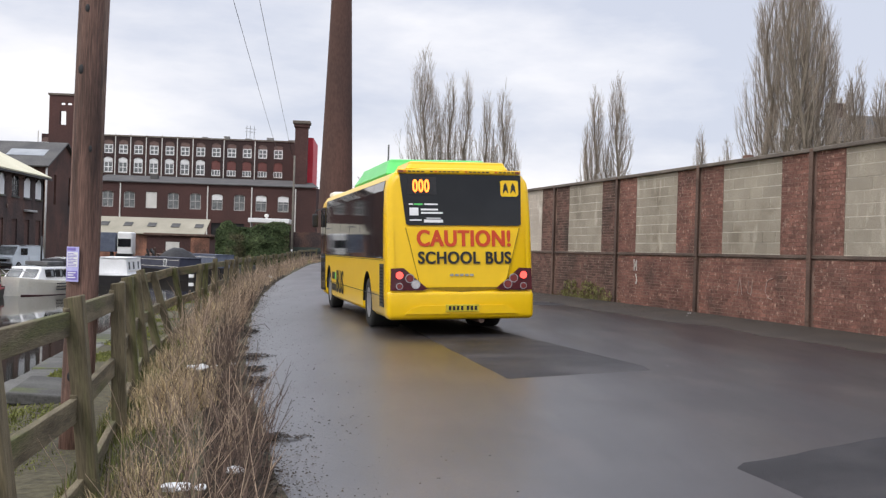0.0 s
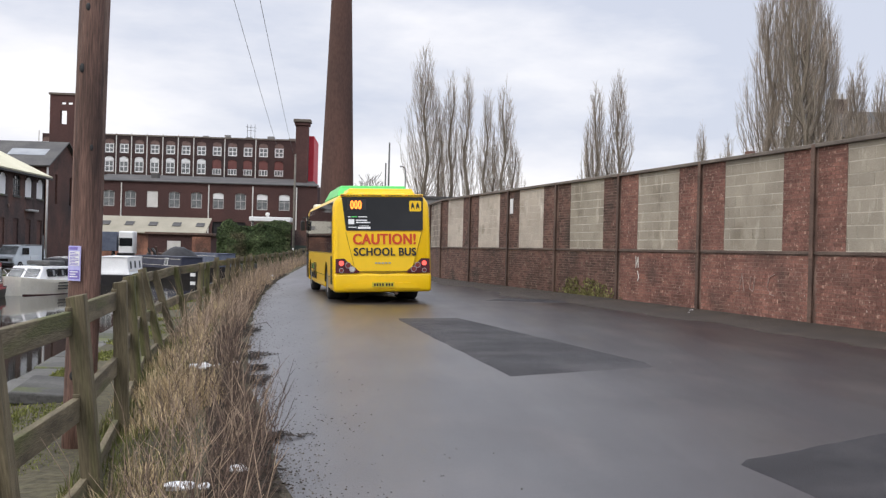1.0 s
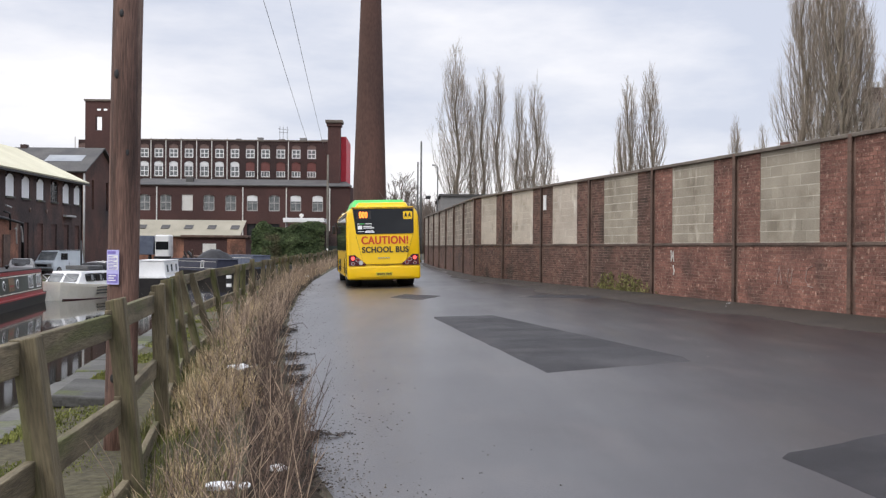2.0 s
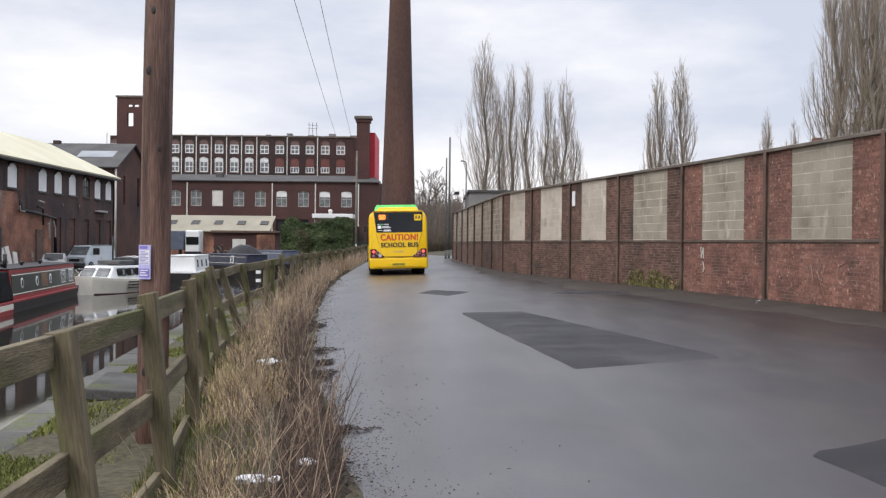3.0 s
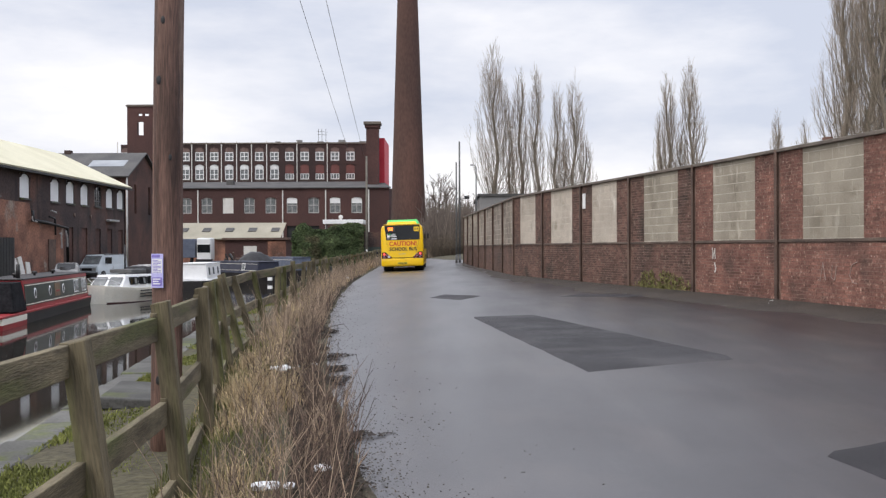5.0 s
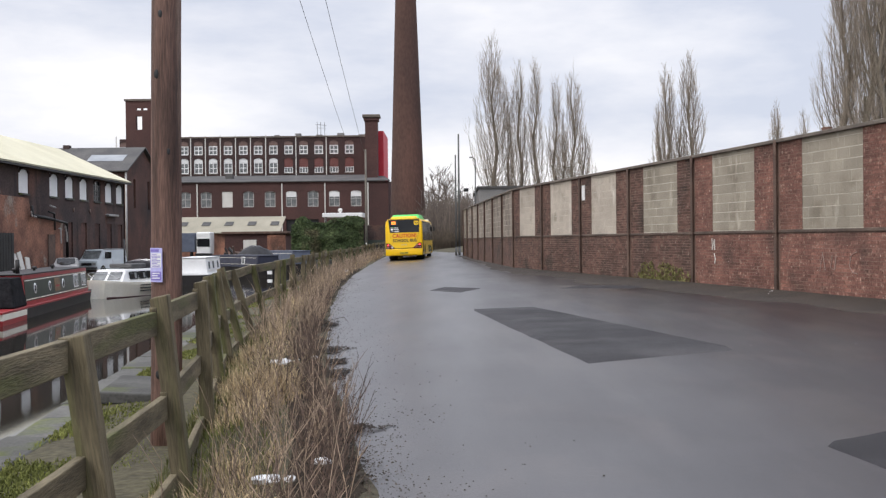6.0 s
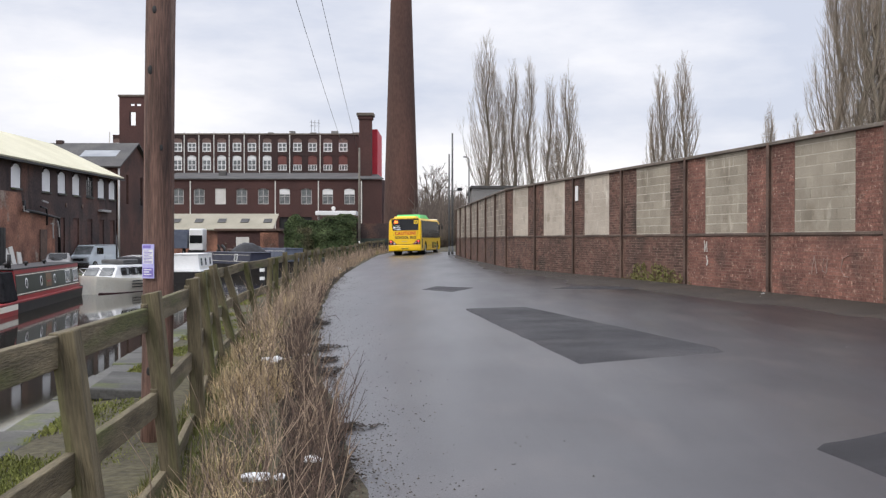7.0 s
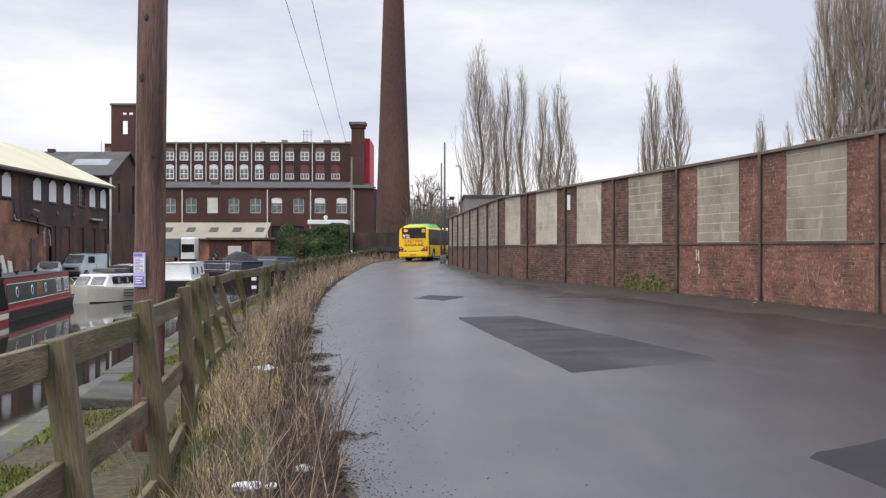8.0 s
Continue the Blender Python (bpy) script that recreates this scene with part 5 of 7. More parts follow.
part("downpipe", tube(bmesh.new(), [(-27.9, 90.5, 7.6), (-27.9, 90.5, -0.4)], 0.09, 8), GREY_PIPE, cross)

# yard shed and its neighbours behind the boats
shed = thing("yard_shed", "long low shed with a buff sheet roof and skylights", "shed")
sx0, sx1, sy = -34.5, -20.9, 128.0
part("shed_wall", new_box(sx0, sx1, sy, sy + 9, -0.5, 2.6), ORANGE_BRICK, shed)
bm = bmesh.new()
plate(bm, [(sx0 - 0.3, sy - 0.4, 2.55), (sx1 + 0.3, sy - 0.4, 2.55), (sx1 + 0.3, sy + 4.6, 4.6), (sx0 - 0.3, sy + 4.6, 4.6)], 0.12)
part("shed_roof", bm, SHED_ROOF, shed)
for k in range(5):
    part("skylight", new_box(-0.5, 0.5, -0.62, 0.62, 0.13, 0.17), SLATE, shed, m=pose(-33 + k * 2.85, sy + 2.2, 3.66, 22.3, 0, 0))
hut = thing("brick_hut", "small dark red brick hut with a flat roof", "hut")
part("hut_wall", new_box(-24.0, -17.5, 112, 118, -0.5, 2.35), MILL_BRICK, hut)
part("hut_door", new_box(-22.0, -20.6, 111.95, 112.0, -0.4, 1.7), BOARD, hut)
part("hut_pier", new_box(-19.4, -17.45, 111.85, 111.99, -0.4, 2.2), ORANGE_BRICK, hut, "orange brick patch")
part("hut_roof", new_box(-24.3, -17.2, 111.7, 118.3, 2.35, 2.6, 0.03), RUST, hut)
canopy = thing("white_canopy", "flat white canopy roof on posts", "canopy")
part("canopy_roof", new_box(-14.6, -9.9, 121, 125, 4.25, 4.75, 0.05), WHITE, canopy)
part("canopy_vent", lathe(bmesh.new(), [(0.14, 4.7), (0.15, 4.9), (0.24, 4.98), (0.26, 5.12), (0.18, 5.26), (0.03, 5.30)], 16, pose(-12.6, 122, 0)), BOARD, canopy, "pale round roof vent")
for x in (-14.2, -10.3):
    part("canopy_post", new_box(x - 0.1, x + 0.1, 121.2, 121.4, -0.4, 4.25), STEEL, canopy)
unit = thing("grey_industrial_unit", "grey flat-roofed industrial unit behind the wall", "building")
part("wall", new_box(3.5, 26, 118, 140, 0, 7.25), GREY_CLAD, unit)
part("unit_parapet", new_box(3.3, 26.2, 117.8, 140.2, 7.25, 7.5), SLATE, unit)
house = thing("old_house", "dark old house with a chimney behind the trees", "house")
part("house_walls", new_box(43.5, 54, 96, 104, 0, 13.0), SOOT_BRICK, house)
bm = bmesh.new()
plate(bm, [(43.0, 95.5, 12.9), (54.5, 95.5, 12.9), (54.5, 100, 16.0), (43.0, 100, 16.0)], 0.15)
part("house_roof", bm, SLATE, house)
part("house_chimney", new_box(44.0, 45.6, 99.4, 100.6, 13, 17.2, 0.05), SOOT_BRICK, house)

for k in range(3):
    part("chimney_pot", lathe(bmesh.new(), [(0.16, 17.15), (0.13, 17.75), (0.15, 17.8)], 10, pose(44.3 + 0.5 * k, 100, 0)), BOARD, house)

# canal bridge
bridge = thing("canal_bridge", "low steel and brick canal bridge with a dark opening", "bridge")
part("bridge_parapet", new_box(-13.5, -2.5, 108.0, 108.6, 1.55, 3.1), SOOT_BRICK, bridge)
part("bridge_girder", new_box(-12.5, -3.0, 107.7, 108.0, 1.15, 1.55), BOAT_GREEN, bridge, "dark green painted steel girder")
part("abutment", new_box(-13.5, -9.2, 107.9, 112, -2.2, 1.54), SOOT_BRICK, bridge)
part("abutment", new_box(-4.6, -1.5, 107.9, 112, -2.2, 1.54), SOOT_BRICK, bridge)
# black sheet behind the opening paints in the dark under the bridge
part("far_soffit", new_box(-9.2, -4.6, 114, 114.3, -2.2, 1.54), BLACK, bridge)
for k in range(9):
    part("bridge_rail", new_box(-8.9 + k * 0.5, -8.82 + k * 0.5, 105.8, 105.9, -0.6, 0.75), BLACK, bridge)
for z in (-0.1, 0.65):
    part("bridge_rail", new_box(-9.0, -4.6, 105.75, 105.8, z, z + 0.1), BLACK, bridge)
outer = thing("wall_bend", "low brown brick wall round the outside of the bend", "wall", kind="structure")
for a, b in (((-2.5, 104.5), (4, 108.5)), ((4, 108.5), (14, 112)), ((14, 112), (40, 117))):
    f = Front(a, b)
    bm = new_box(0, f.length, 0, 0.35, 0, 0.8)
    part("wall_run", bm, RUDDY_BRICK, outer, m=f.at(0, 0, rise(100)))
    part("wall_coping", new_box(0, f.length, -0.05, 0.4, 0.8, 0.88), COPING, outer, m=f.at(0, 0, rise(100)))

# ---- poles and wires ----


def street_pole(name, x, y, h, r, label, category, arm=False):
    t = thing(name, label, category)
    z = rise(min(y, 110)) if x > -6 else -0.4
    part("shaft", tube(bmesh.new(), [(x, y, z), (x, y, h * 0.5), (x, y, h)], [r, r * 0.85, r * 0.7], 10), STEEL, t)
    part("base_collar", tube(bmesh.new(), [(x, y, z), (x, y, z + 0.8)], r * 1.08, 10), STEEL, t)
    if arm:
        part("arm", tube(bmesh.new(), [(x, y, h - 0.1), (x - 0.1, y, h + 0.1), (x - 0.3, y, h + 0.15)], 0.04, 6), STEEL, t)
        part("lantern", new_box(x - 0.62, x - 0.25, y - 0.12, y + 0.12, h + 0.12, h + 0.26, 0.03), GREY_CLAD, t)
    return t


street_pole("lamp_column", 0.80, 76.5, 9.2, 0.085, "slim grey steel column at the wall's end", "column")
street_pole("lamp_column", 0.56, 76.0, 7.65, 0.075, "slim shorter grey steel column", "column")
fl = thing("floodlight", "small floodlight on a bracket", "floodlight")
part("bracket", tube(bmesh.new(), [(0.8, 76.5, 4.95), (1.2, 76.4, 5.05)], 0.03, 6), STEEL, fl)
part("lamp_head", new_box(1.15, 1.5, 76.25, 76.5, 4.98, 5.22, 0.04), BLACK, fl)
street_pole("street_lamp", 2.95, 112, 10.1, 0.09, "grey street lamp with a short arm", "street lamp", True)
far_pole = thing("far_telegraph_pole", "slim grey timber telegraph pole beside the hedge", "pole")
part("shaft", tube(bmesh.new(), [(-7.3, 93, -0.4), (-7.3, 93, 9.6)], [0.12, 0.08], 10), mat("grey_timber", (0.13, 0.12, 0.10), (0.20, 0.18, 0.15), 0.9, 2, 20, 0.2), far_pole)
part("marker", new_box(-7.36, -7.24, 92.82, 92.86, 0.9, 1.3), WHITE, far_pole)
for x1, x0 in ((-8.65, -4.96), (-7.45, -4.0)):
    wire = thing("overhead_wire", "thin dark overhead wire", "wire", group="overhead wires")
    a, b = Vector((x1, 93, 9.4)), Vector((x0, 27, 12.0))
    d = b - a
    pts = [a + d * (k / 20 * 1.6) + Vector((0, 0, -0.5 * 4 * (k / 20) * (1 - k / 20))) for k in range(21)]
    part("cable", tube(bmesh.new(), pts, 0.011, 5), CABLE, wire)

# ---- trees ----


def add_tube(vs, fs, pts, r0, r1, n=3):
    """A thin tapered bar of n sides, added to plain lists."""
    k0 = len(vs)
    m = len(pts)
    for i, p in enumerate(pts):
        q = pts[min(i + 1, m - 1)]
        o = pts[max(i - 1, 0)]
        d = Vector((q[0] - o[0], q[1] - o[1], q[2] - o[2]))
        if d.length < 1e-6:
            d = Vector((0, 0, 1))
        s = d.orthogonal().normalized()
        u = d.cross(s).normalized()
        r = r0 + (r1 - r0) * i / max(1, m - 1)
        for j in range(n):
            a = 2 * math.pi * j / n
            vs.append((p[0] + r * (math.cos(a) * s.x + math.sin(a) * u.x), p[1] + r * (math.cos(a) * s.y + math.sin(a) * u.y), p[2] + r * (math.cos(a) * s.z + math.sin(a) * u.z)))
    for i in range(m - 1):
        for j in range(n):
            a, b = k0 + i * n + j, k0 + i * n + (j + 1) % n
            fs.append((a, b, b + n, a + n))


def poplar(x, y, h, rad, seed, limbs=46, twigs=13, lean=0.0, z0=0.1, thick=0.035, spread=0.42, low=0.10, fine=0.017):
    """A bare upright poplar: a trunk, steep limbs that hug it, and many fine upward twigs."""
    rng = random.Random(seed)
    rad *= 1.55
    t = thing("poplar_tree", "bare upright poplar tree with brown-grey twigs", "tree", m=pose(x, y, z0), group="poplars behind the wall")
    vs, fs = [], []
    axis = [(lean * h * (k / 8) ** 1.3 + 0.012 * h * math.sin(k * 1.7 + seed), 0.01 * h * math.cos(k * 2.1 + seed), h * 0.93 * k / 8) for k in range(9)]
    add_tube(vs, fs, axis, h * 0.013 + 0.05, 0.03, 7)
    soup("trunk", vs, fs, BARK, t, True)
    lv, lf, tv, tf = [], [], [], []

    def envelope(f):
        return rad * (min(1.0, (f / 0.36) ** 0.6) if f < 0.36 else max(0.0, 1 - ((f - 0.36) / 0.65) ** 1.5)) + 0.04

    for i in range(limbs):
        f0 = low + (0.82 - low) * (i / limbs) ** 1.05
        az = i * 2.4 + rng.uniform(-0.5, 0.5)
        s = f0 * 8
        b = Vector(axis[int(s)]).lerp(Vector(axis[min(8, int(s) + 1)]), s - int(s))
        ln = min(h * rng.uniform(0.20, 0.48) * (1 - 0.45 * f0), h * 0.99 - b.z)
        pts = []
        deep = rng.uniform(0.25, 1.0) ** 0.8
        for k in range(6):
            u = k / 5
            z = b.z + ln * u
            reach = min(envelope(min(1, z / h)) * (0.92 + 0.08 * math.sin(k + az)), rad) * deep * (1 - (1 - u) ** 2.0)
            pts.append(Vector((b.x + reach * math.cos(az + 0.2 * u), b.y + reach * math.sin(az + 0.2 * u), z)))
        add_tube(lv, lf, pts, thick * (1.6 - f0), 0.012, 4)
        for q in range(twigs):
            u = 0.15 + 0.85 * q / twigs
            s = u * 5
            p = pts[int(s)].lerp(pts[min(5, int(s) + 1)], s - int(s))
            a2 = az + rng.uniform(-1.5, 1.5)
            tl = h * rng.uniform(0.022, 0.062)
            out = tl * rng.uniform(0.20, spread * 1.5)
            e = p + Vector((out * math.cos(a2), out * math.sin(a2), tl))
            mid = p.lerp(e, 0.5) + Vector((0.12 * out * math.cos(a2), 0.12 * out * math.sin(a2), -0.03 * tl))
            add_tube(tv, tf, [p, mid, e], fine, fine * 0.4, 3)
            for r in range(2):
                w = p.lerp(e, 0.25 + 0.3 * r)
                a3 = a2 + rng.uniform(-1.6, 1.6)
                tl2 = tl * rng.uniform(0.3, 0.6)
                add_tube(tv, tf, [w, w + Vector((0.42 * tl2 * math.cos(a3), 0.42 * tl2 * math.sin(a3), tl2))], fine * 0.65, fine * 0.3, 3)
    tagged(soup("limb_mass", lv, lf, BARK, t), kind="stuff")
    tagged(soup("twig_haze", tv, tf, TWIG, t), kind="stuff")
    return t


for px, top, half, d, sd, nl in ((867, 66, 2.9, 140, 1, 76), (912, 104, 1.15, 140, 2, 34), (940, 99, 1.15, 140, 3, 34), (974, 138, 1.1, 140, 4, 32), (1006, 120, 1.7, 140, 5, 46), (1026, 215, 1.4, 142, 15, 26), (893, 170, 1.0, 142, 16, 24), (988, 220, 1.0, 143, 17, 22),
                                (1173, 115, 1.05, 110, 6, 36), (1213, 102, 1.6, 110, 7, 48), (1158, 185, 0.8, 111, 18, 22), (1196, 200, 0.9, 111, 19, 22), (1366, 181, 1.0, 150, 8, 34), (1414, 192, 1.3, 150, 9, 24), (1400, 225, 0.8, 151, 21, 16)):
    poplar((px - 784) / 1850 * d, d, 1.42 + (425 - top) * d / 1850, half, sd, int(nl * 1.45), 15, fine=0.015)
for x, y, h, r, sd in ((28.9, 76, 22.5, 1.4, 31), (30.2, 75, 27.0, 2.1, 32), (32.2, 77, 26.0, 1.9, 33), (33.8, 78, 21.0, 1.5, 34), (38.2, 82, 17.6, 1.4, 35), (41.5, 84, 17.0, 1.4, 36)):
    poplar(x, y, h, r * 1.1, sd, 100, 20, spread=0.5, thick=0.028, fine=0.0105)
poplar(30.6, 73.5, 22, 2.6, 40, 16, 8, spread=0.8, thick=0.09, low=0.18)

# bare wood and the far hill past the bend
bm = bmesh.new()
rows = []
for j in range(10):
    rows.append([bm.verts.new((-60 + 36 * i, 230 + 55 * j, max(-1.0, (2.5 + 13 * math.sin(math.pi * min(1, j / 8) / 2)) * (0.55 + 0.45 * math.sin(0.25 * i + 0.9)) * min(1.0, (i + 0.3) / 2.2) + 1.5 * noise.noise((i * 0.7, j * 0.7, 2))))) for i in range(24)])
for a, b in zip(rows, rows[1:]):
    for i in range(23):
        bm.faces.new((a[i], a[i + 1], b[i + 1], b[i])).smooth = True
tagged(part("far_hill", bm, HILL), "distant brown wooded hillside", "hill", kind="structure")
rng = random.Random(77)
sv, sf = [], []
for k in range(1500):
    y = rng.uniform(118, 190)
    px = rng.uniform(741, 832) + rng.gauss(0, 4)
    x = (px - 784) / 1850 * y
    h = (rng.uniform(2.5, 6.6) + (2.0 if rng.random() < 0.2 else 0)) * (y / 150)
    pts = [Vector((x, y, 0.3))]
    for q in range(4):
        pts.append(pts[-1] + Vector((rng.uniform(-0.35, 0.35), 0, h / 4)))
    add_tube(sv, sf, pts, 0.07, 0.02, 3)
    for q in range(5):
        p = pts[rng.randint(1, 4)]
        add_tube(sv, sf, [p, p + Vector((rng.uniform(-0.9, 0.9), 0.1, rng.uniform(0.3, 1.3)))], 0.03, 0.012, 3)
tagged(soup("bare_thicket", sv, sf, SCRUB), "dense bare brown thicket beyond the bend", "thicket", kind="stuff")

# a bare hedge round the outside of the bend
sv, sf = [], []
for k in range(1300):
    u = rng.random()
    x = -3.2 + 24 * u
    y = 101.8 + 9.5 * min(1, u * 2.2) ** 0.7 + rng.uniform(-0.9, 1.0)
    h = rng.uniform(0.8, 2.4)
    p = [Vector((x, y, 0.1))]
    for q in range(4):
        p.append(p[-1] + Vector((rng.uniform(-0.22, 0.22), rng.uniform(-0.1, 0.1), h / 4)))
    add_tube(sv, sf, p, 0.035, 0.012, 3)
    for q in range(7):
        c = p[rng.randint(0, 4)]
        add_tube(sv, sf, [c, c + Vector((rng.uniform(-0.5, 0.5), rng.uniform(-0.2, 0.2), rng.uniform(0.1, 0.7)))], 0.018, 0.008, 3)
tagged(soup("bare_hedge", sv, sf, mat("hedge_stems", (0.060, 0.048, 0.036), (0.125, 0.098, 0.070), 0.9, 0.3, 5, 0, island=0.4)), "low bare brown hedge round the outside of the bend", "hedge", kind="stuff")


def round_tree(x, y, h, seed):
    """A bare spreading tree."""
    rng = random.Random(seed)
    t = thing("bare_tree", "bare spreading winter tree", "tree", m=pose(x, y, 0), group="bare trees past the bend")
    vs, fs = [], []

    def grow(p, d, ln, r, depth):
        e = p + d * ln
        add_tube(vs, fs, [p, p.lerp(e, 0.5) + Vector((rng.uniform(-0.05, 0.05) * ln, 0, 0)), e], r, r * 0.65, 4)
        if depth:
            for _ in range(3 if depth > 1 else 4):
                q = (d + Vector((rng.uniform(-0.7, 0.7), rng.uniform(-0.7, 0.7), rng.uniform(-0.1, 0.45)))).normalized()
                grow(p.lerp(e, rng.uniform(0.6, 1.0)), q, ln * rng.uniform(0.6, 0.8), r * 0.6, depth - 1)

    grow(Vector((0, 0, 0)), Vector((0, 0, 1)), h * 0.32, h * 0.02, 5)
    tagged(soup("crown", vs, fs, SCRUB, t), kind="stuff")


round_tree(-1.6, 160, 15, 3)
round_tree(-3.0, 165, 12, 4)
round_tree(1.4, 170, 11.5, 5)

# ---- ivy hedge ----
hedge = thing("ivy_hedge", "dense dark green ivy-covered hedge beside the canal", "hedge")
bm = bmesh.new()
box(bm, -15.2, -9.1, 105.6, 108.0, -0.5, 3.0)
part("hedge_core", bm, mat("hedge_shade", (0.012, 0.02, 0.008), (0.02, 0.03, 0.012), 0.95, 1, 8, 0.3), hedge)
rng = random.Random(5)
iv, jf = [], []
for k in range(15000):
    x = rng.uniform(-15.8, -8.6)
    ztop = 3.5 + 0.35 * math.sin(x * 1.1) + 0.45 * noise.noise((x * 0.9, 3, 1)) - 0.9 * max(0, -14.8 - x)
    if rng.random() < 0.75:
        z = rng.uniform(-0.4, ztop)
        y = 105.4 + 0.55 * noise.noise((x * 0.8, z * 0.8, 5)) - rng.uniform(0, 0.3) + max(0, z - ztop + 0.5) * 0.8
    else:
        z, y = ztop + rng.uniform(-0.25, 0.12), rng.uniform(105.3, 108.4)
    s = rng.uniform(0.07, 0.17)
    n = Vector((rng.uniform(-0.7, 0.7), -1, rng.uniform(-0.3, 0.9))).normalized()
    a = n.orthogonal().normalized()
    a.rotate(Matrix.Rotation(rng.uniform(0, 6.28), 3, n))
    b = n.cross(a)
    c = Vector((x, y, z))
    i0 = len(iv)
    iv += [c - a * s, c + b * s * 0.8 + n * 0.02, c + a * s * 1.1, c - b * s * 0.8 + n * 0.02]
    jf.append((i0, i0 + 1, i0 + 2, i0 + 3))
tagged(soup("ivy_leaves", iv, jf, IVY, hedge), kind="stuff")

# ---- boats ----


def hull_mesh(length, beam, z0, z1, bow=2.5, stern=0.6, sheer=0.25, flare=0.0):
    """A hull along +y, its bow at the far end, from the waterline's underside to the gunwale."""
    bm = bmesh.new()
    rings = []
    n = 16
    for i in range(n + 1):
        y = length * i / n
        f = 1.0
        if y > length - bow:
            f = math.sqrt(max(0.0004, 1 - ((y - length + bow) / bow) ** 2))
        if y < stern:
            f = min(f, 0.72 + 0.28 * math.sqrt(y / stern))
        lift = sheer * max(0, (y - length + bow * 1.4) / (bow * 1.4)) ** 2
        half = beam / 2 * f
        rings.append([bm.verts.new(p) for p in ((-half * (0.86 - flare), y, z0), (-half, y, z1 - 0.12 + lift), (-half * 1.015, y, z1 + lift), (half * 1.015, y, z1 + lift), (half, y, z1 - 0.12 + lift), (half * (0.86 - flare), y, z0))])
    for a, b in zip(rings, rings[1:]):
        for k in range(6):
            bm.faces.new((a[k], a[(k + 1) % 6], b[(k + 1) % 6], b[k]))
    bm.faces.new(rings[0][::-1])
    bm.faces.new(rings[-1])
    return bm


def narrowboat(m, label, length, cab0, cab1, top, gun, cabin_mat, trim_mat, hull_mat, ports=(), windows=(), scale_w=2.07, name="narrowboat"):
    t = thing(name, label, "boat", m=m)
    part("hull", hull_mesh(length, scale_w, -0.5, gun), hull_mat, t)
    part("gunwale", new_box(-scale_w / 2 - 0.03, scale_w / 2 + 0.03, 0.5, length - 2.4, gun, gun + 0.07, 0.01), trim_mat, t)
    w = scale_w / 2 - 0.14
    bm = new_box(-w, w, cab0, cab1, gun + 0.06, top, 0.03)
    for v in bm.verts:
        if v.co.z > top - 0.2:
            v.co.x *= 0.9
    cab = part("cabin", bm, trim_mat, t)
    part("cabin_roof", new_box(-w * 0.93, w * 0.93, cab0 - 0.06, cab1 + 0.06, top, top + 0.05, 0.02), HULL if trim_mat is BOAT_RED else trim_mat, t)
    hgt = top - gun - 0.06
    lean = math.degrees(math.atan(w * 0.1 / hgt))
    for s in (-1, 1):
        pm = pose(s * (w - w * 0.05 + 0.008), 0, gun + 0.06 + hgt / 2, 0, -s * lean, 0)
        pan = part("side_panel", new_box(-0.008, 0.008, cab0 + 0.16, cab1 - 0.16, -hgt * 0.36, hgt * 0.36), cabin_mat, t, m=pm)
        for a, b, c, d in ((cab0 + 0.2, cab1 - 0.2, -hgt * 0.33, -hgt * 0.30), (cab0 + 0.2, cab1 - 0.2, hgt * 0.30, hgt * 0.33)):
            part("coach_line", new_box(-0.011, 0.011, a, b, c, d), CREAM, pan)
        for y in ports:
            ob = part("porthole_rim", lathe(bmesh.new(), [(0.13, -0.02), (0.19, -0.02), (0.19, 0.02), (0.13, 0.02)], 18, Matrix.Rotation(radians(90), 4, "Y"), close=False), WHITE, pan, m=pose(0, y, 0.02))
            part("porthole_glass", lathe(bmesh.new(), [(0.01, 0.0), (0.14, 0.0), (0.14, 0.012 * s), (0.01, 0.012 * s)], 18, Matrix.Rotation(radians(90), 4, "Y"), close=False), GLASS, pan, m=pose(s * 0.006, y, 0.02))
        for y, ww in windows:
            part("cabin_window_frame", new_box(-0.015, 0.015, y - ww / 2 - 0.05, y + ww / 2 + 0.05, -0.24, 0.30), WHITE, pan)
            part("cabin_window", new_box(-0.019, 0.019, y - ww / 2, y + ww / 2, -0.19, 0.25), PALE_GLASS, pan)
    part("end_panel", new_box(-w * 0.86, w * 0.86, cab0 - 0.02, cab0 + 0.02, gun + 0.1, top - 0.08), cabin_mat, t)
    return t


red = narrowboat(pose(-14.75, 31.45, WATER_Z, 0, 0, 8.9), "red and dark green narrowboat with white-rimmed portholes", 17.8, 4.1, 15.7, 1.47, 0.36, BOAT_GREEN, BOAT_RED, HULL, ports=(5.74, 8.1, 10.5), windows=((13.1, 0.85), (14.75, 0.85)))
part("name_panel", new_box(-0.015, 0.015, 8.9, 9.9, -0.24, 0.28, 0.01), mat("gilt_panel", (0.16, 0.10, 0.06), (0.24, 0.16, 0.09), 0.5, 3, 20, 0.1), red, m=pose(0.862, 0, 0.95, 0, -5, 0))
part("name_panel_bar", new_box(0.85, 0.885, 9.1, 9.7, 0.88, 0.95), BOAT_RED, red)
part("stern_fender", tube(bmesh.new(), [(-0.7, 0.0, 0.25), (0, -0.12, 0.25), (0.7, 0.0, 0.25)], 0.14, 8), CREAM, red, "cream rope fender")
bm = new_box(-0.98, 0.98, 2.3, 4.06, 0.43, 1.42, 0.06)
for v in bm.verts:
    if v.co.z > 1.0:
        v.co.x *= 0.82
        v.co.y += 0.35 if v.co.y < 3 else 0
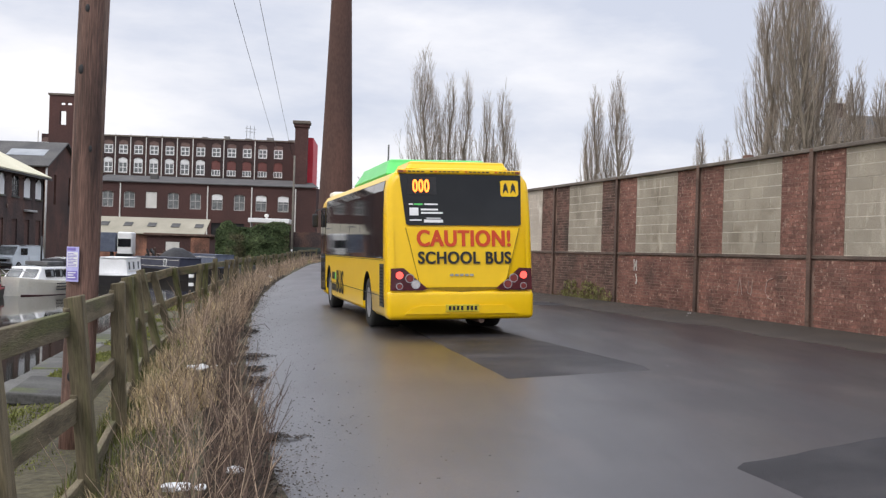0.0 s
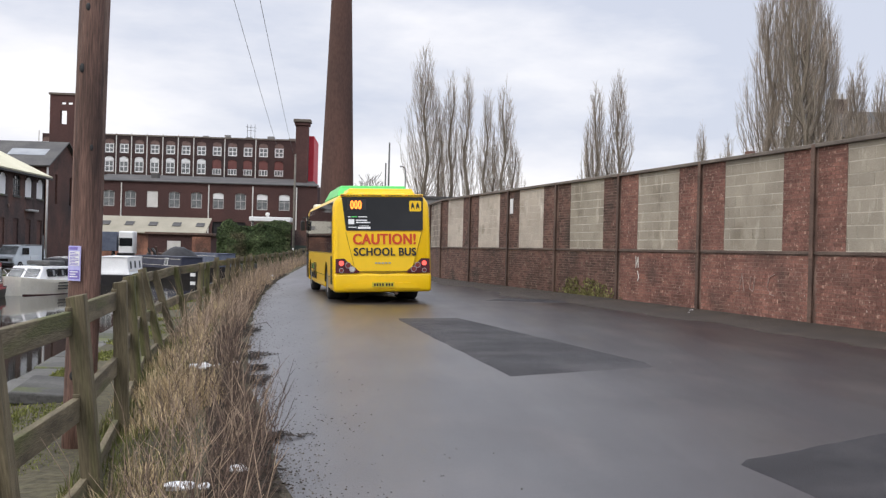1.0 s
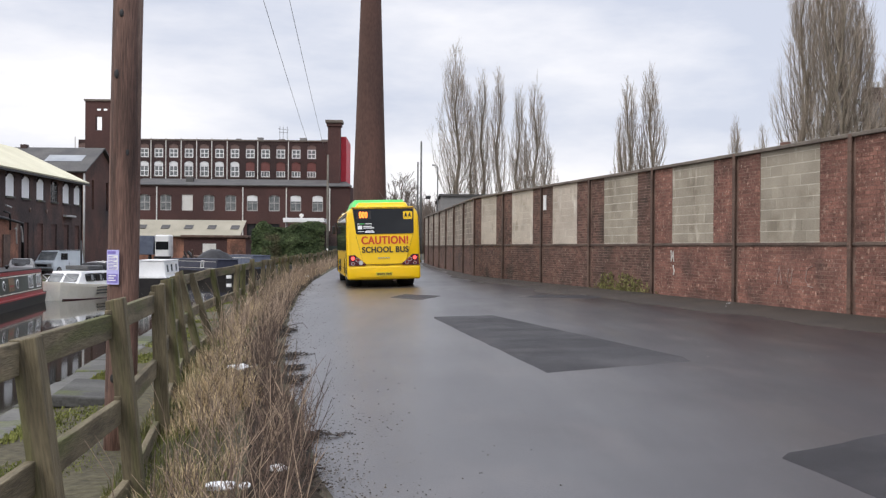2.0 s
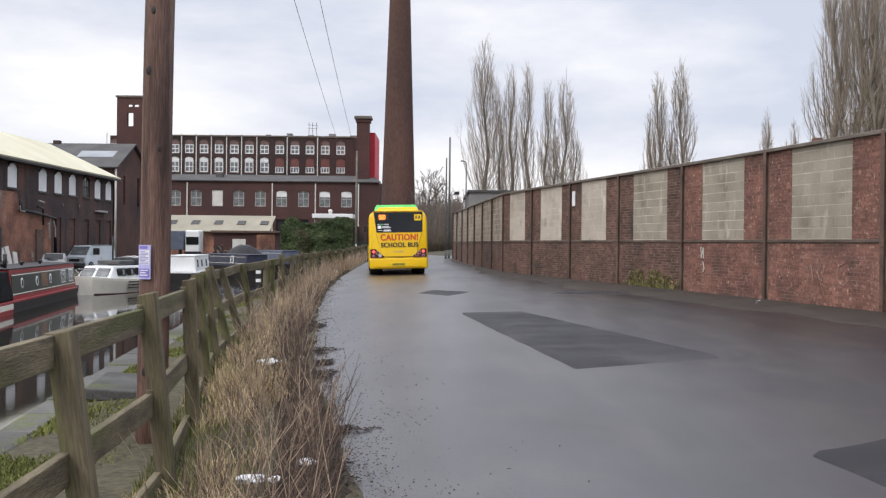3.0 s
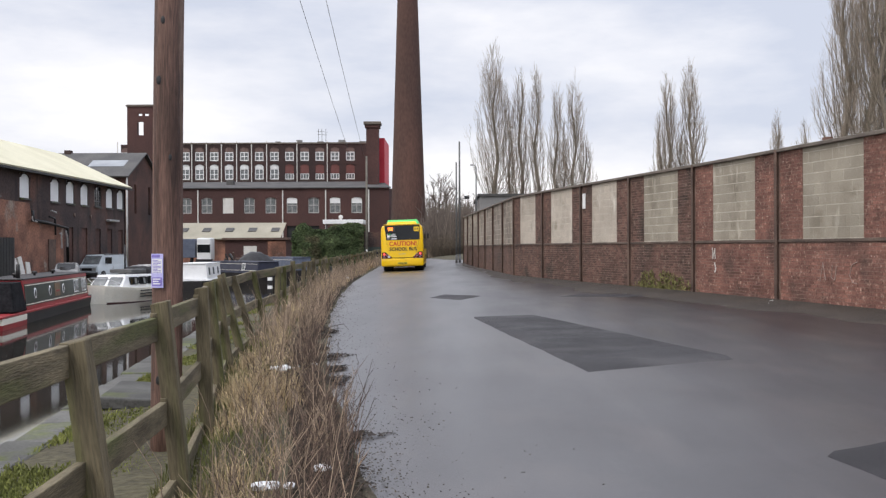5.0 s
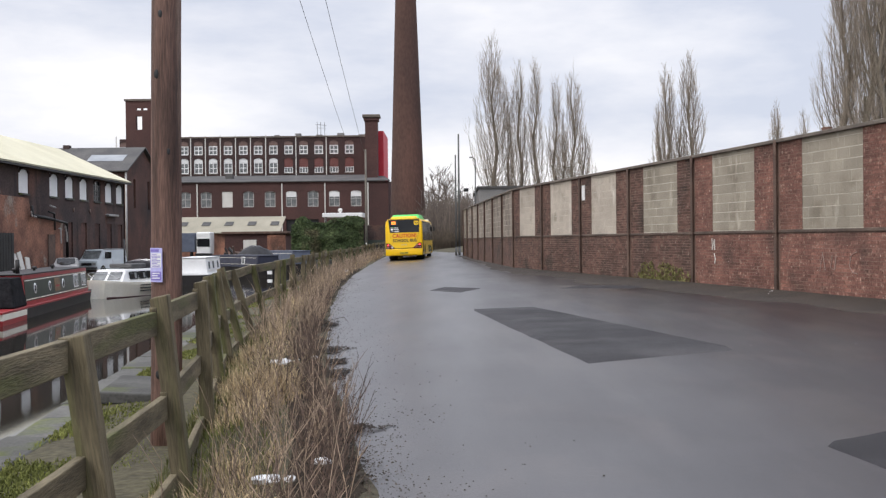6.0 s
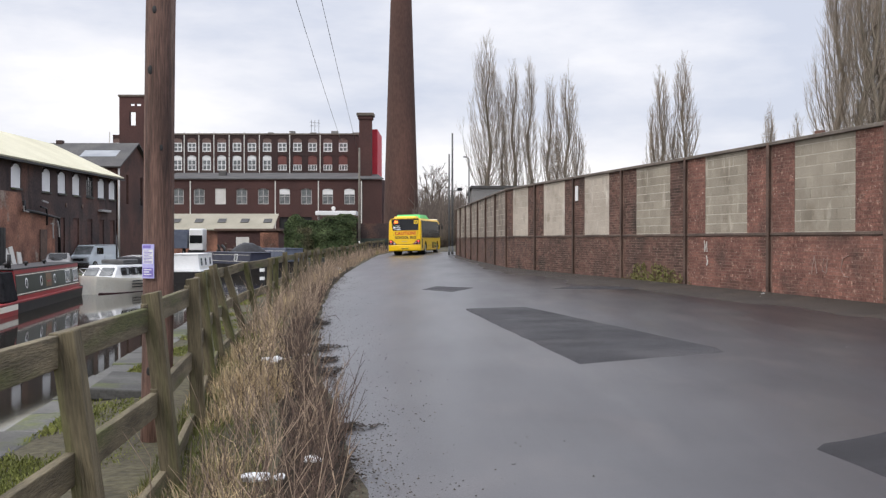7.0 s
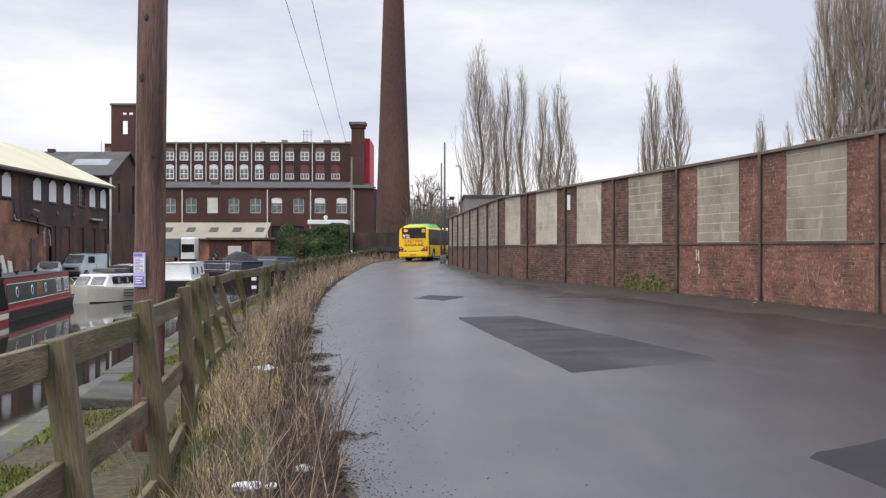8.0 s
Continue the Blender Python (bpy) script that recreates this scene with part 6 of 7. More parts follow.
part("deck_cover", bm, mat("dark_canvas", (0.008, 0.008, 0.009), (0.02, 0.02, 0.022), 0.9, 3, 12, 0.5, spec=0.1), red, "black canvas deck cover")
part("cream_band", new_box(-1.06, 1.06, 0.6, 3.7, 0.16, 0.35, 0.01), CREAM, red)
part("red_band", new_box(-1.055, 1.055, 0.6, 3.7, -0.06, 0.16, 0.01), BOAT_RED, red)
for y in (6.0, 9.0, 12.2):
    part("mushroom_vent", lathe(bmesh.new(), [(0.05, 1.51), (0.05, 1.59), (0.11, 1.59), (0.09, 1.67), (0.02, 1.69)], 10, pose(0.1, y, 0)), HULL, red)
part("chimney_pipe", tube(bmesh.new(), [(0.45, 5.0, 1.49), (0.45, 5.0, 2.0)], 0.07, 8), HULL, red)

cr = thing("cabin_cruiser", "cream cabin cruiser with a black canopy moored on the canal", "boat", m=pose(-15.0, 53.8, WATER_Z, 0, 0, 166.5))
part("hull", hull_mesh(6.3, 2.3, -0.4, 0.66, bow=2.6, sheer=0.22, flare=0.16), CREAM, cr)
part("boot_stripe", hull_mesh(6.1, 2.16, -0.2, 0.02, bow=2.5, sheer=0.05, flare=0.1), mat("boot_topping", (0.05, 0.018, 0.018), (0.08, 0.03, 0.03), 0.5, 2, 20, 0.1), cr, "dark red boot topping")
for z in (0.24, 0.38, 0.52):
    for s in (-1, 1):
        part("rubbing_strake", new_box(s * 1.15 - 0.03, s * 1.15 + 0.03, 0.3, 3.7, z, z + 0.045), HULL, cr)
bm = new_box(-0.90, 0.90, 1.9, 5.0, 0.62, 1.30, 0.08, seg=3)
for v in bm.verts:
    if v.co.z > 1.05:
        v.co.x *= 0.86
        v.co.y -= 0.55 if v.co.y > 4 else 0
part("cabin", bm, WHITE, cr)
for s in (-1, 1):
    for y, ww in ((2.35, 0.50), (3.05, 0.62), (3.85, 0.70)):
        pane = part("cabin_window", new_box(-0.012, 0.012, -ww / 2, ww / 2, -0.20, 0.17, 0.06), GLASS, cr, m=pose(s * 0.855, y, 1.02, 0, -s * 10, 0))
        part("curtain", new_box(-0.016, 0.016, -ww * 0.42, -ww * 0.1, -0.16, 0.13, 0.02), PALE_GLASS, pane)
for x in (-0.40, 0.40):
    part("windscreen_pane", new_box(-0.32, 0.32, -0.014, 0.014, -0.27, 0.22, 0.03), PALE_GLASS, cr, m=pose(x, 4.70, 1.02, 42, 0, 0))
part("foredeck", new_box(-0.75, 0.75, 4.9, 5.6, 0.62, 0.80, 0.05), WHITE, cr)
bm = new_box(-0.95, 0.95, 0.15, 1.95, 0.66, 1.66, 0.12)
for v in bm.verts:
    if v.co.z > 1.3:
        v.co.x *= 0.8
        v.co.y += 0.35 if v.co.y < 0.8 else 0
part("canopy", bm, mat("black_canvas", (0.02, 0.02, 0.024), (0.05, 0.05, 0.055), 0.8, 3, 12, 0.5), cr, "black canvas canopy")
for y in (0.55, 1.2, 1.8):
    part("hood_hoop", tube(bmesh.new(), [(-0.97, y, 0.7), (-0.84, y, 1.6), (0, y, 1.74), (0.84, y, 1.6), (0.97, y, 0.7)], 0.022, 6), RIM, cr)
part("pulpit_rail", tube(bmesh.new(), [(-0.8, 4.6, 0.85), (-0.5, 5.6, 1.15), (0, 6.1, 1.2), (0.5, 5.6, 1.15), (0.8, 4.6, 0.85)], 0.02, 6), RIM, cr)
part("mast", tube(bmesh.new(), [(0.35, 2.6, 1.3), (0.35, 2.6, 2.75)], 0.045, 8), BLACK, cr)
part("roof_rack", new_box(-0.6, 0.6, 2.2, 3.6, 1.36, 1.55, 0.05), STEEL, cr)

narrowboat(pose(-15.2, 61.0, WATER_Z, 0, 0, 4), "white cabin boat with a dark hull", 9.0, 1.2, 6.6, 1.62, 0.62, WHITE, WHITE, HULL, windows=((2.0, 0.6), (3.6, 0.6), (5.4, 0.6)), name="white_boat")
narrowboat(pose(-12.3, 74.0, WATER_Z, 0, 0, 38), "long navy blue narrowboat under a tarpaulin", 10.5, 1.0, 8.6, 1.55, 0.75, BOAT_BLUE, BOAT_BLUE, HULL, windows=((3.2, 0.4),), name="navy_narrowboat")
narrowboat(pose(-11.9, 87.0, WATER_Z, 0, 0, 34), "blue-grey narrowboat covered with a tarpaulin", 8.0, 0.8, 6.8, 1.75, 0.7, TARP, TARP, HULL, name="covered_boat")
narrowboat(pose(-16.8, 82.0, WATER_Z, 0, 0, 12), "dark workboat moored by the yard", 9.0, 4.5, 7.0, 1.7, 0.7, BLACK, RUST, HULL, name="workboat")
junk = thing("scrap_heap", "rusty heap of scrap on a workboat", "scrap heap", m=pose(-17.0, 84, 0.05))
rng = random.Random(12)
for k in range(26):
    a = Vector((rng.uniform(-1.0, 1.0), rng.uniform(-1.2, 1.6), rng.uniform(-0.4, 0.3)))
    b = a + Vector((rng.uniform(-1, 1), rng.uniform(-0.6, 0.6), rng.uniform(0.1, 1.1)))
    part("scrap_bar", tube(bmesh.new(), [a, b], rng.uniform(0.03, 0.12), 6), RUST if k % 3 else BLACK, junk)
bm = bmesh.new()
rows = [[bm.verts.new((-1.9 + 0.32 * i, -0.9 + 0.3 * k, -0.35 + 1.55 * max(0, math.sin(math.pi * i / 12) * math.sin(math.pi * k / 6)) ** 0.7 + 0.12 * noise.noise((i * 0.8, k * 0.9, 4)))) for k in range(7)] for i in range(13)]
for a, b in zip(rows, rows[1:]):
    for k in range(6):
        bm.faces.new((a[k], b[k], b[k + 1], a[k + 1])).smooth = True
tagged(part("black_sheeting", bm, mat("black_sheet", (0.012, 0.012, 0.014), (0.03, 0.03, 0.034), 0.55, 3, 12, 0.6), m=pose(-15.4, 83.2, 0.0, 0, 0, 12)), "mound of crumpled black sheeting on a workboat", "sheeting")
stripe = thing("striped_marker_post", "black and white banded marker post on the bank", "post", m=pose(-6.0, 35, -0.35))
part("post_body", new_box(-0.07, 0.07, -0.07, 0.07, 0, 1.1, 0.01), BLACK, stripe)
for z in (0.42, 0.70, 0.95):
    part("white_band", new_box(-0.075, 0.075, -0.075, 0.075, z, z + 0.11), WHITE, stripe)

# ---- vehicles and clutter on the far quay ----


def loft_vehicle(t, outline, width, tuck, material, name="body"):
    """A body from a side outline of (y, z); what lies above the waist leans inwards."""
    bm = bmesh.new()
    lo = [bm.verts.new((-(width / 2 - (tuck if z > 1.05 else 0)), y, z)) for y, z in outline]
    hi = [bm.verts.new(((width / 2 - (tuck if z > 1.05 else 0)), y, z)) for y, z in outline]
    n = len(outline)
    bm.faces.new(lo)
    bm.faces.new(hi[::-1])
    for i in range(n):
        bm.faces.new((lo[i], hi[i], hi[(i + 1) % n], lo[(i + 1) % n]))
    bmesh.ops.bevel(bm, geom=list(bm.edges), offset=0.05, segments=2, affect="EDGES")
    return part(name, bm, material, t)


def road_wheels(t, axles, half, r):
    for y in axles:
        for s in (-1, 1):
            wheel = part("wheel", lathe(bmesh.new(), [(0.2, -0.1), (r, -0.09), (r, 0.09), (0.2, 0.1)], 18, Matrix.Rotation(radians(90), 4, "Y")), RUBBER, t, m=pose(s * half, y, r))
            part("rim", lathe(bmesh.new(), [(0.02, s * 0.09), (0.2, s * 0.105)], 12, Matrix.Rotation(radians(90), 4, "Y"), close=False), RIM, wheel)


van = thing("panel_van", "pale blue old van parked on the far quay", "van", m=pose(-21.25, 67.0, QUAY_Z, 0, 0, 165) @ Matrix.Scale(0.80, 4))
loft_vehicle(van, [(0, 0.35), (4.1, 0.35), (4.25, 0.6), (4.2, 1.0), (3.75, 1.12), (3.2, 1.85), (0.1, 1.92), (0, 1.1)], 1.8, 0.10, VAN)
# the pale glass colour paints in the sky's reflection on the windscreen
part("windscreen", new_box(-0.72, 0.72, -0.012, 0.012, -0.38, 0.36, 0.02), PALE_GLASS, van, m=pose(0, 3.52, 1.50, 37, 0, 0))
for s in (-1, 1):
    part("side_window", new_box(s * 0.845 - 0.012, s * 0.845 + 0.012, 2.2, 3.05, 1.18, 1.68, 0.01), GLASS, van)
    part("door_seam", new_box(s * 0.905 - 0.006, s * 0.905 + 0.006, 2.08, 2.10, 0.42, 1.06), BLACK, van)
    part("roof_gutter", new_box(s * 0.80 - 0.02, s * 0.80 + 0.02, 0.15, 3.2, 1.86, 1.90), STEEL, van)
    part("wing_mirror", new_box(s * 0.98 - 0.06, s * 0.98 + 0.06, 3.1, 3.16, 1.22, 1.42, 0.01), BLACK, van)
    part("headlamp", new_box(s * 0.62 - 0.14, s * 0.62 + 0.14, 4.18, 4.25, 0.68, 0.88, 0.02), RIM, van)
part("front_bumper", new_box(-0.9, 0.9, 4.18, 4.33, 0.38, 0.56, 0.03), STEEL, van)
part("grille", new_box(-0.45, 0.45, 4.2, 4.25, 0.66, 0.86), BLACK, van)
road_wheels(van, (0.8, 3.4), 0.82, 0.33)
car = thing("parked_car", "small pale hatchback parked on the far quay", "car", m=pose(-21.6, 59.2, QUAY_Z, 0, 0, 197) @ Matrix.Scale(0.78, 4))
loft_vehicle(car, [(0, 0.3), (3.7, 0.3), (3.8, 0.6), (3.7, 0.8), (2.8, 0.95), (2.2, 1.38), (0.6, 1.40), (0.1, 0.95)], 1.6, 0.14, GREY_PIPE)
part("windscreen", new_box(-0.6, 0.6, -0.012, 0.012, -0.3, 0.28, 0.02), GLASS, car, m=pose(0, 2.53, 1.20, 52, 0, 0))
for s in (-1, 1):
    part("side_window", new_box(s * 0.70 - 0.02, s * 0.70 + 0.02, 0.7, 2.1, 0.98, 1.30, 0.01), GLASS, car)
road_wheels(car, (0.65, 3.0), 0.74, 0.29)
lorry = thing("lorry", "white lorry cab with a grey body in the yard", "lorry", m=pose(-26.6, 110.5, QUAY_Z))
part("cab", new_box(-0.1, 1.4, 0, 1.9, 0.6, 3.0, 0.15), WHITE, lorry)
part("windscreen", new_box(-0.02, 1.32, -0.03, 0.01, 1.45, 2.30, 0.02), GLASS, lorry)
part("cargo_box", new_box(-2.2, -0.35, 0.3, 6.0, 0.9, 2.9, 0.04), TARP, lorry)
part("bumper", new_box(-0.2, 1.6, -0.1, 0.0, 0.45, 0.75, 0.03), BLACK, lorry)
road_wheels(lorry, (0.8,), 0.8, 0.48)
gate = thing("dark_gate", "dark slatted timber gate by the annex", "gate", m=pose(-22.1, 48.7, QUAY_Z))
for k in range(13):
    part("gate_board", new_box(-0.04, 0.04, k * 0.33, k * 0.33 + 0.30, 0.05, 2.45), BLACK, gate)
for z in (0.4, 2.0):
    part("gate_ledge", new_box(-0.09, -0.04, 0, 4.3, z, z + 0.14), BLACK, gate)
for k, (y, rz, h) in enumerate(((53.7, 14, 1.4), (54.3, 9, 1.5), (54.9, -6, 1.2))):
    tagged(part("leaning_board", new_box(-0.03, 0.03, -0.25, 0.25, 0, h), BOARD, m=pose(-22.05, y, QUAY_Z, rz, -10, 0)), "pale timber board leaning against the annex", "board", group="leaning boards")
barrel = tagged(part("drum", lathe(bmesh.new(), [(0.28, 0), (0.29, 0.28), (0.30, 0.3), (0.29, 0.32), (0.29, 0.58), (0.30, 0.6), (0.28, 0.88)], 16), STEEL, m=pose(-21.0, 57.1, QUAY_Z)), "grey steel drum on the far quay", "drum")

# ---- verge: dead grass, bare stems, leaf litter ----


def blades(name, x, y, z, h, w, material, label, seed, bend=0.5, parent=None):
    """Many bent tapered blades in one mesh, from arrays of places, heights and widths."""
    r = np.random.RandomState(seed)
    n = len(x)
    az, face = r.uniform(0, 6.283, n), r.uniform(0, 6.283, n)
    lean = h * r.uniform(0.05, bend, n)
    dx, dy = np.cos(az) * lean, np.sin(az) * lean
    wx, wy = np.cos(face) * w, np.sin(face) * w
    base = np.stack([x, y, z], 1)
    v = np.zeros((n, 5, 3))
    v[:, 0] = base + np.stack([-wx, -wy, 0 * h], 1)
    v[:, 1] = base + np.stack([wx, wy, 0 * h], 1)
    mid = base + np.stack([dx * 0.3, dy * 0.3, h * 0.6], 1)
    v[:, 2] = mid - np.stack([wx, wy, 0 * h], 1) * 0.7
    v[:, 3] = mid + np.stack([wx, wy, 0 * h], 1) * 0.7
    v[:, 4] = base + np.stack([dx, dy, h * r.uniform(0.75, 1.0, n)], 1)
    i = np.arange(n)[:, None] * 5
    tri = np.concatenate([i + np.array([[0, 1, 2]]), i + np.array([[1, 3, 2]]), i + np.array([[2, 3, 4]])], 1).reshape(-1)
    me = bpy.data.meshes.new(name)
    me.vertices.add(n * 5)
    me.vertices.foreach_set("co", v.reshape(-1))
    me.loops.add(n * 9)
    me.loops.foreach_set("vertex_index", tri)
    me.polygons.add(n * 3)
    me.polygons.foreach_set("loop_start", np.arange(n * 3) * 3)
    me.update(calc_edges=True)
    me.materials.append(material)
    ob = new(name, me)
    return tagged(ob, label, "grass", kind="stuff")


def verge_points(n, y0, y1, seed, power=1.0, edge=0.0, left=-0.25):
    """Places on the verge between fence and lane, thicker near the camera's end."""
    r = np.random.RandomState(seed)
    y = y0 * (y1 / y0) ** (r.uniform(0, 1, n) ** power)
    xf = np.interp(y, [q[0] for q in FENCE], [q[1] for q in FENCE])
    xr = np.interp(y, [q[0] for q in ROAD_LEFT], [q[1] for q in ROAD_LEFT])
    u = r.uniform(0, 1, n)
    u = np.where(r.uniform(0, 1, n) < edge, 1 - 0.35 * u ** 1.5, u)
    x = xf + left + (xr - xf - left + 0.02) * u
    zz = np.interp(np.clip((x - xf) / (xr - xf), -0.3, 1), [-0.3, 0, 0.5, 0.92, 1], [-0.30, -0.24, -0.07, 0.02, 0.0]) + 0.0022 * np.maximum(0, y - 60) ** 1.5
    return x, y, zz - 0.02, r, u


x, y, z, r, u = verge_points(135000, 3.2, 96, 21)
tuft = np.array([0.75 * noise.noise((a * 0.9, b * 0.7, 4)) + 0.6 * noise.noise((a * 3.2, b * 3.2, 8)) for a, b in zip(x, y)])
keep = tuft > r.uniform(-0.15, 0.62, len(x)) + 0.75 * np.clip(u - 0.55, 0, 1) / 0.42 + 0.35 * np.clip(0.28 - u, 0, 1) / 0.28
LITTER_AT = ((-1.06, 6.0, 0.05, 0.15, 20), (-0.93, 6.02, 0.05, 0.09, 80), (-0.80, 6.5, 0.05, 0.11, 10), (-1.95, 12.3, 0.0, 0.20, 10), (-1.80, 12.35, 0.0, 0.13, 40), (-2.1, 12.4, 0.0, 0.10, 70), (-1.62, 12.5, 0.03, 0.10, 60), (7.0, 22.7, 0.23, 0.12, 30), (6.75, 22.1, 0.20, 0.12, 75), (-5.0, 50, 0.0, 0.4, 0))
for q in LITTER_AT:
    keep &= ~((np.abs(x - q[0]) < q[3] * 0.8) & (y < q[1] + 0.1) & (y > q[1] - 0.12 - 0.035 * q[1]))
x, y, z, u, tuft = x[keep], y[keep], z[keep], u[keep], tuft[keep]
h = (0.07 + 0.24 * r.uniform(0, 1, len(x)) ** 1.6) * (0.75 + 0.8 * np.clip(tuft + 0.3, 0, 1)) * (1 + np.minimum(y, 50) / 90) * np.clip(0.30 + 1.5 * u, 0, 1) * np.clip(1.75 - 1.25 * u, 0.5, 1)
blades("dead_grass", x, y, z, h, 0.0022 + 0.00022 * y, STRAW, "straw-coloured dead grass on the roadside verge", 22, 0.8)
x, y, z, r, u = verge_points(26000, 3.2, 40, 23)
keep = u < r.uniform(0.15, 0.75, len(u))
x, y, z = x[keep], y[keep], z[keep]
blades("green_grass", x, y, z, 0.05 + 0.11 * r.uniform(0, 1, len(x)), 0.0022 + 0.0002 * y, TURF, "short green grass among the dead grass", 24, 0.7)
# short turf on the canal bank
r = np.random.RandomState(31)
y = 3.5 * (60 / 3.5) ** r.uniform(0, 1, 110000)
xf = np.interp(y, [q[0] for q in FENCE], [q[1] for q in FENCE])
xc = np.interp(y, [q[0] for q in CANAL_NEAR], [q[1] for q in CANAL_NEAR])
x = xc + 0.35 + (xf - xc - 0.45) * r.uniform(0, 1, len(y))
m = np.array([noise.noise((a * 0.9, b * 0.6, 9)) for a, b in zip(x, y)]) > r.uniform(-0.12, 0.12, len(x))
x, y = x[m], y[m]
blades("bank_turf", x, y, np.full(len(x), -0.345), 0.018 + 0.040 * r.uniform(0, 1, len(x)), 0.004 + 0.0004 * y, BANK_MOSS, "short mossy turf on the canal bank", 32, 0.8)

rng = random.Random(41)
sv, sf = [], []


def bush(x, y, z, h, n, spread):
    """A bunch of bare branching stems."""
    for k in range(n):
        a = rng.uniform(0, 6.283)
        hh = h * rng.uniform(0.5, 1.0)
        o = spread * rng.uniform(0.2, 1.0)
        p = [Vector((x + rng.uniform(-0.06, 0.06), y + rng.uniform(-0.06, 0.06), z))]
        for q in range(3):
            p.append(p[-1] + Vector((o * math.cos(a) / 3 + rng.uniform(-0.03, 0.03), o * math.sin(a) / 3 + rng.uniform(-0.03, 0.03), hh / 3)))
        th = 0.0022 + 0.00018 * y
        add_tube(sv, sf, p, th, th * 0.5, 3)
        for q in range(rng.randint(2, 5)):
            s = p[rng.randint(1, 3)]
            a2 = a + rng.uniform(-1.3, 1.3)
            l2 = hh * rng.uniform(0.15, 0.4)
            add_tube(sv, sf, [s, s + Vector((0.6 * l2 * math.cos(a2), 0.6 * l2 * math.sin(a2), 0.8 * l2))], th * 0.6, th * 0.3, 3)


xs, yy, zz, _, _ = verge_points(400, 3.6, 30, 51, edge=0.7, left=0.4)
for a, b, c in zip(xs, yy, zz):
    bush(a - 0.06, b, c, rng.uniform(0.14, 0.44), 3, 0.18)
for a, b in ((-0.72, 7.3), (-0.80, 8.1), (-0.66, 6.5), (-1.02, 9.4), (-0.98, 7.6), (-1.3, 11.2), (-0.72, 5.6)):
    bush(a, b, 0.0, rng.uniform(0.34, 0.5), 5, 0.26)
add_tube(sv, sf, [(-2.15, 17, 0.02), (-1.92, 17, 0.15), (-1.72, 17, 0.19), (-1.64, 17, 0.10)], 0.007, 0.004, 4)
add_tube(sv, sf, [(-1.45, 10.2, 0.02), (-1.2, 10.1, 0.2), (-0.95, 10.0, 0.3)], 0.005, 0.002, 4)
tagged(soup("bramble_stems", sv, sf, BRAMBLE), "dark bare bramble stems at the lane's edge", "weeds", kind="stuff")
sv, sf = [], []
xs, yy, zz, _, _ = verge_points(170, 3.6, 22, 57, left=0.38)
for a, b, c in zip(xs, yy, zz):
    bush(a, b, c, rng.uniform(0.3, 0.75), 2, 0.2)
xs, yy, zz, _, _ = verge_points(560, 15, 97, 52, power=0.75, left=0.0)
for a, b, c in zip(xs, yy, zz):
    bush(a, b, c, rng.uniform(0.3, 0.9), 3, 0.2)
tagged(soup("dead_stems", sv, sf, STEM), "brown bare weed stems along the verge and fence", "weeds", kind="stuff")
# crumbs of soil, leaf and grit washed onto the lane's edge
cv, cf = [], []
for k in range(6500):
    y = 3.5 * (40 / 3.5) ** rng.random()
    x = lerp(ROAD_LEFT, y) + min(1.6, abs(rng.gauss(0, 0.20 if k < 5200 else 0.55)))
    s = rng.uniform(0.002, 0.0085) * (1 + y / 40)
    z = road_z(x, y) + 0.002
    i0 = len(cv)
    a = rng.uniform(0, 6.28)
    cv += [(x + s * math.cos(a), y + s * math.sin(a), z), (x + s * math.cos(a + 2.1), y + s * math.sin(a + 2.1), z), (x + s * math.cos(a + 4.2), y + s * math.sin(a + 4.2), z), (x, y, z + s * 0.8)]
    cf += [(i0, i0 + 1, i0 + 3), (i0 + 1, i0 + 2, i0 + 3), (i0 + 2, i0, i0 + 3)]
tagged(soup("grit", cv, cf, mat("dark_grit", (0.035, 0.028, 0.02), (0.09, 0.07, 0.05), 0.9, 5, 20, 0, island=0.5)), "dark soil crumbs and grit on the lane's edge", "grit", kind="stuff")
cv, cf = [], []
for k in range(24):
    y = 7 + 18 * rng.random() ** 1.3
    x = lerp(ROAD_LEFT, y) + 0.6 + (lerp(WALL_X, y) - lerp(ROAD_LEFT, y) - 1.2) * rng.random()
    q = rng.uniform(0.005, 0.011)
    z = road_z(x, y) + 0.006
    i0 = len(cv)
    a = rng.uniform(0, 6.28)
    cv += [(x + q * math.cos(a + 2.1 * j), y + q * math.sin(a + 2.1 * j), z) for j in range(3)] + [(x, y, z + q * 0.7)]
    cf += [(i0, i0 + 1, i0 + 3), (i0 + 1, i0 + 2, i0 + 3), (i0 + 2, i0, i0 + 3)]
tagged(soup("pale_chips", cv, cf, BOARD), "small pale stone chips scattered on the lane", "stones", kind="stuff")
# soil lip creeping over the asphalt
bm = bmesh.new()
prev = None
for k in range(560):
    y = 3.0 + 0.09 * k
    x = lerp(ROAD_LEFT, y)
    o = 0.07 + 0.22 * noise.noise((y * 1.1, 0, 3)) + 0.14 * noise.noise((y * 3.1, 0, 8)) + 0.05 * noise.noise((y * 9, 0, 5))
    cur = [bm.verts.new((x - 0.35, y, 0.0)), bm.verts.new((x - 0.1, y, 0.035 + 0.03 * noise.noise((y * 6, 1, 1)))), bm.verts.new((x + o * 0.6, y, 0.016 + 0.015 * noise.noise((y * 7, 2, 1)))), bm.verts.new((x + o, y, -0.012))]
    if prev:
        for j in range(3):
            bm.faces.new((prev[j], prev[j + 1], cur[j + 1], cur[j])).smooth = True
    prev = cur
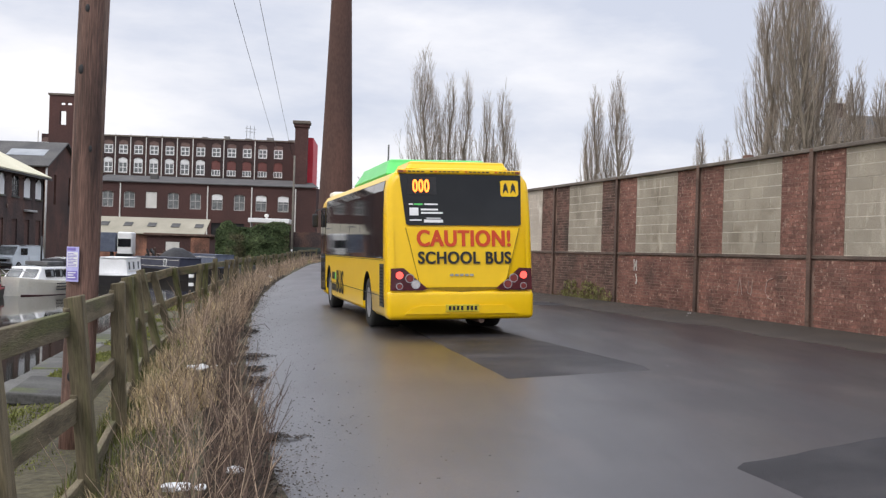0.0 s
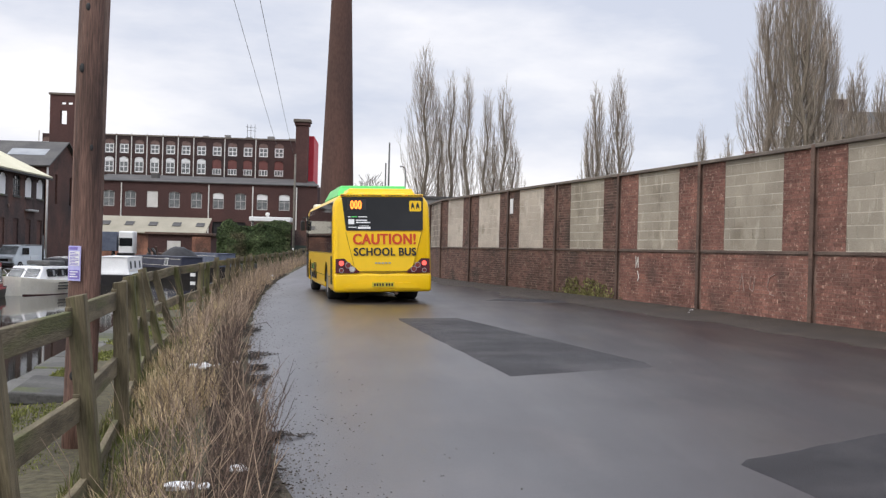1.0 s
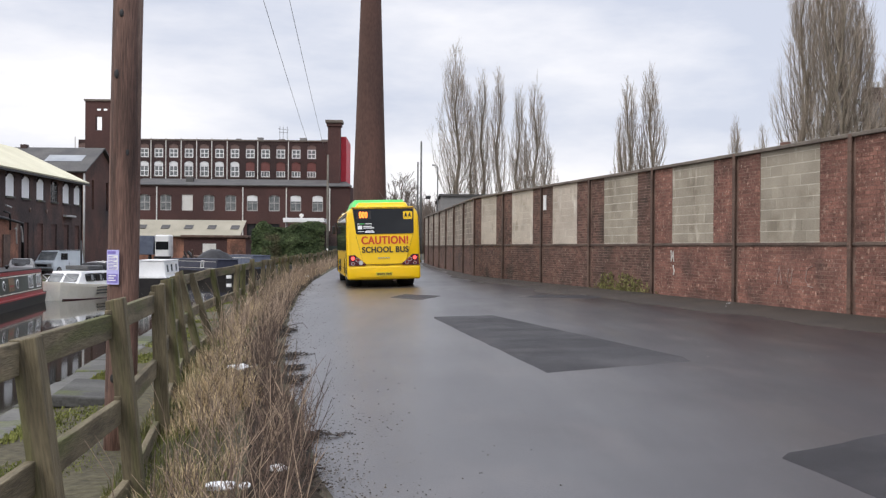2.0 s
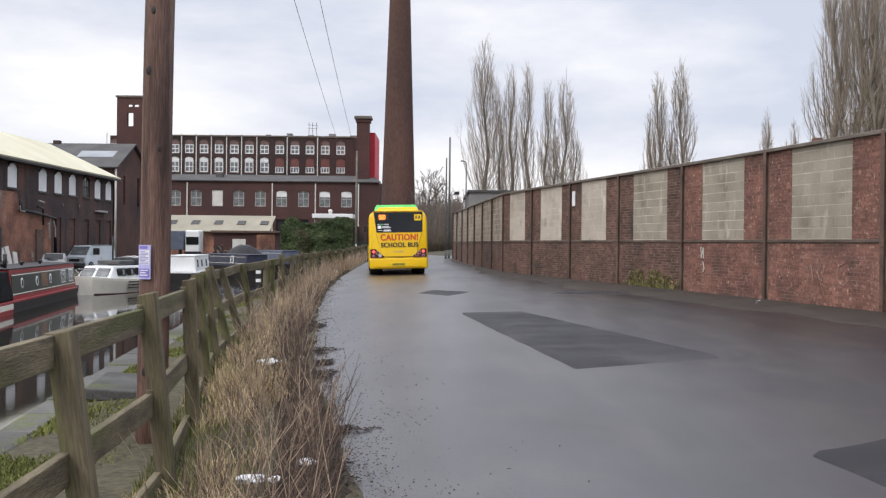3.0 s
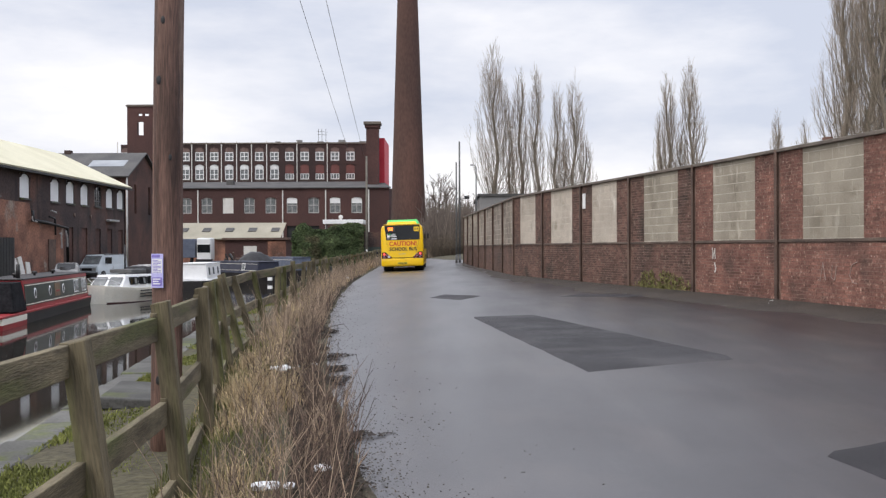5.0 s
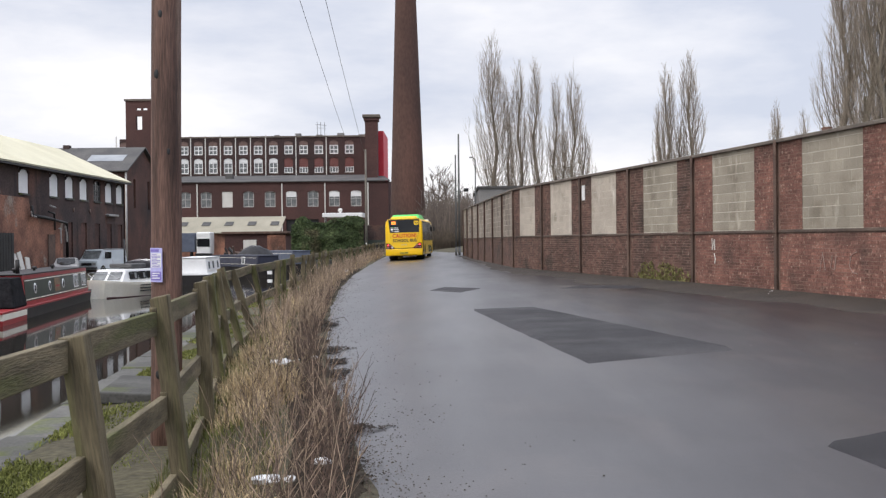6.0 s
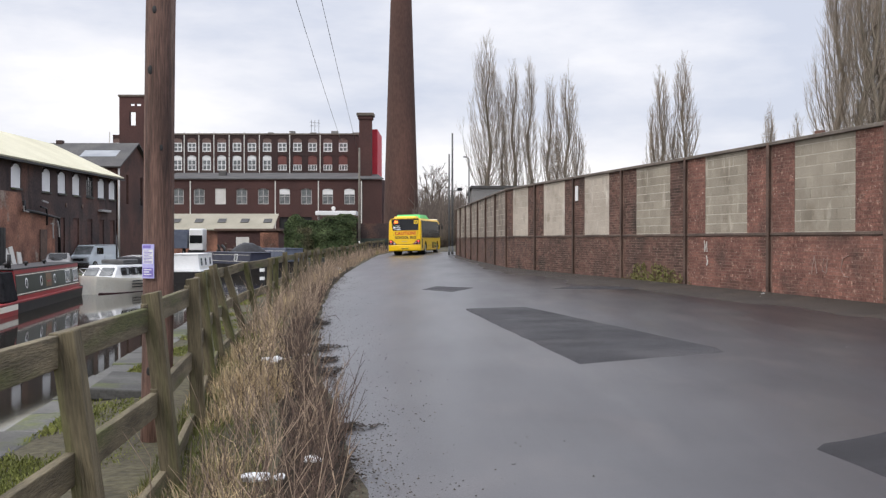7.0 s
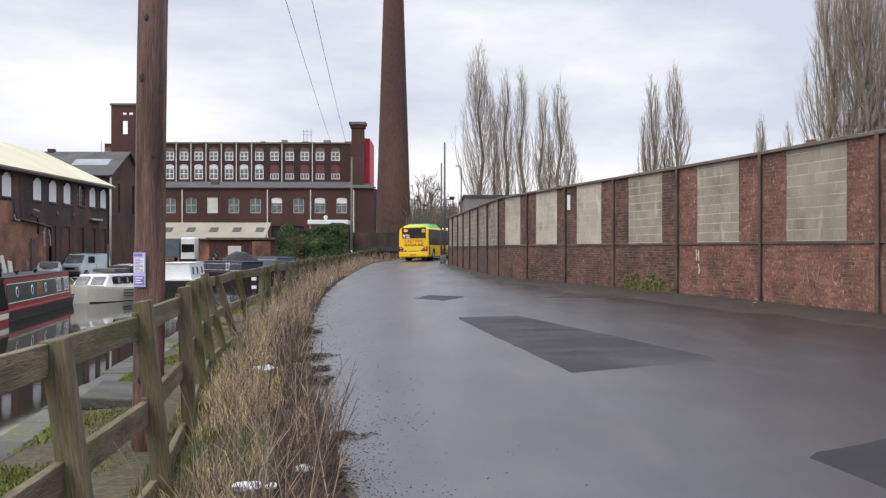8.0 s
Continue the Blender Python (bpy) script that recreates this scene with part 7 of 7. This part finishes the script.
tagged(part("soil_edge", bm, mat("dark_wet_soil", (0.022, 0.017, 0.013), (0.052, 0.041, 0.030), 0.95, 5, 35, 1.0, grain=0.6, spec=0.08)), "dark wet soil spilling over the lane's edge", "soil", kind="structure")

rng = random.Random(91)
for x0, x1, y, dp in ((-1.75, -1.42, 13.65, 0.45), (-1.38, -1.18, 11.1, 0.4), (-0.92, -0.62, 7.9, 0.16), (-0.92, -0.76, 7.15, 0.13), (-0.84, -0.58, 6.3, 0.18), (-1.5, -1.3, 12.3, 0.3), (-0.78, -0.52, 5.5, 0.14), (-2.2, -1.95, 17.6, 0.7), (-0.82, -0.64, 6.75, 0.08)):
    bm = bmesh.new()
    for k in range(620):
        a, f = rng.uniform(0, 6.283), rng.random() ** 0.7
        f *= max(0.15, 0.75 + 1.1 * noise.noise((math.cos(a) * 1.8, math.sin(a) * 1.8, y * 3)))
        x, yy = (x0 + x1) / 2 + 0.06 + (x1 - x0) * 0.8 * f * math.cos(a), y + 1.3 * dp * f * math.sin(a)
        q = rng.uniform(0.006, 0.018) * (1 + y / 25)
        c = Vector((x, yy, road_z(x, yy) + 0.004 + 0.02 * (1 - f) * rng.random()))
        t1 = rng.uniform(0, 6.283)
        d1, d2 = Vector((math.cos(t1), math.sin(t1), rng.uniform(-0.3, 0.5))) * q, Vector((-math.sin(t1), math.cos(t1), rng.uniform(-0.3, 0.5))) * q * 0.5
        bm.faces.new([bm.verts.new(c + v) for v in (-d1, -d2, d1, d2)])
    tagged(part("leaf_mulch", bm, MULCH), "dark wet leaf mulch washed onto the lane's edge", "leaves", kind="stuff")


def scrap_litter(x, y, z, s, rz, label):
    """A crumpled bag: a squashed lump with folds."""
    bm = bmesh.new()
    bmesh.ops.create_icosphere(bm, subdivisions=3, radius=0.5)
    for v in bm.verts:
        c = v.co.copy()
        f = 1 + 0.45 * noise.noise(c * 2.6 + Vector((x * 9, y * 7, 2))) + 0.22 * abs(noise.noise(c * 6.5 + Vector((y * 5, x, 4))))
        v.co = Vector((c.x * f * s, c.y * f * s * 0.62, max(-0.02, c.z * f * s * 0.42)))
    tagged(part("litter", bm, LITTER, m=pose(x, y, z, 0, 0, rz)), label, "litter", group="litter on the verge")


for x, y, z, s, rz in LITTER_AT:
    scrap_litter(x, y, z, s, rz, "crumpled white wrapper on wet ground")

# moss and weeds at the wall's foot
r = np.random.RandomState(61)
n = 24000
seg = r.uniform(0, 1, n)
y = 14 + 38 * seg ** 1.2
hot = np.exp(-((y - 29.0) / 1.9) ** 4) * np.clip(0.85 + 0.7 * np.array([noise.noise((b * 2.3, 3, 3)) for b in y]), 0.35, 1)
keep = r.uniform(0, 1, n) < 0.22 + 0.78 * hot
y, hot = y[keep], hot[keep]
x = np.interp(y, [q[0] for q in WALL_X], [q[1] for q in WALL_X]) - np.abs(r.normal(0, 0.10, len(y))) - 0.01 + 0 * y
z = np.where(r.uniform(0, 1, len(y)) < 0.88 * hot, 0.18 + 0.62 * hot * r.uniform(0, 1, len(y)) ** 1.7, 0.18)
x = np.where(z > 0.21, np.interp(y, [q[0] for q in WALL_X], [q[1] for q in WALL_X]) - 0.012 - 0.04 * r.uniform(0, 1, len(y)), x)
blades("wall_weeds", x, y, z, 0.025 + 0.05 * r.uniform(0, 1, len(y)) + 0.02 * hot, 0.012 + 0.0 * y, MOSS, "green weeds and moss at the foot of the wall", 62, 1.5)

# a small white notice and chalk scrawl on the wall
m, ln = bay_frame(POSTS[8], POSTS[9])
tagged(part("wall_notice", new_box(ln * 0.90, ln * 0.965, -0.03, -0.012, 2.72, 3.22, 0.004, m=m), WHITE), "small white notice fixed high on the wall", "notice")
m, ln = bay_frame(POSTS[5], POSTS[6])
scrawl = thing("chalk_scrawl", "pale chalk scrawl of loose strokes on the brick wall", "graffiti")
for u, z, pts in ((2.55, 0.72, [(0, 0), (0.10, 0.38), (0.20, 0.02)]), (2.1, 0.75, [(0, 0.3), (-0.05, 0.05), (0.08, 0.0), (0.14, 0.28)]), (1.45, 0.70, [(0.2, 0.42), (0.02, 0.36), (-0.05, 0.15), (0.06, 0.02), (0.2, 0.0)])):
    part("stroke", tube(bmesh.new(), [m @ Vector((u - a, -0.010, z + b)) for a, b in pts], 0.007, 5), CHALK, scrawl)
m, ln = bay_frame(POSTS[6], POSTS[7])
for u, z, pts in ((3.2, 1.12, [(0, 0.28), (0.02, 0.0), (0.08, 0.14), (0.13, 0.26), (0.15, 0.0)]), (3.08, 0.85, [(0, 0.18), (0.06, 0.03), (0.02, -0.06)])):
    part("stroke", tube(bmesh.new(), [m @ Vector((u - a, -0.010, z + b)) for a, b in pts], 0.016, 5), BOARD, scrawl)

# ---- bricks and blocks of the boundary wall ----
block_ob = limed_ob = brick_ob = None
made_bricks = made_blocks = 0
for i, m, ln, base, up, p0, p1, full in BAY_JOBS:
    a, b = POSTS[i], POSTS[i + 1]
    if a[1] < 6:
        continue
    turn = math.degrees(math.atan2(a[1] - b[1], a[0] - b[0]))
    lists = red_lists if b[1] < 28 else dark_lists
    hero = 18 < a[1] < 19
    # lower panel
    if hero:
        rows_n = 18
        hgt = (MID_Z - 0.08 + up - base) / rows_n
        for rr in range(rows_n):
            x = -0.1125 if rr % 2 else 0.0
            while x < ln:
                s0, s1 = max(0.08, x) + 0.005, min(ln - 0.08, x + 0.225) - 0.005
                x += 0.225
                if s1 - s0 < 0.04:
                    continue
                if made_bricks >= 296:
                    brick_run(red_lists, m, s0 - 0.005, s1 + 0.005, base + rr * hgt, base + (rr + 1) * hgt)
                    continue
                c = m @ Vector(((s0 + s1) / 2, random.uniform(-0.004, 0.004), base + (rr + 0.5) * hgt))
                q = Matrix.Translation(c) @ pose(0, 0, 0, 0, 0, turn) @ Matrix.Diagonal(((s1 - s0), 1, (hgt - 0.010), 1))
                if brick_ob is None:
                    brick_ob = part("brick", new_box(-0.5, 0.5, 0, 0.1, -0.5, 0.5), BRICK, wall, m=q)
                else:
                    again(brick_ob, q)
                made_bricks += 1
    else:
        brick_run(lists, m, 0.08, ln - 0.08, base, MID_Z - 0.08 + up)
    if not full:
        brick_run(lists, m, 0.08, p0 - 0.005, MID_Z + 0.015 + up, TOP_Z + up)
        brick_run(lists, m, p1 + 0.005, ln - 0.08, MID_Z + 0.015 + up, TOP_Z + up)
    # blocked opening
    lo, hi = MID_Z + up + 0.015, TOP_Z + up - (0.10 if not full else 0.02)
    rows_n = int(round((hi - lo) / 0.225))
    hgt = (hi - lo) / rows_n
    for rr in range(rows_n):
        x = p0 - (0.225 if rr % 2 else 0.0) - random.choice((0, 0, 0.06))
        while x < p1:
            s0, s1 = max(p0, x) + 0.006, min(p1, x + 0.45) - 0.006
            x += 0.45
            if s1 - s0 < 0.05:
                continue
            if made_blocks < 298 and not full and a[1] > 12:
                c = m @ Vector(((s0 + s1) / 2, 0.008 + random.uniform(-0.003, 0.003), lo + (rr + 0.5) * hgt))
                q = Matrix.Translation(c) @ pose(0, 0, 0, 0, 0, turn) @ Matrix.Diagonal(((s1 - s0), 1, (hgt - 0.018), 1))
                if b[1] > 32:
                    if limed_ob is None:
                        limed_ob = part("concrete_block", new_box(-0.5, 0.5, 0, 0.1, -0.5, 0.5), LIMED_BLOCK, wall, "limewashed concrete block", m=q)
                    else:
                        again(limed_ob, q)
                elif block_ob is None:
                    block_ob = part("concrete_block", new_box(-0.5, 0.5, 0, 0.1, -0.5, 0.5), BLOCK, wall, m=q)
                else:
                    again(block_ob, q)
                made_blocks += 1
            else:
                vs, fs = far_blocks if full else limed_blocks
                z0, z1 = lo + rr * hgt + 0.006, lo + (rr + 1) * hgt - 0.006
                k = len(vs)
                for px, py, pz in ((s0, 0.1, z0), (s1, 0.1, z0), (s1, 0.1, z1), (s0, 0.1, z1), (s0, 0.008, z0), (s1, 0.008, z0), (s1, 0.008, z1), (s0, 0.008, z1)):
                    vs.append(m @ Vector((px, py, pz)))
                fs += [(k + 4, k + 7, k + 6, k + 5), (k, k + 4, k + 5, k + 1), (k + 3, k + 2, k + 6, k + 7), (k, k + 3, k + 7, k + 4), (k + 1, k + 5, k + 6, k + 2)]
    if not full:
        part("lintel", new_box(p0, p1, 0.006, 0.1, hi + 0.004, TOP_Z + up - 0.002, m=m), LIMED_BLOCK if b[1] > 32 else BLOCK, wall, "concrete lintel")
tagged(soup("red_brickwork", *red_lists, BRICK, wall), kind="stuff")
tagged(soup("dark_brickwork", *dark_lists, BRICK_DARK, wall), kind="stuff")
tagged(soup("limed_blockwork", *limed_blocks, LIMED_BLOCK, wall), kind="stuff")
tagged(soup("far_blockwork", *far_blocks, GRIMY_BLOCK, wall), kind="stuff")

motions()
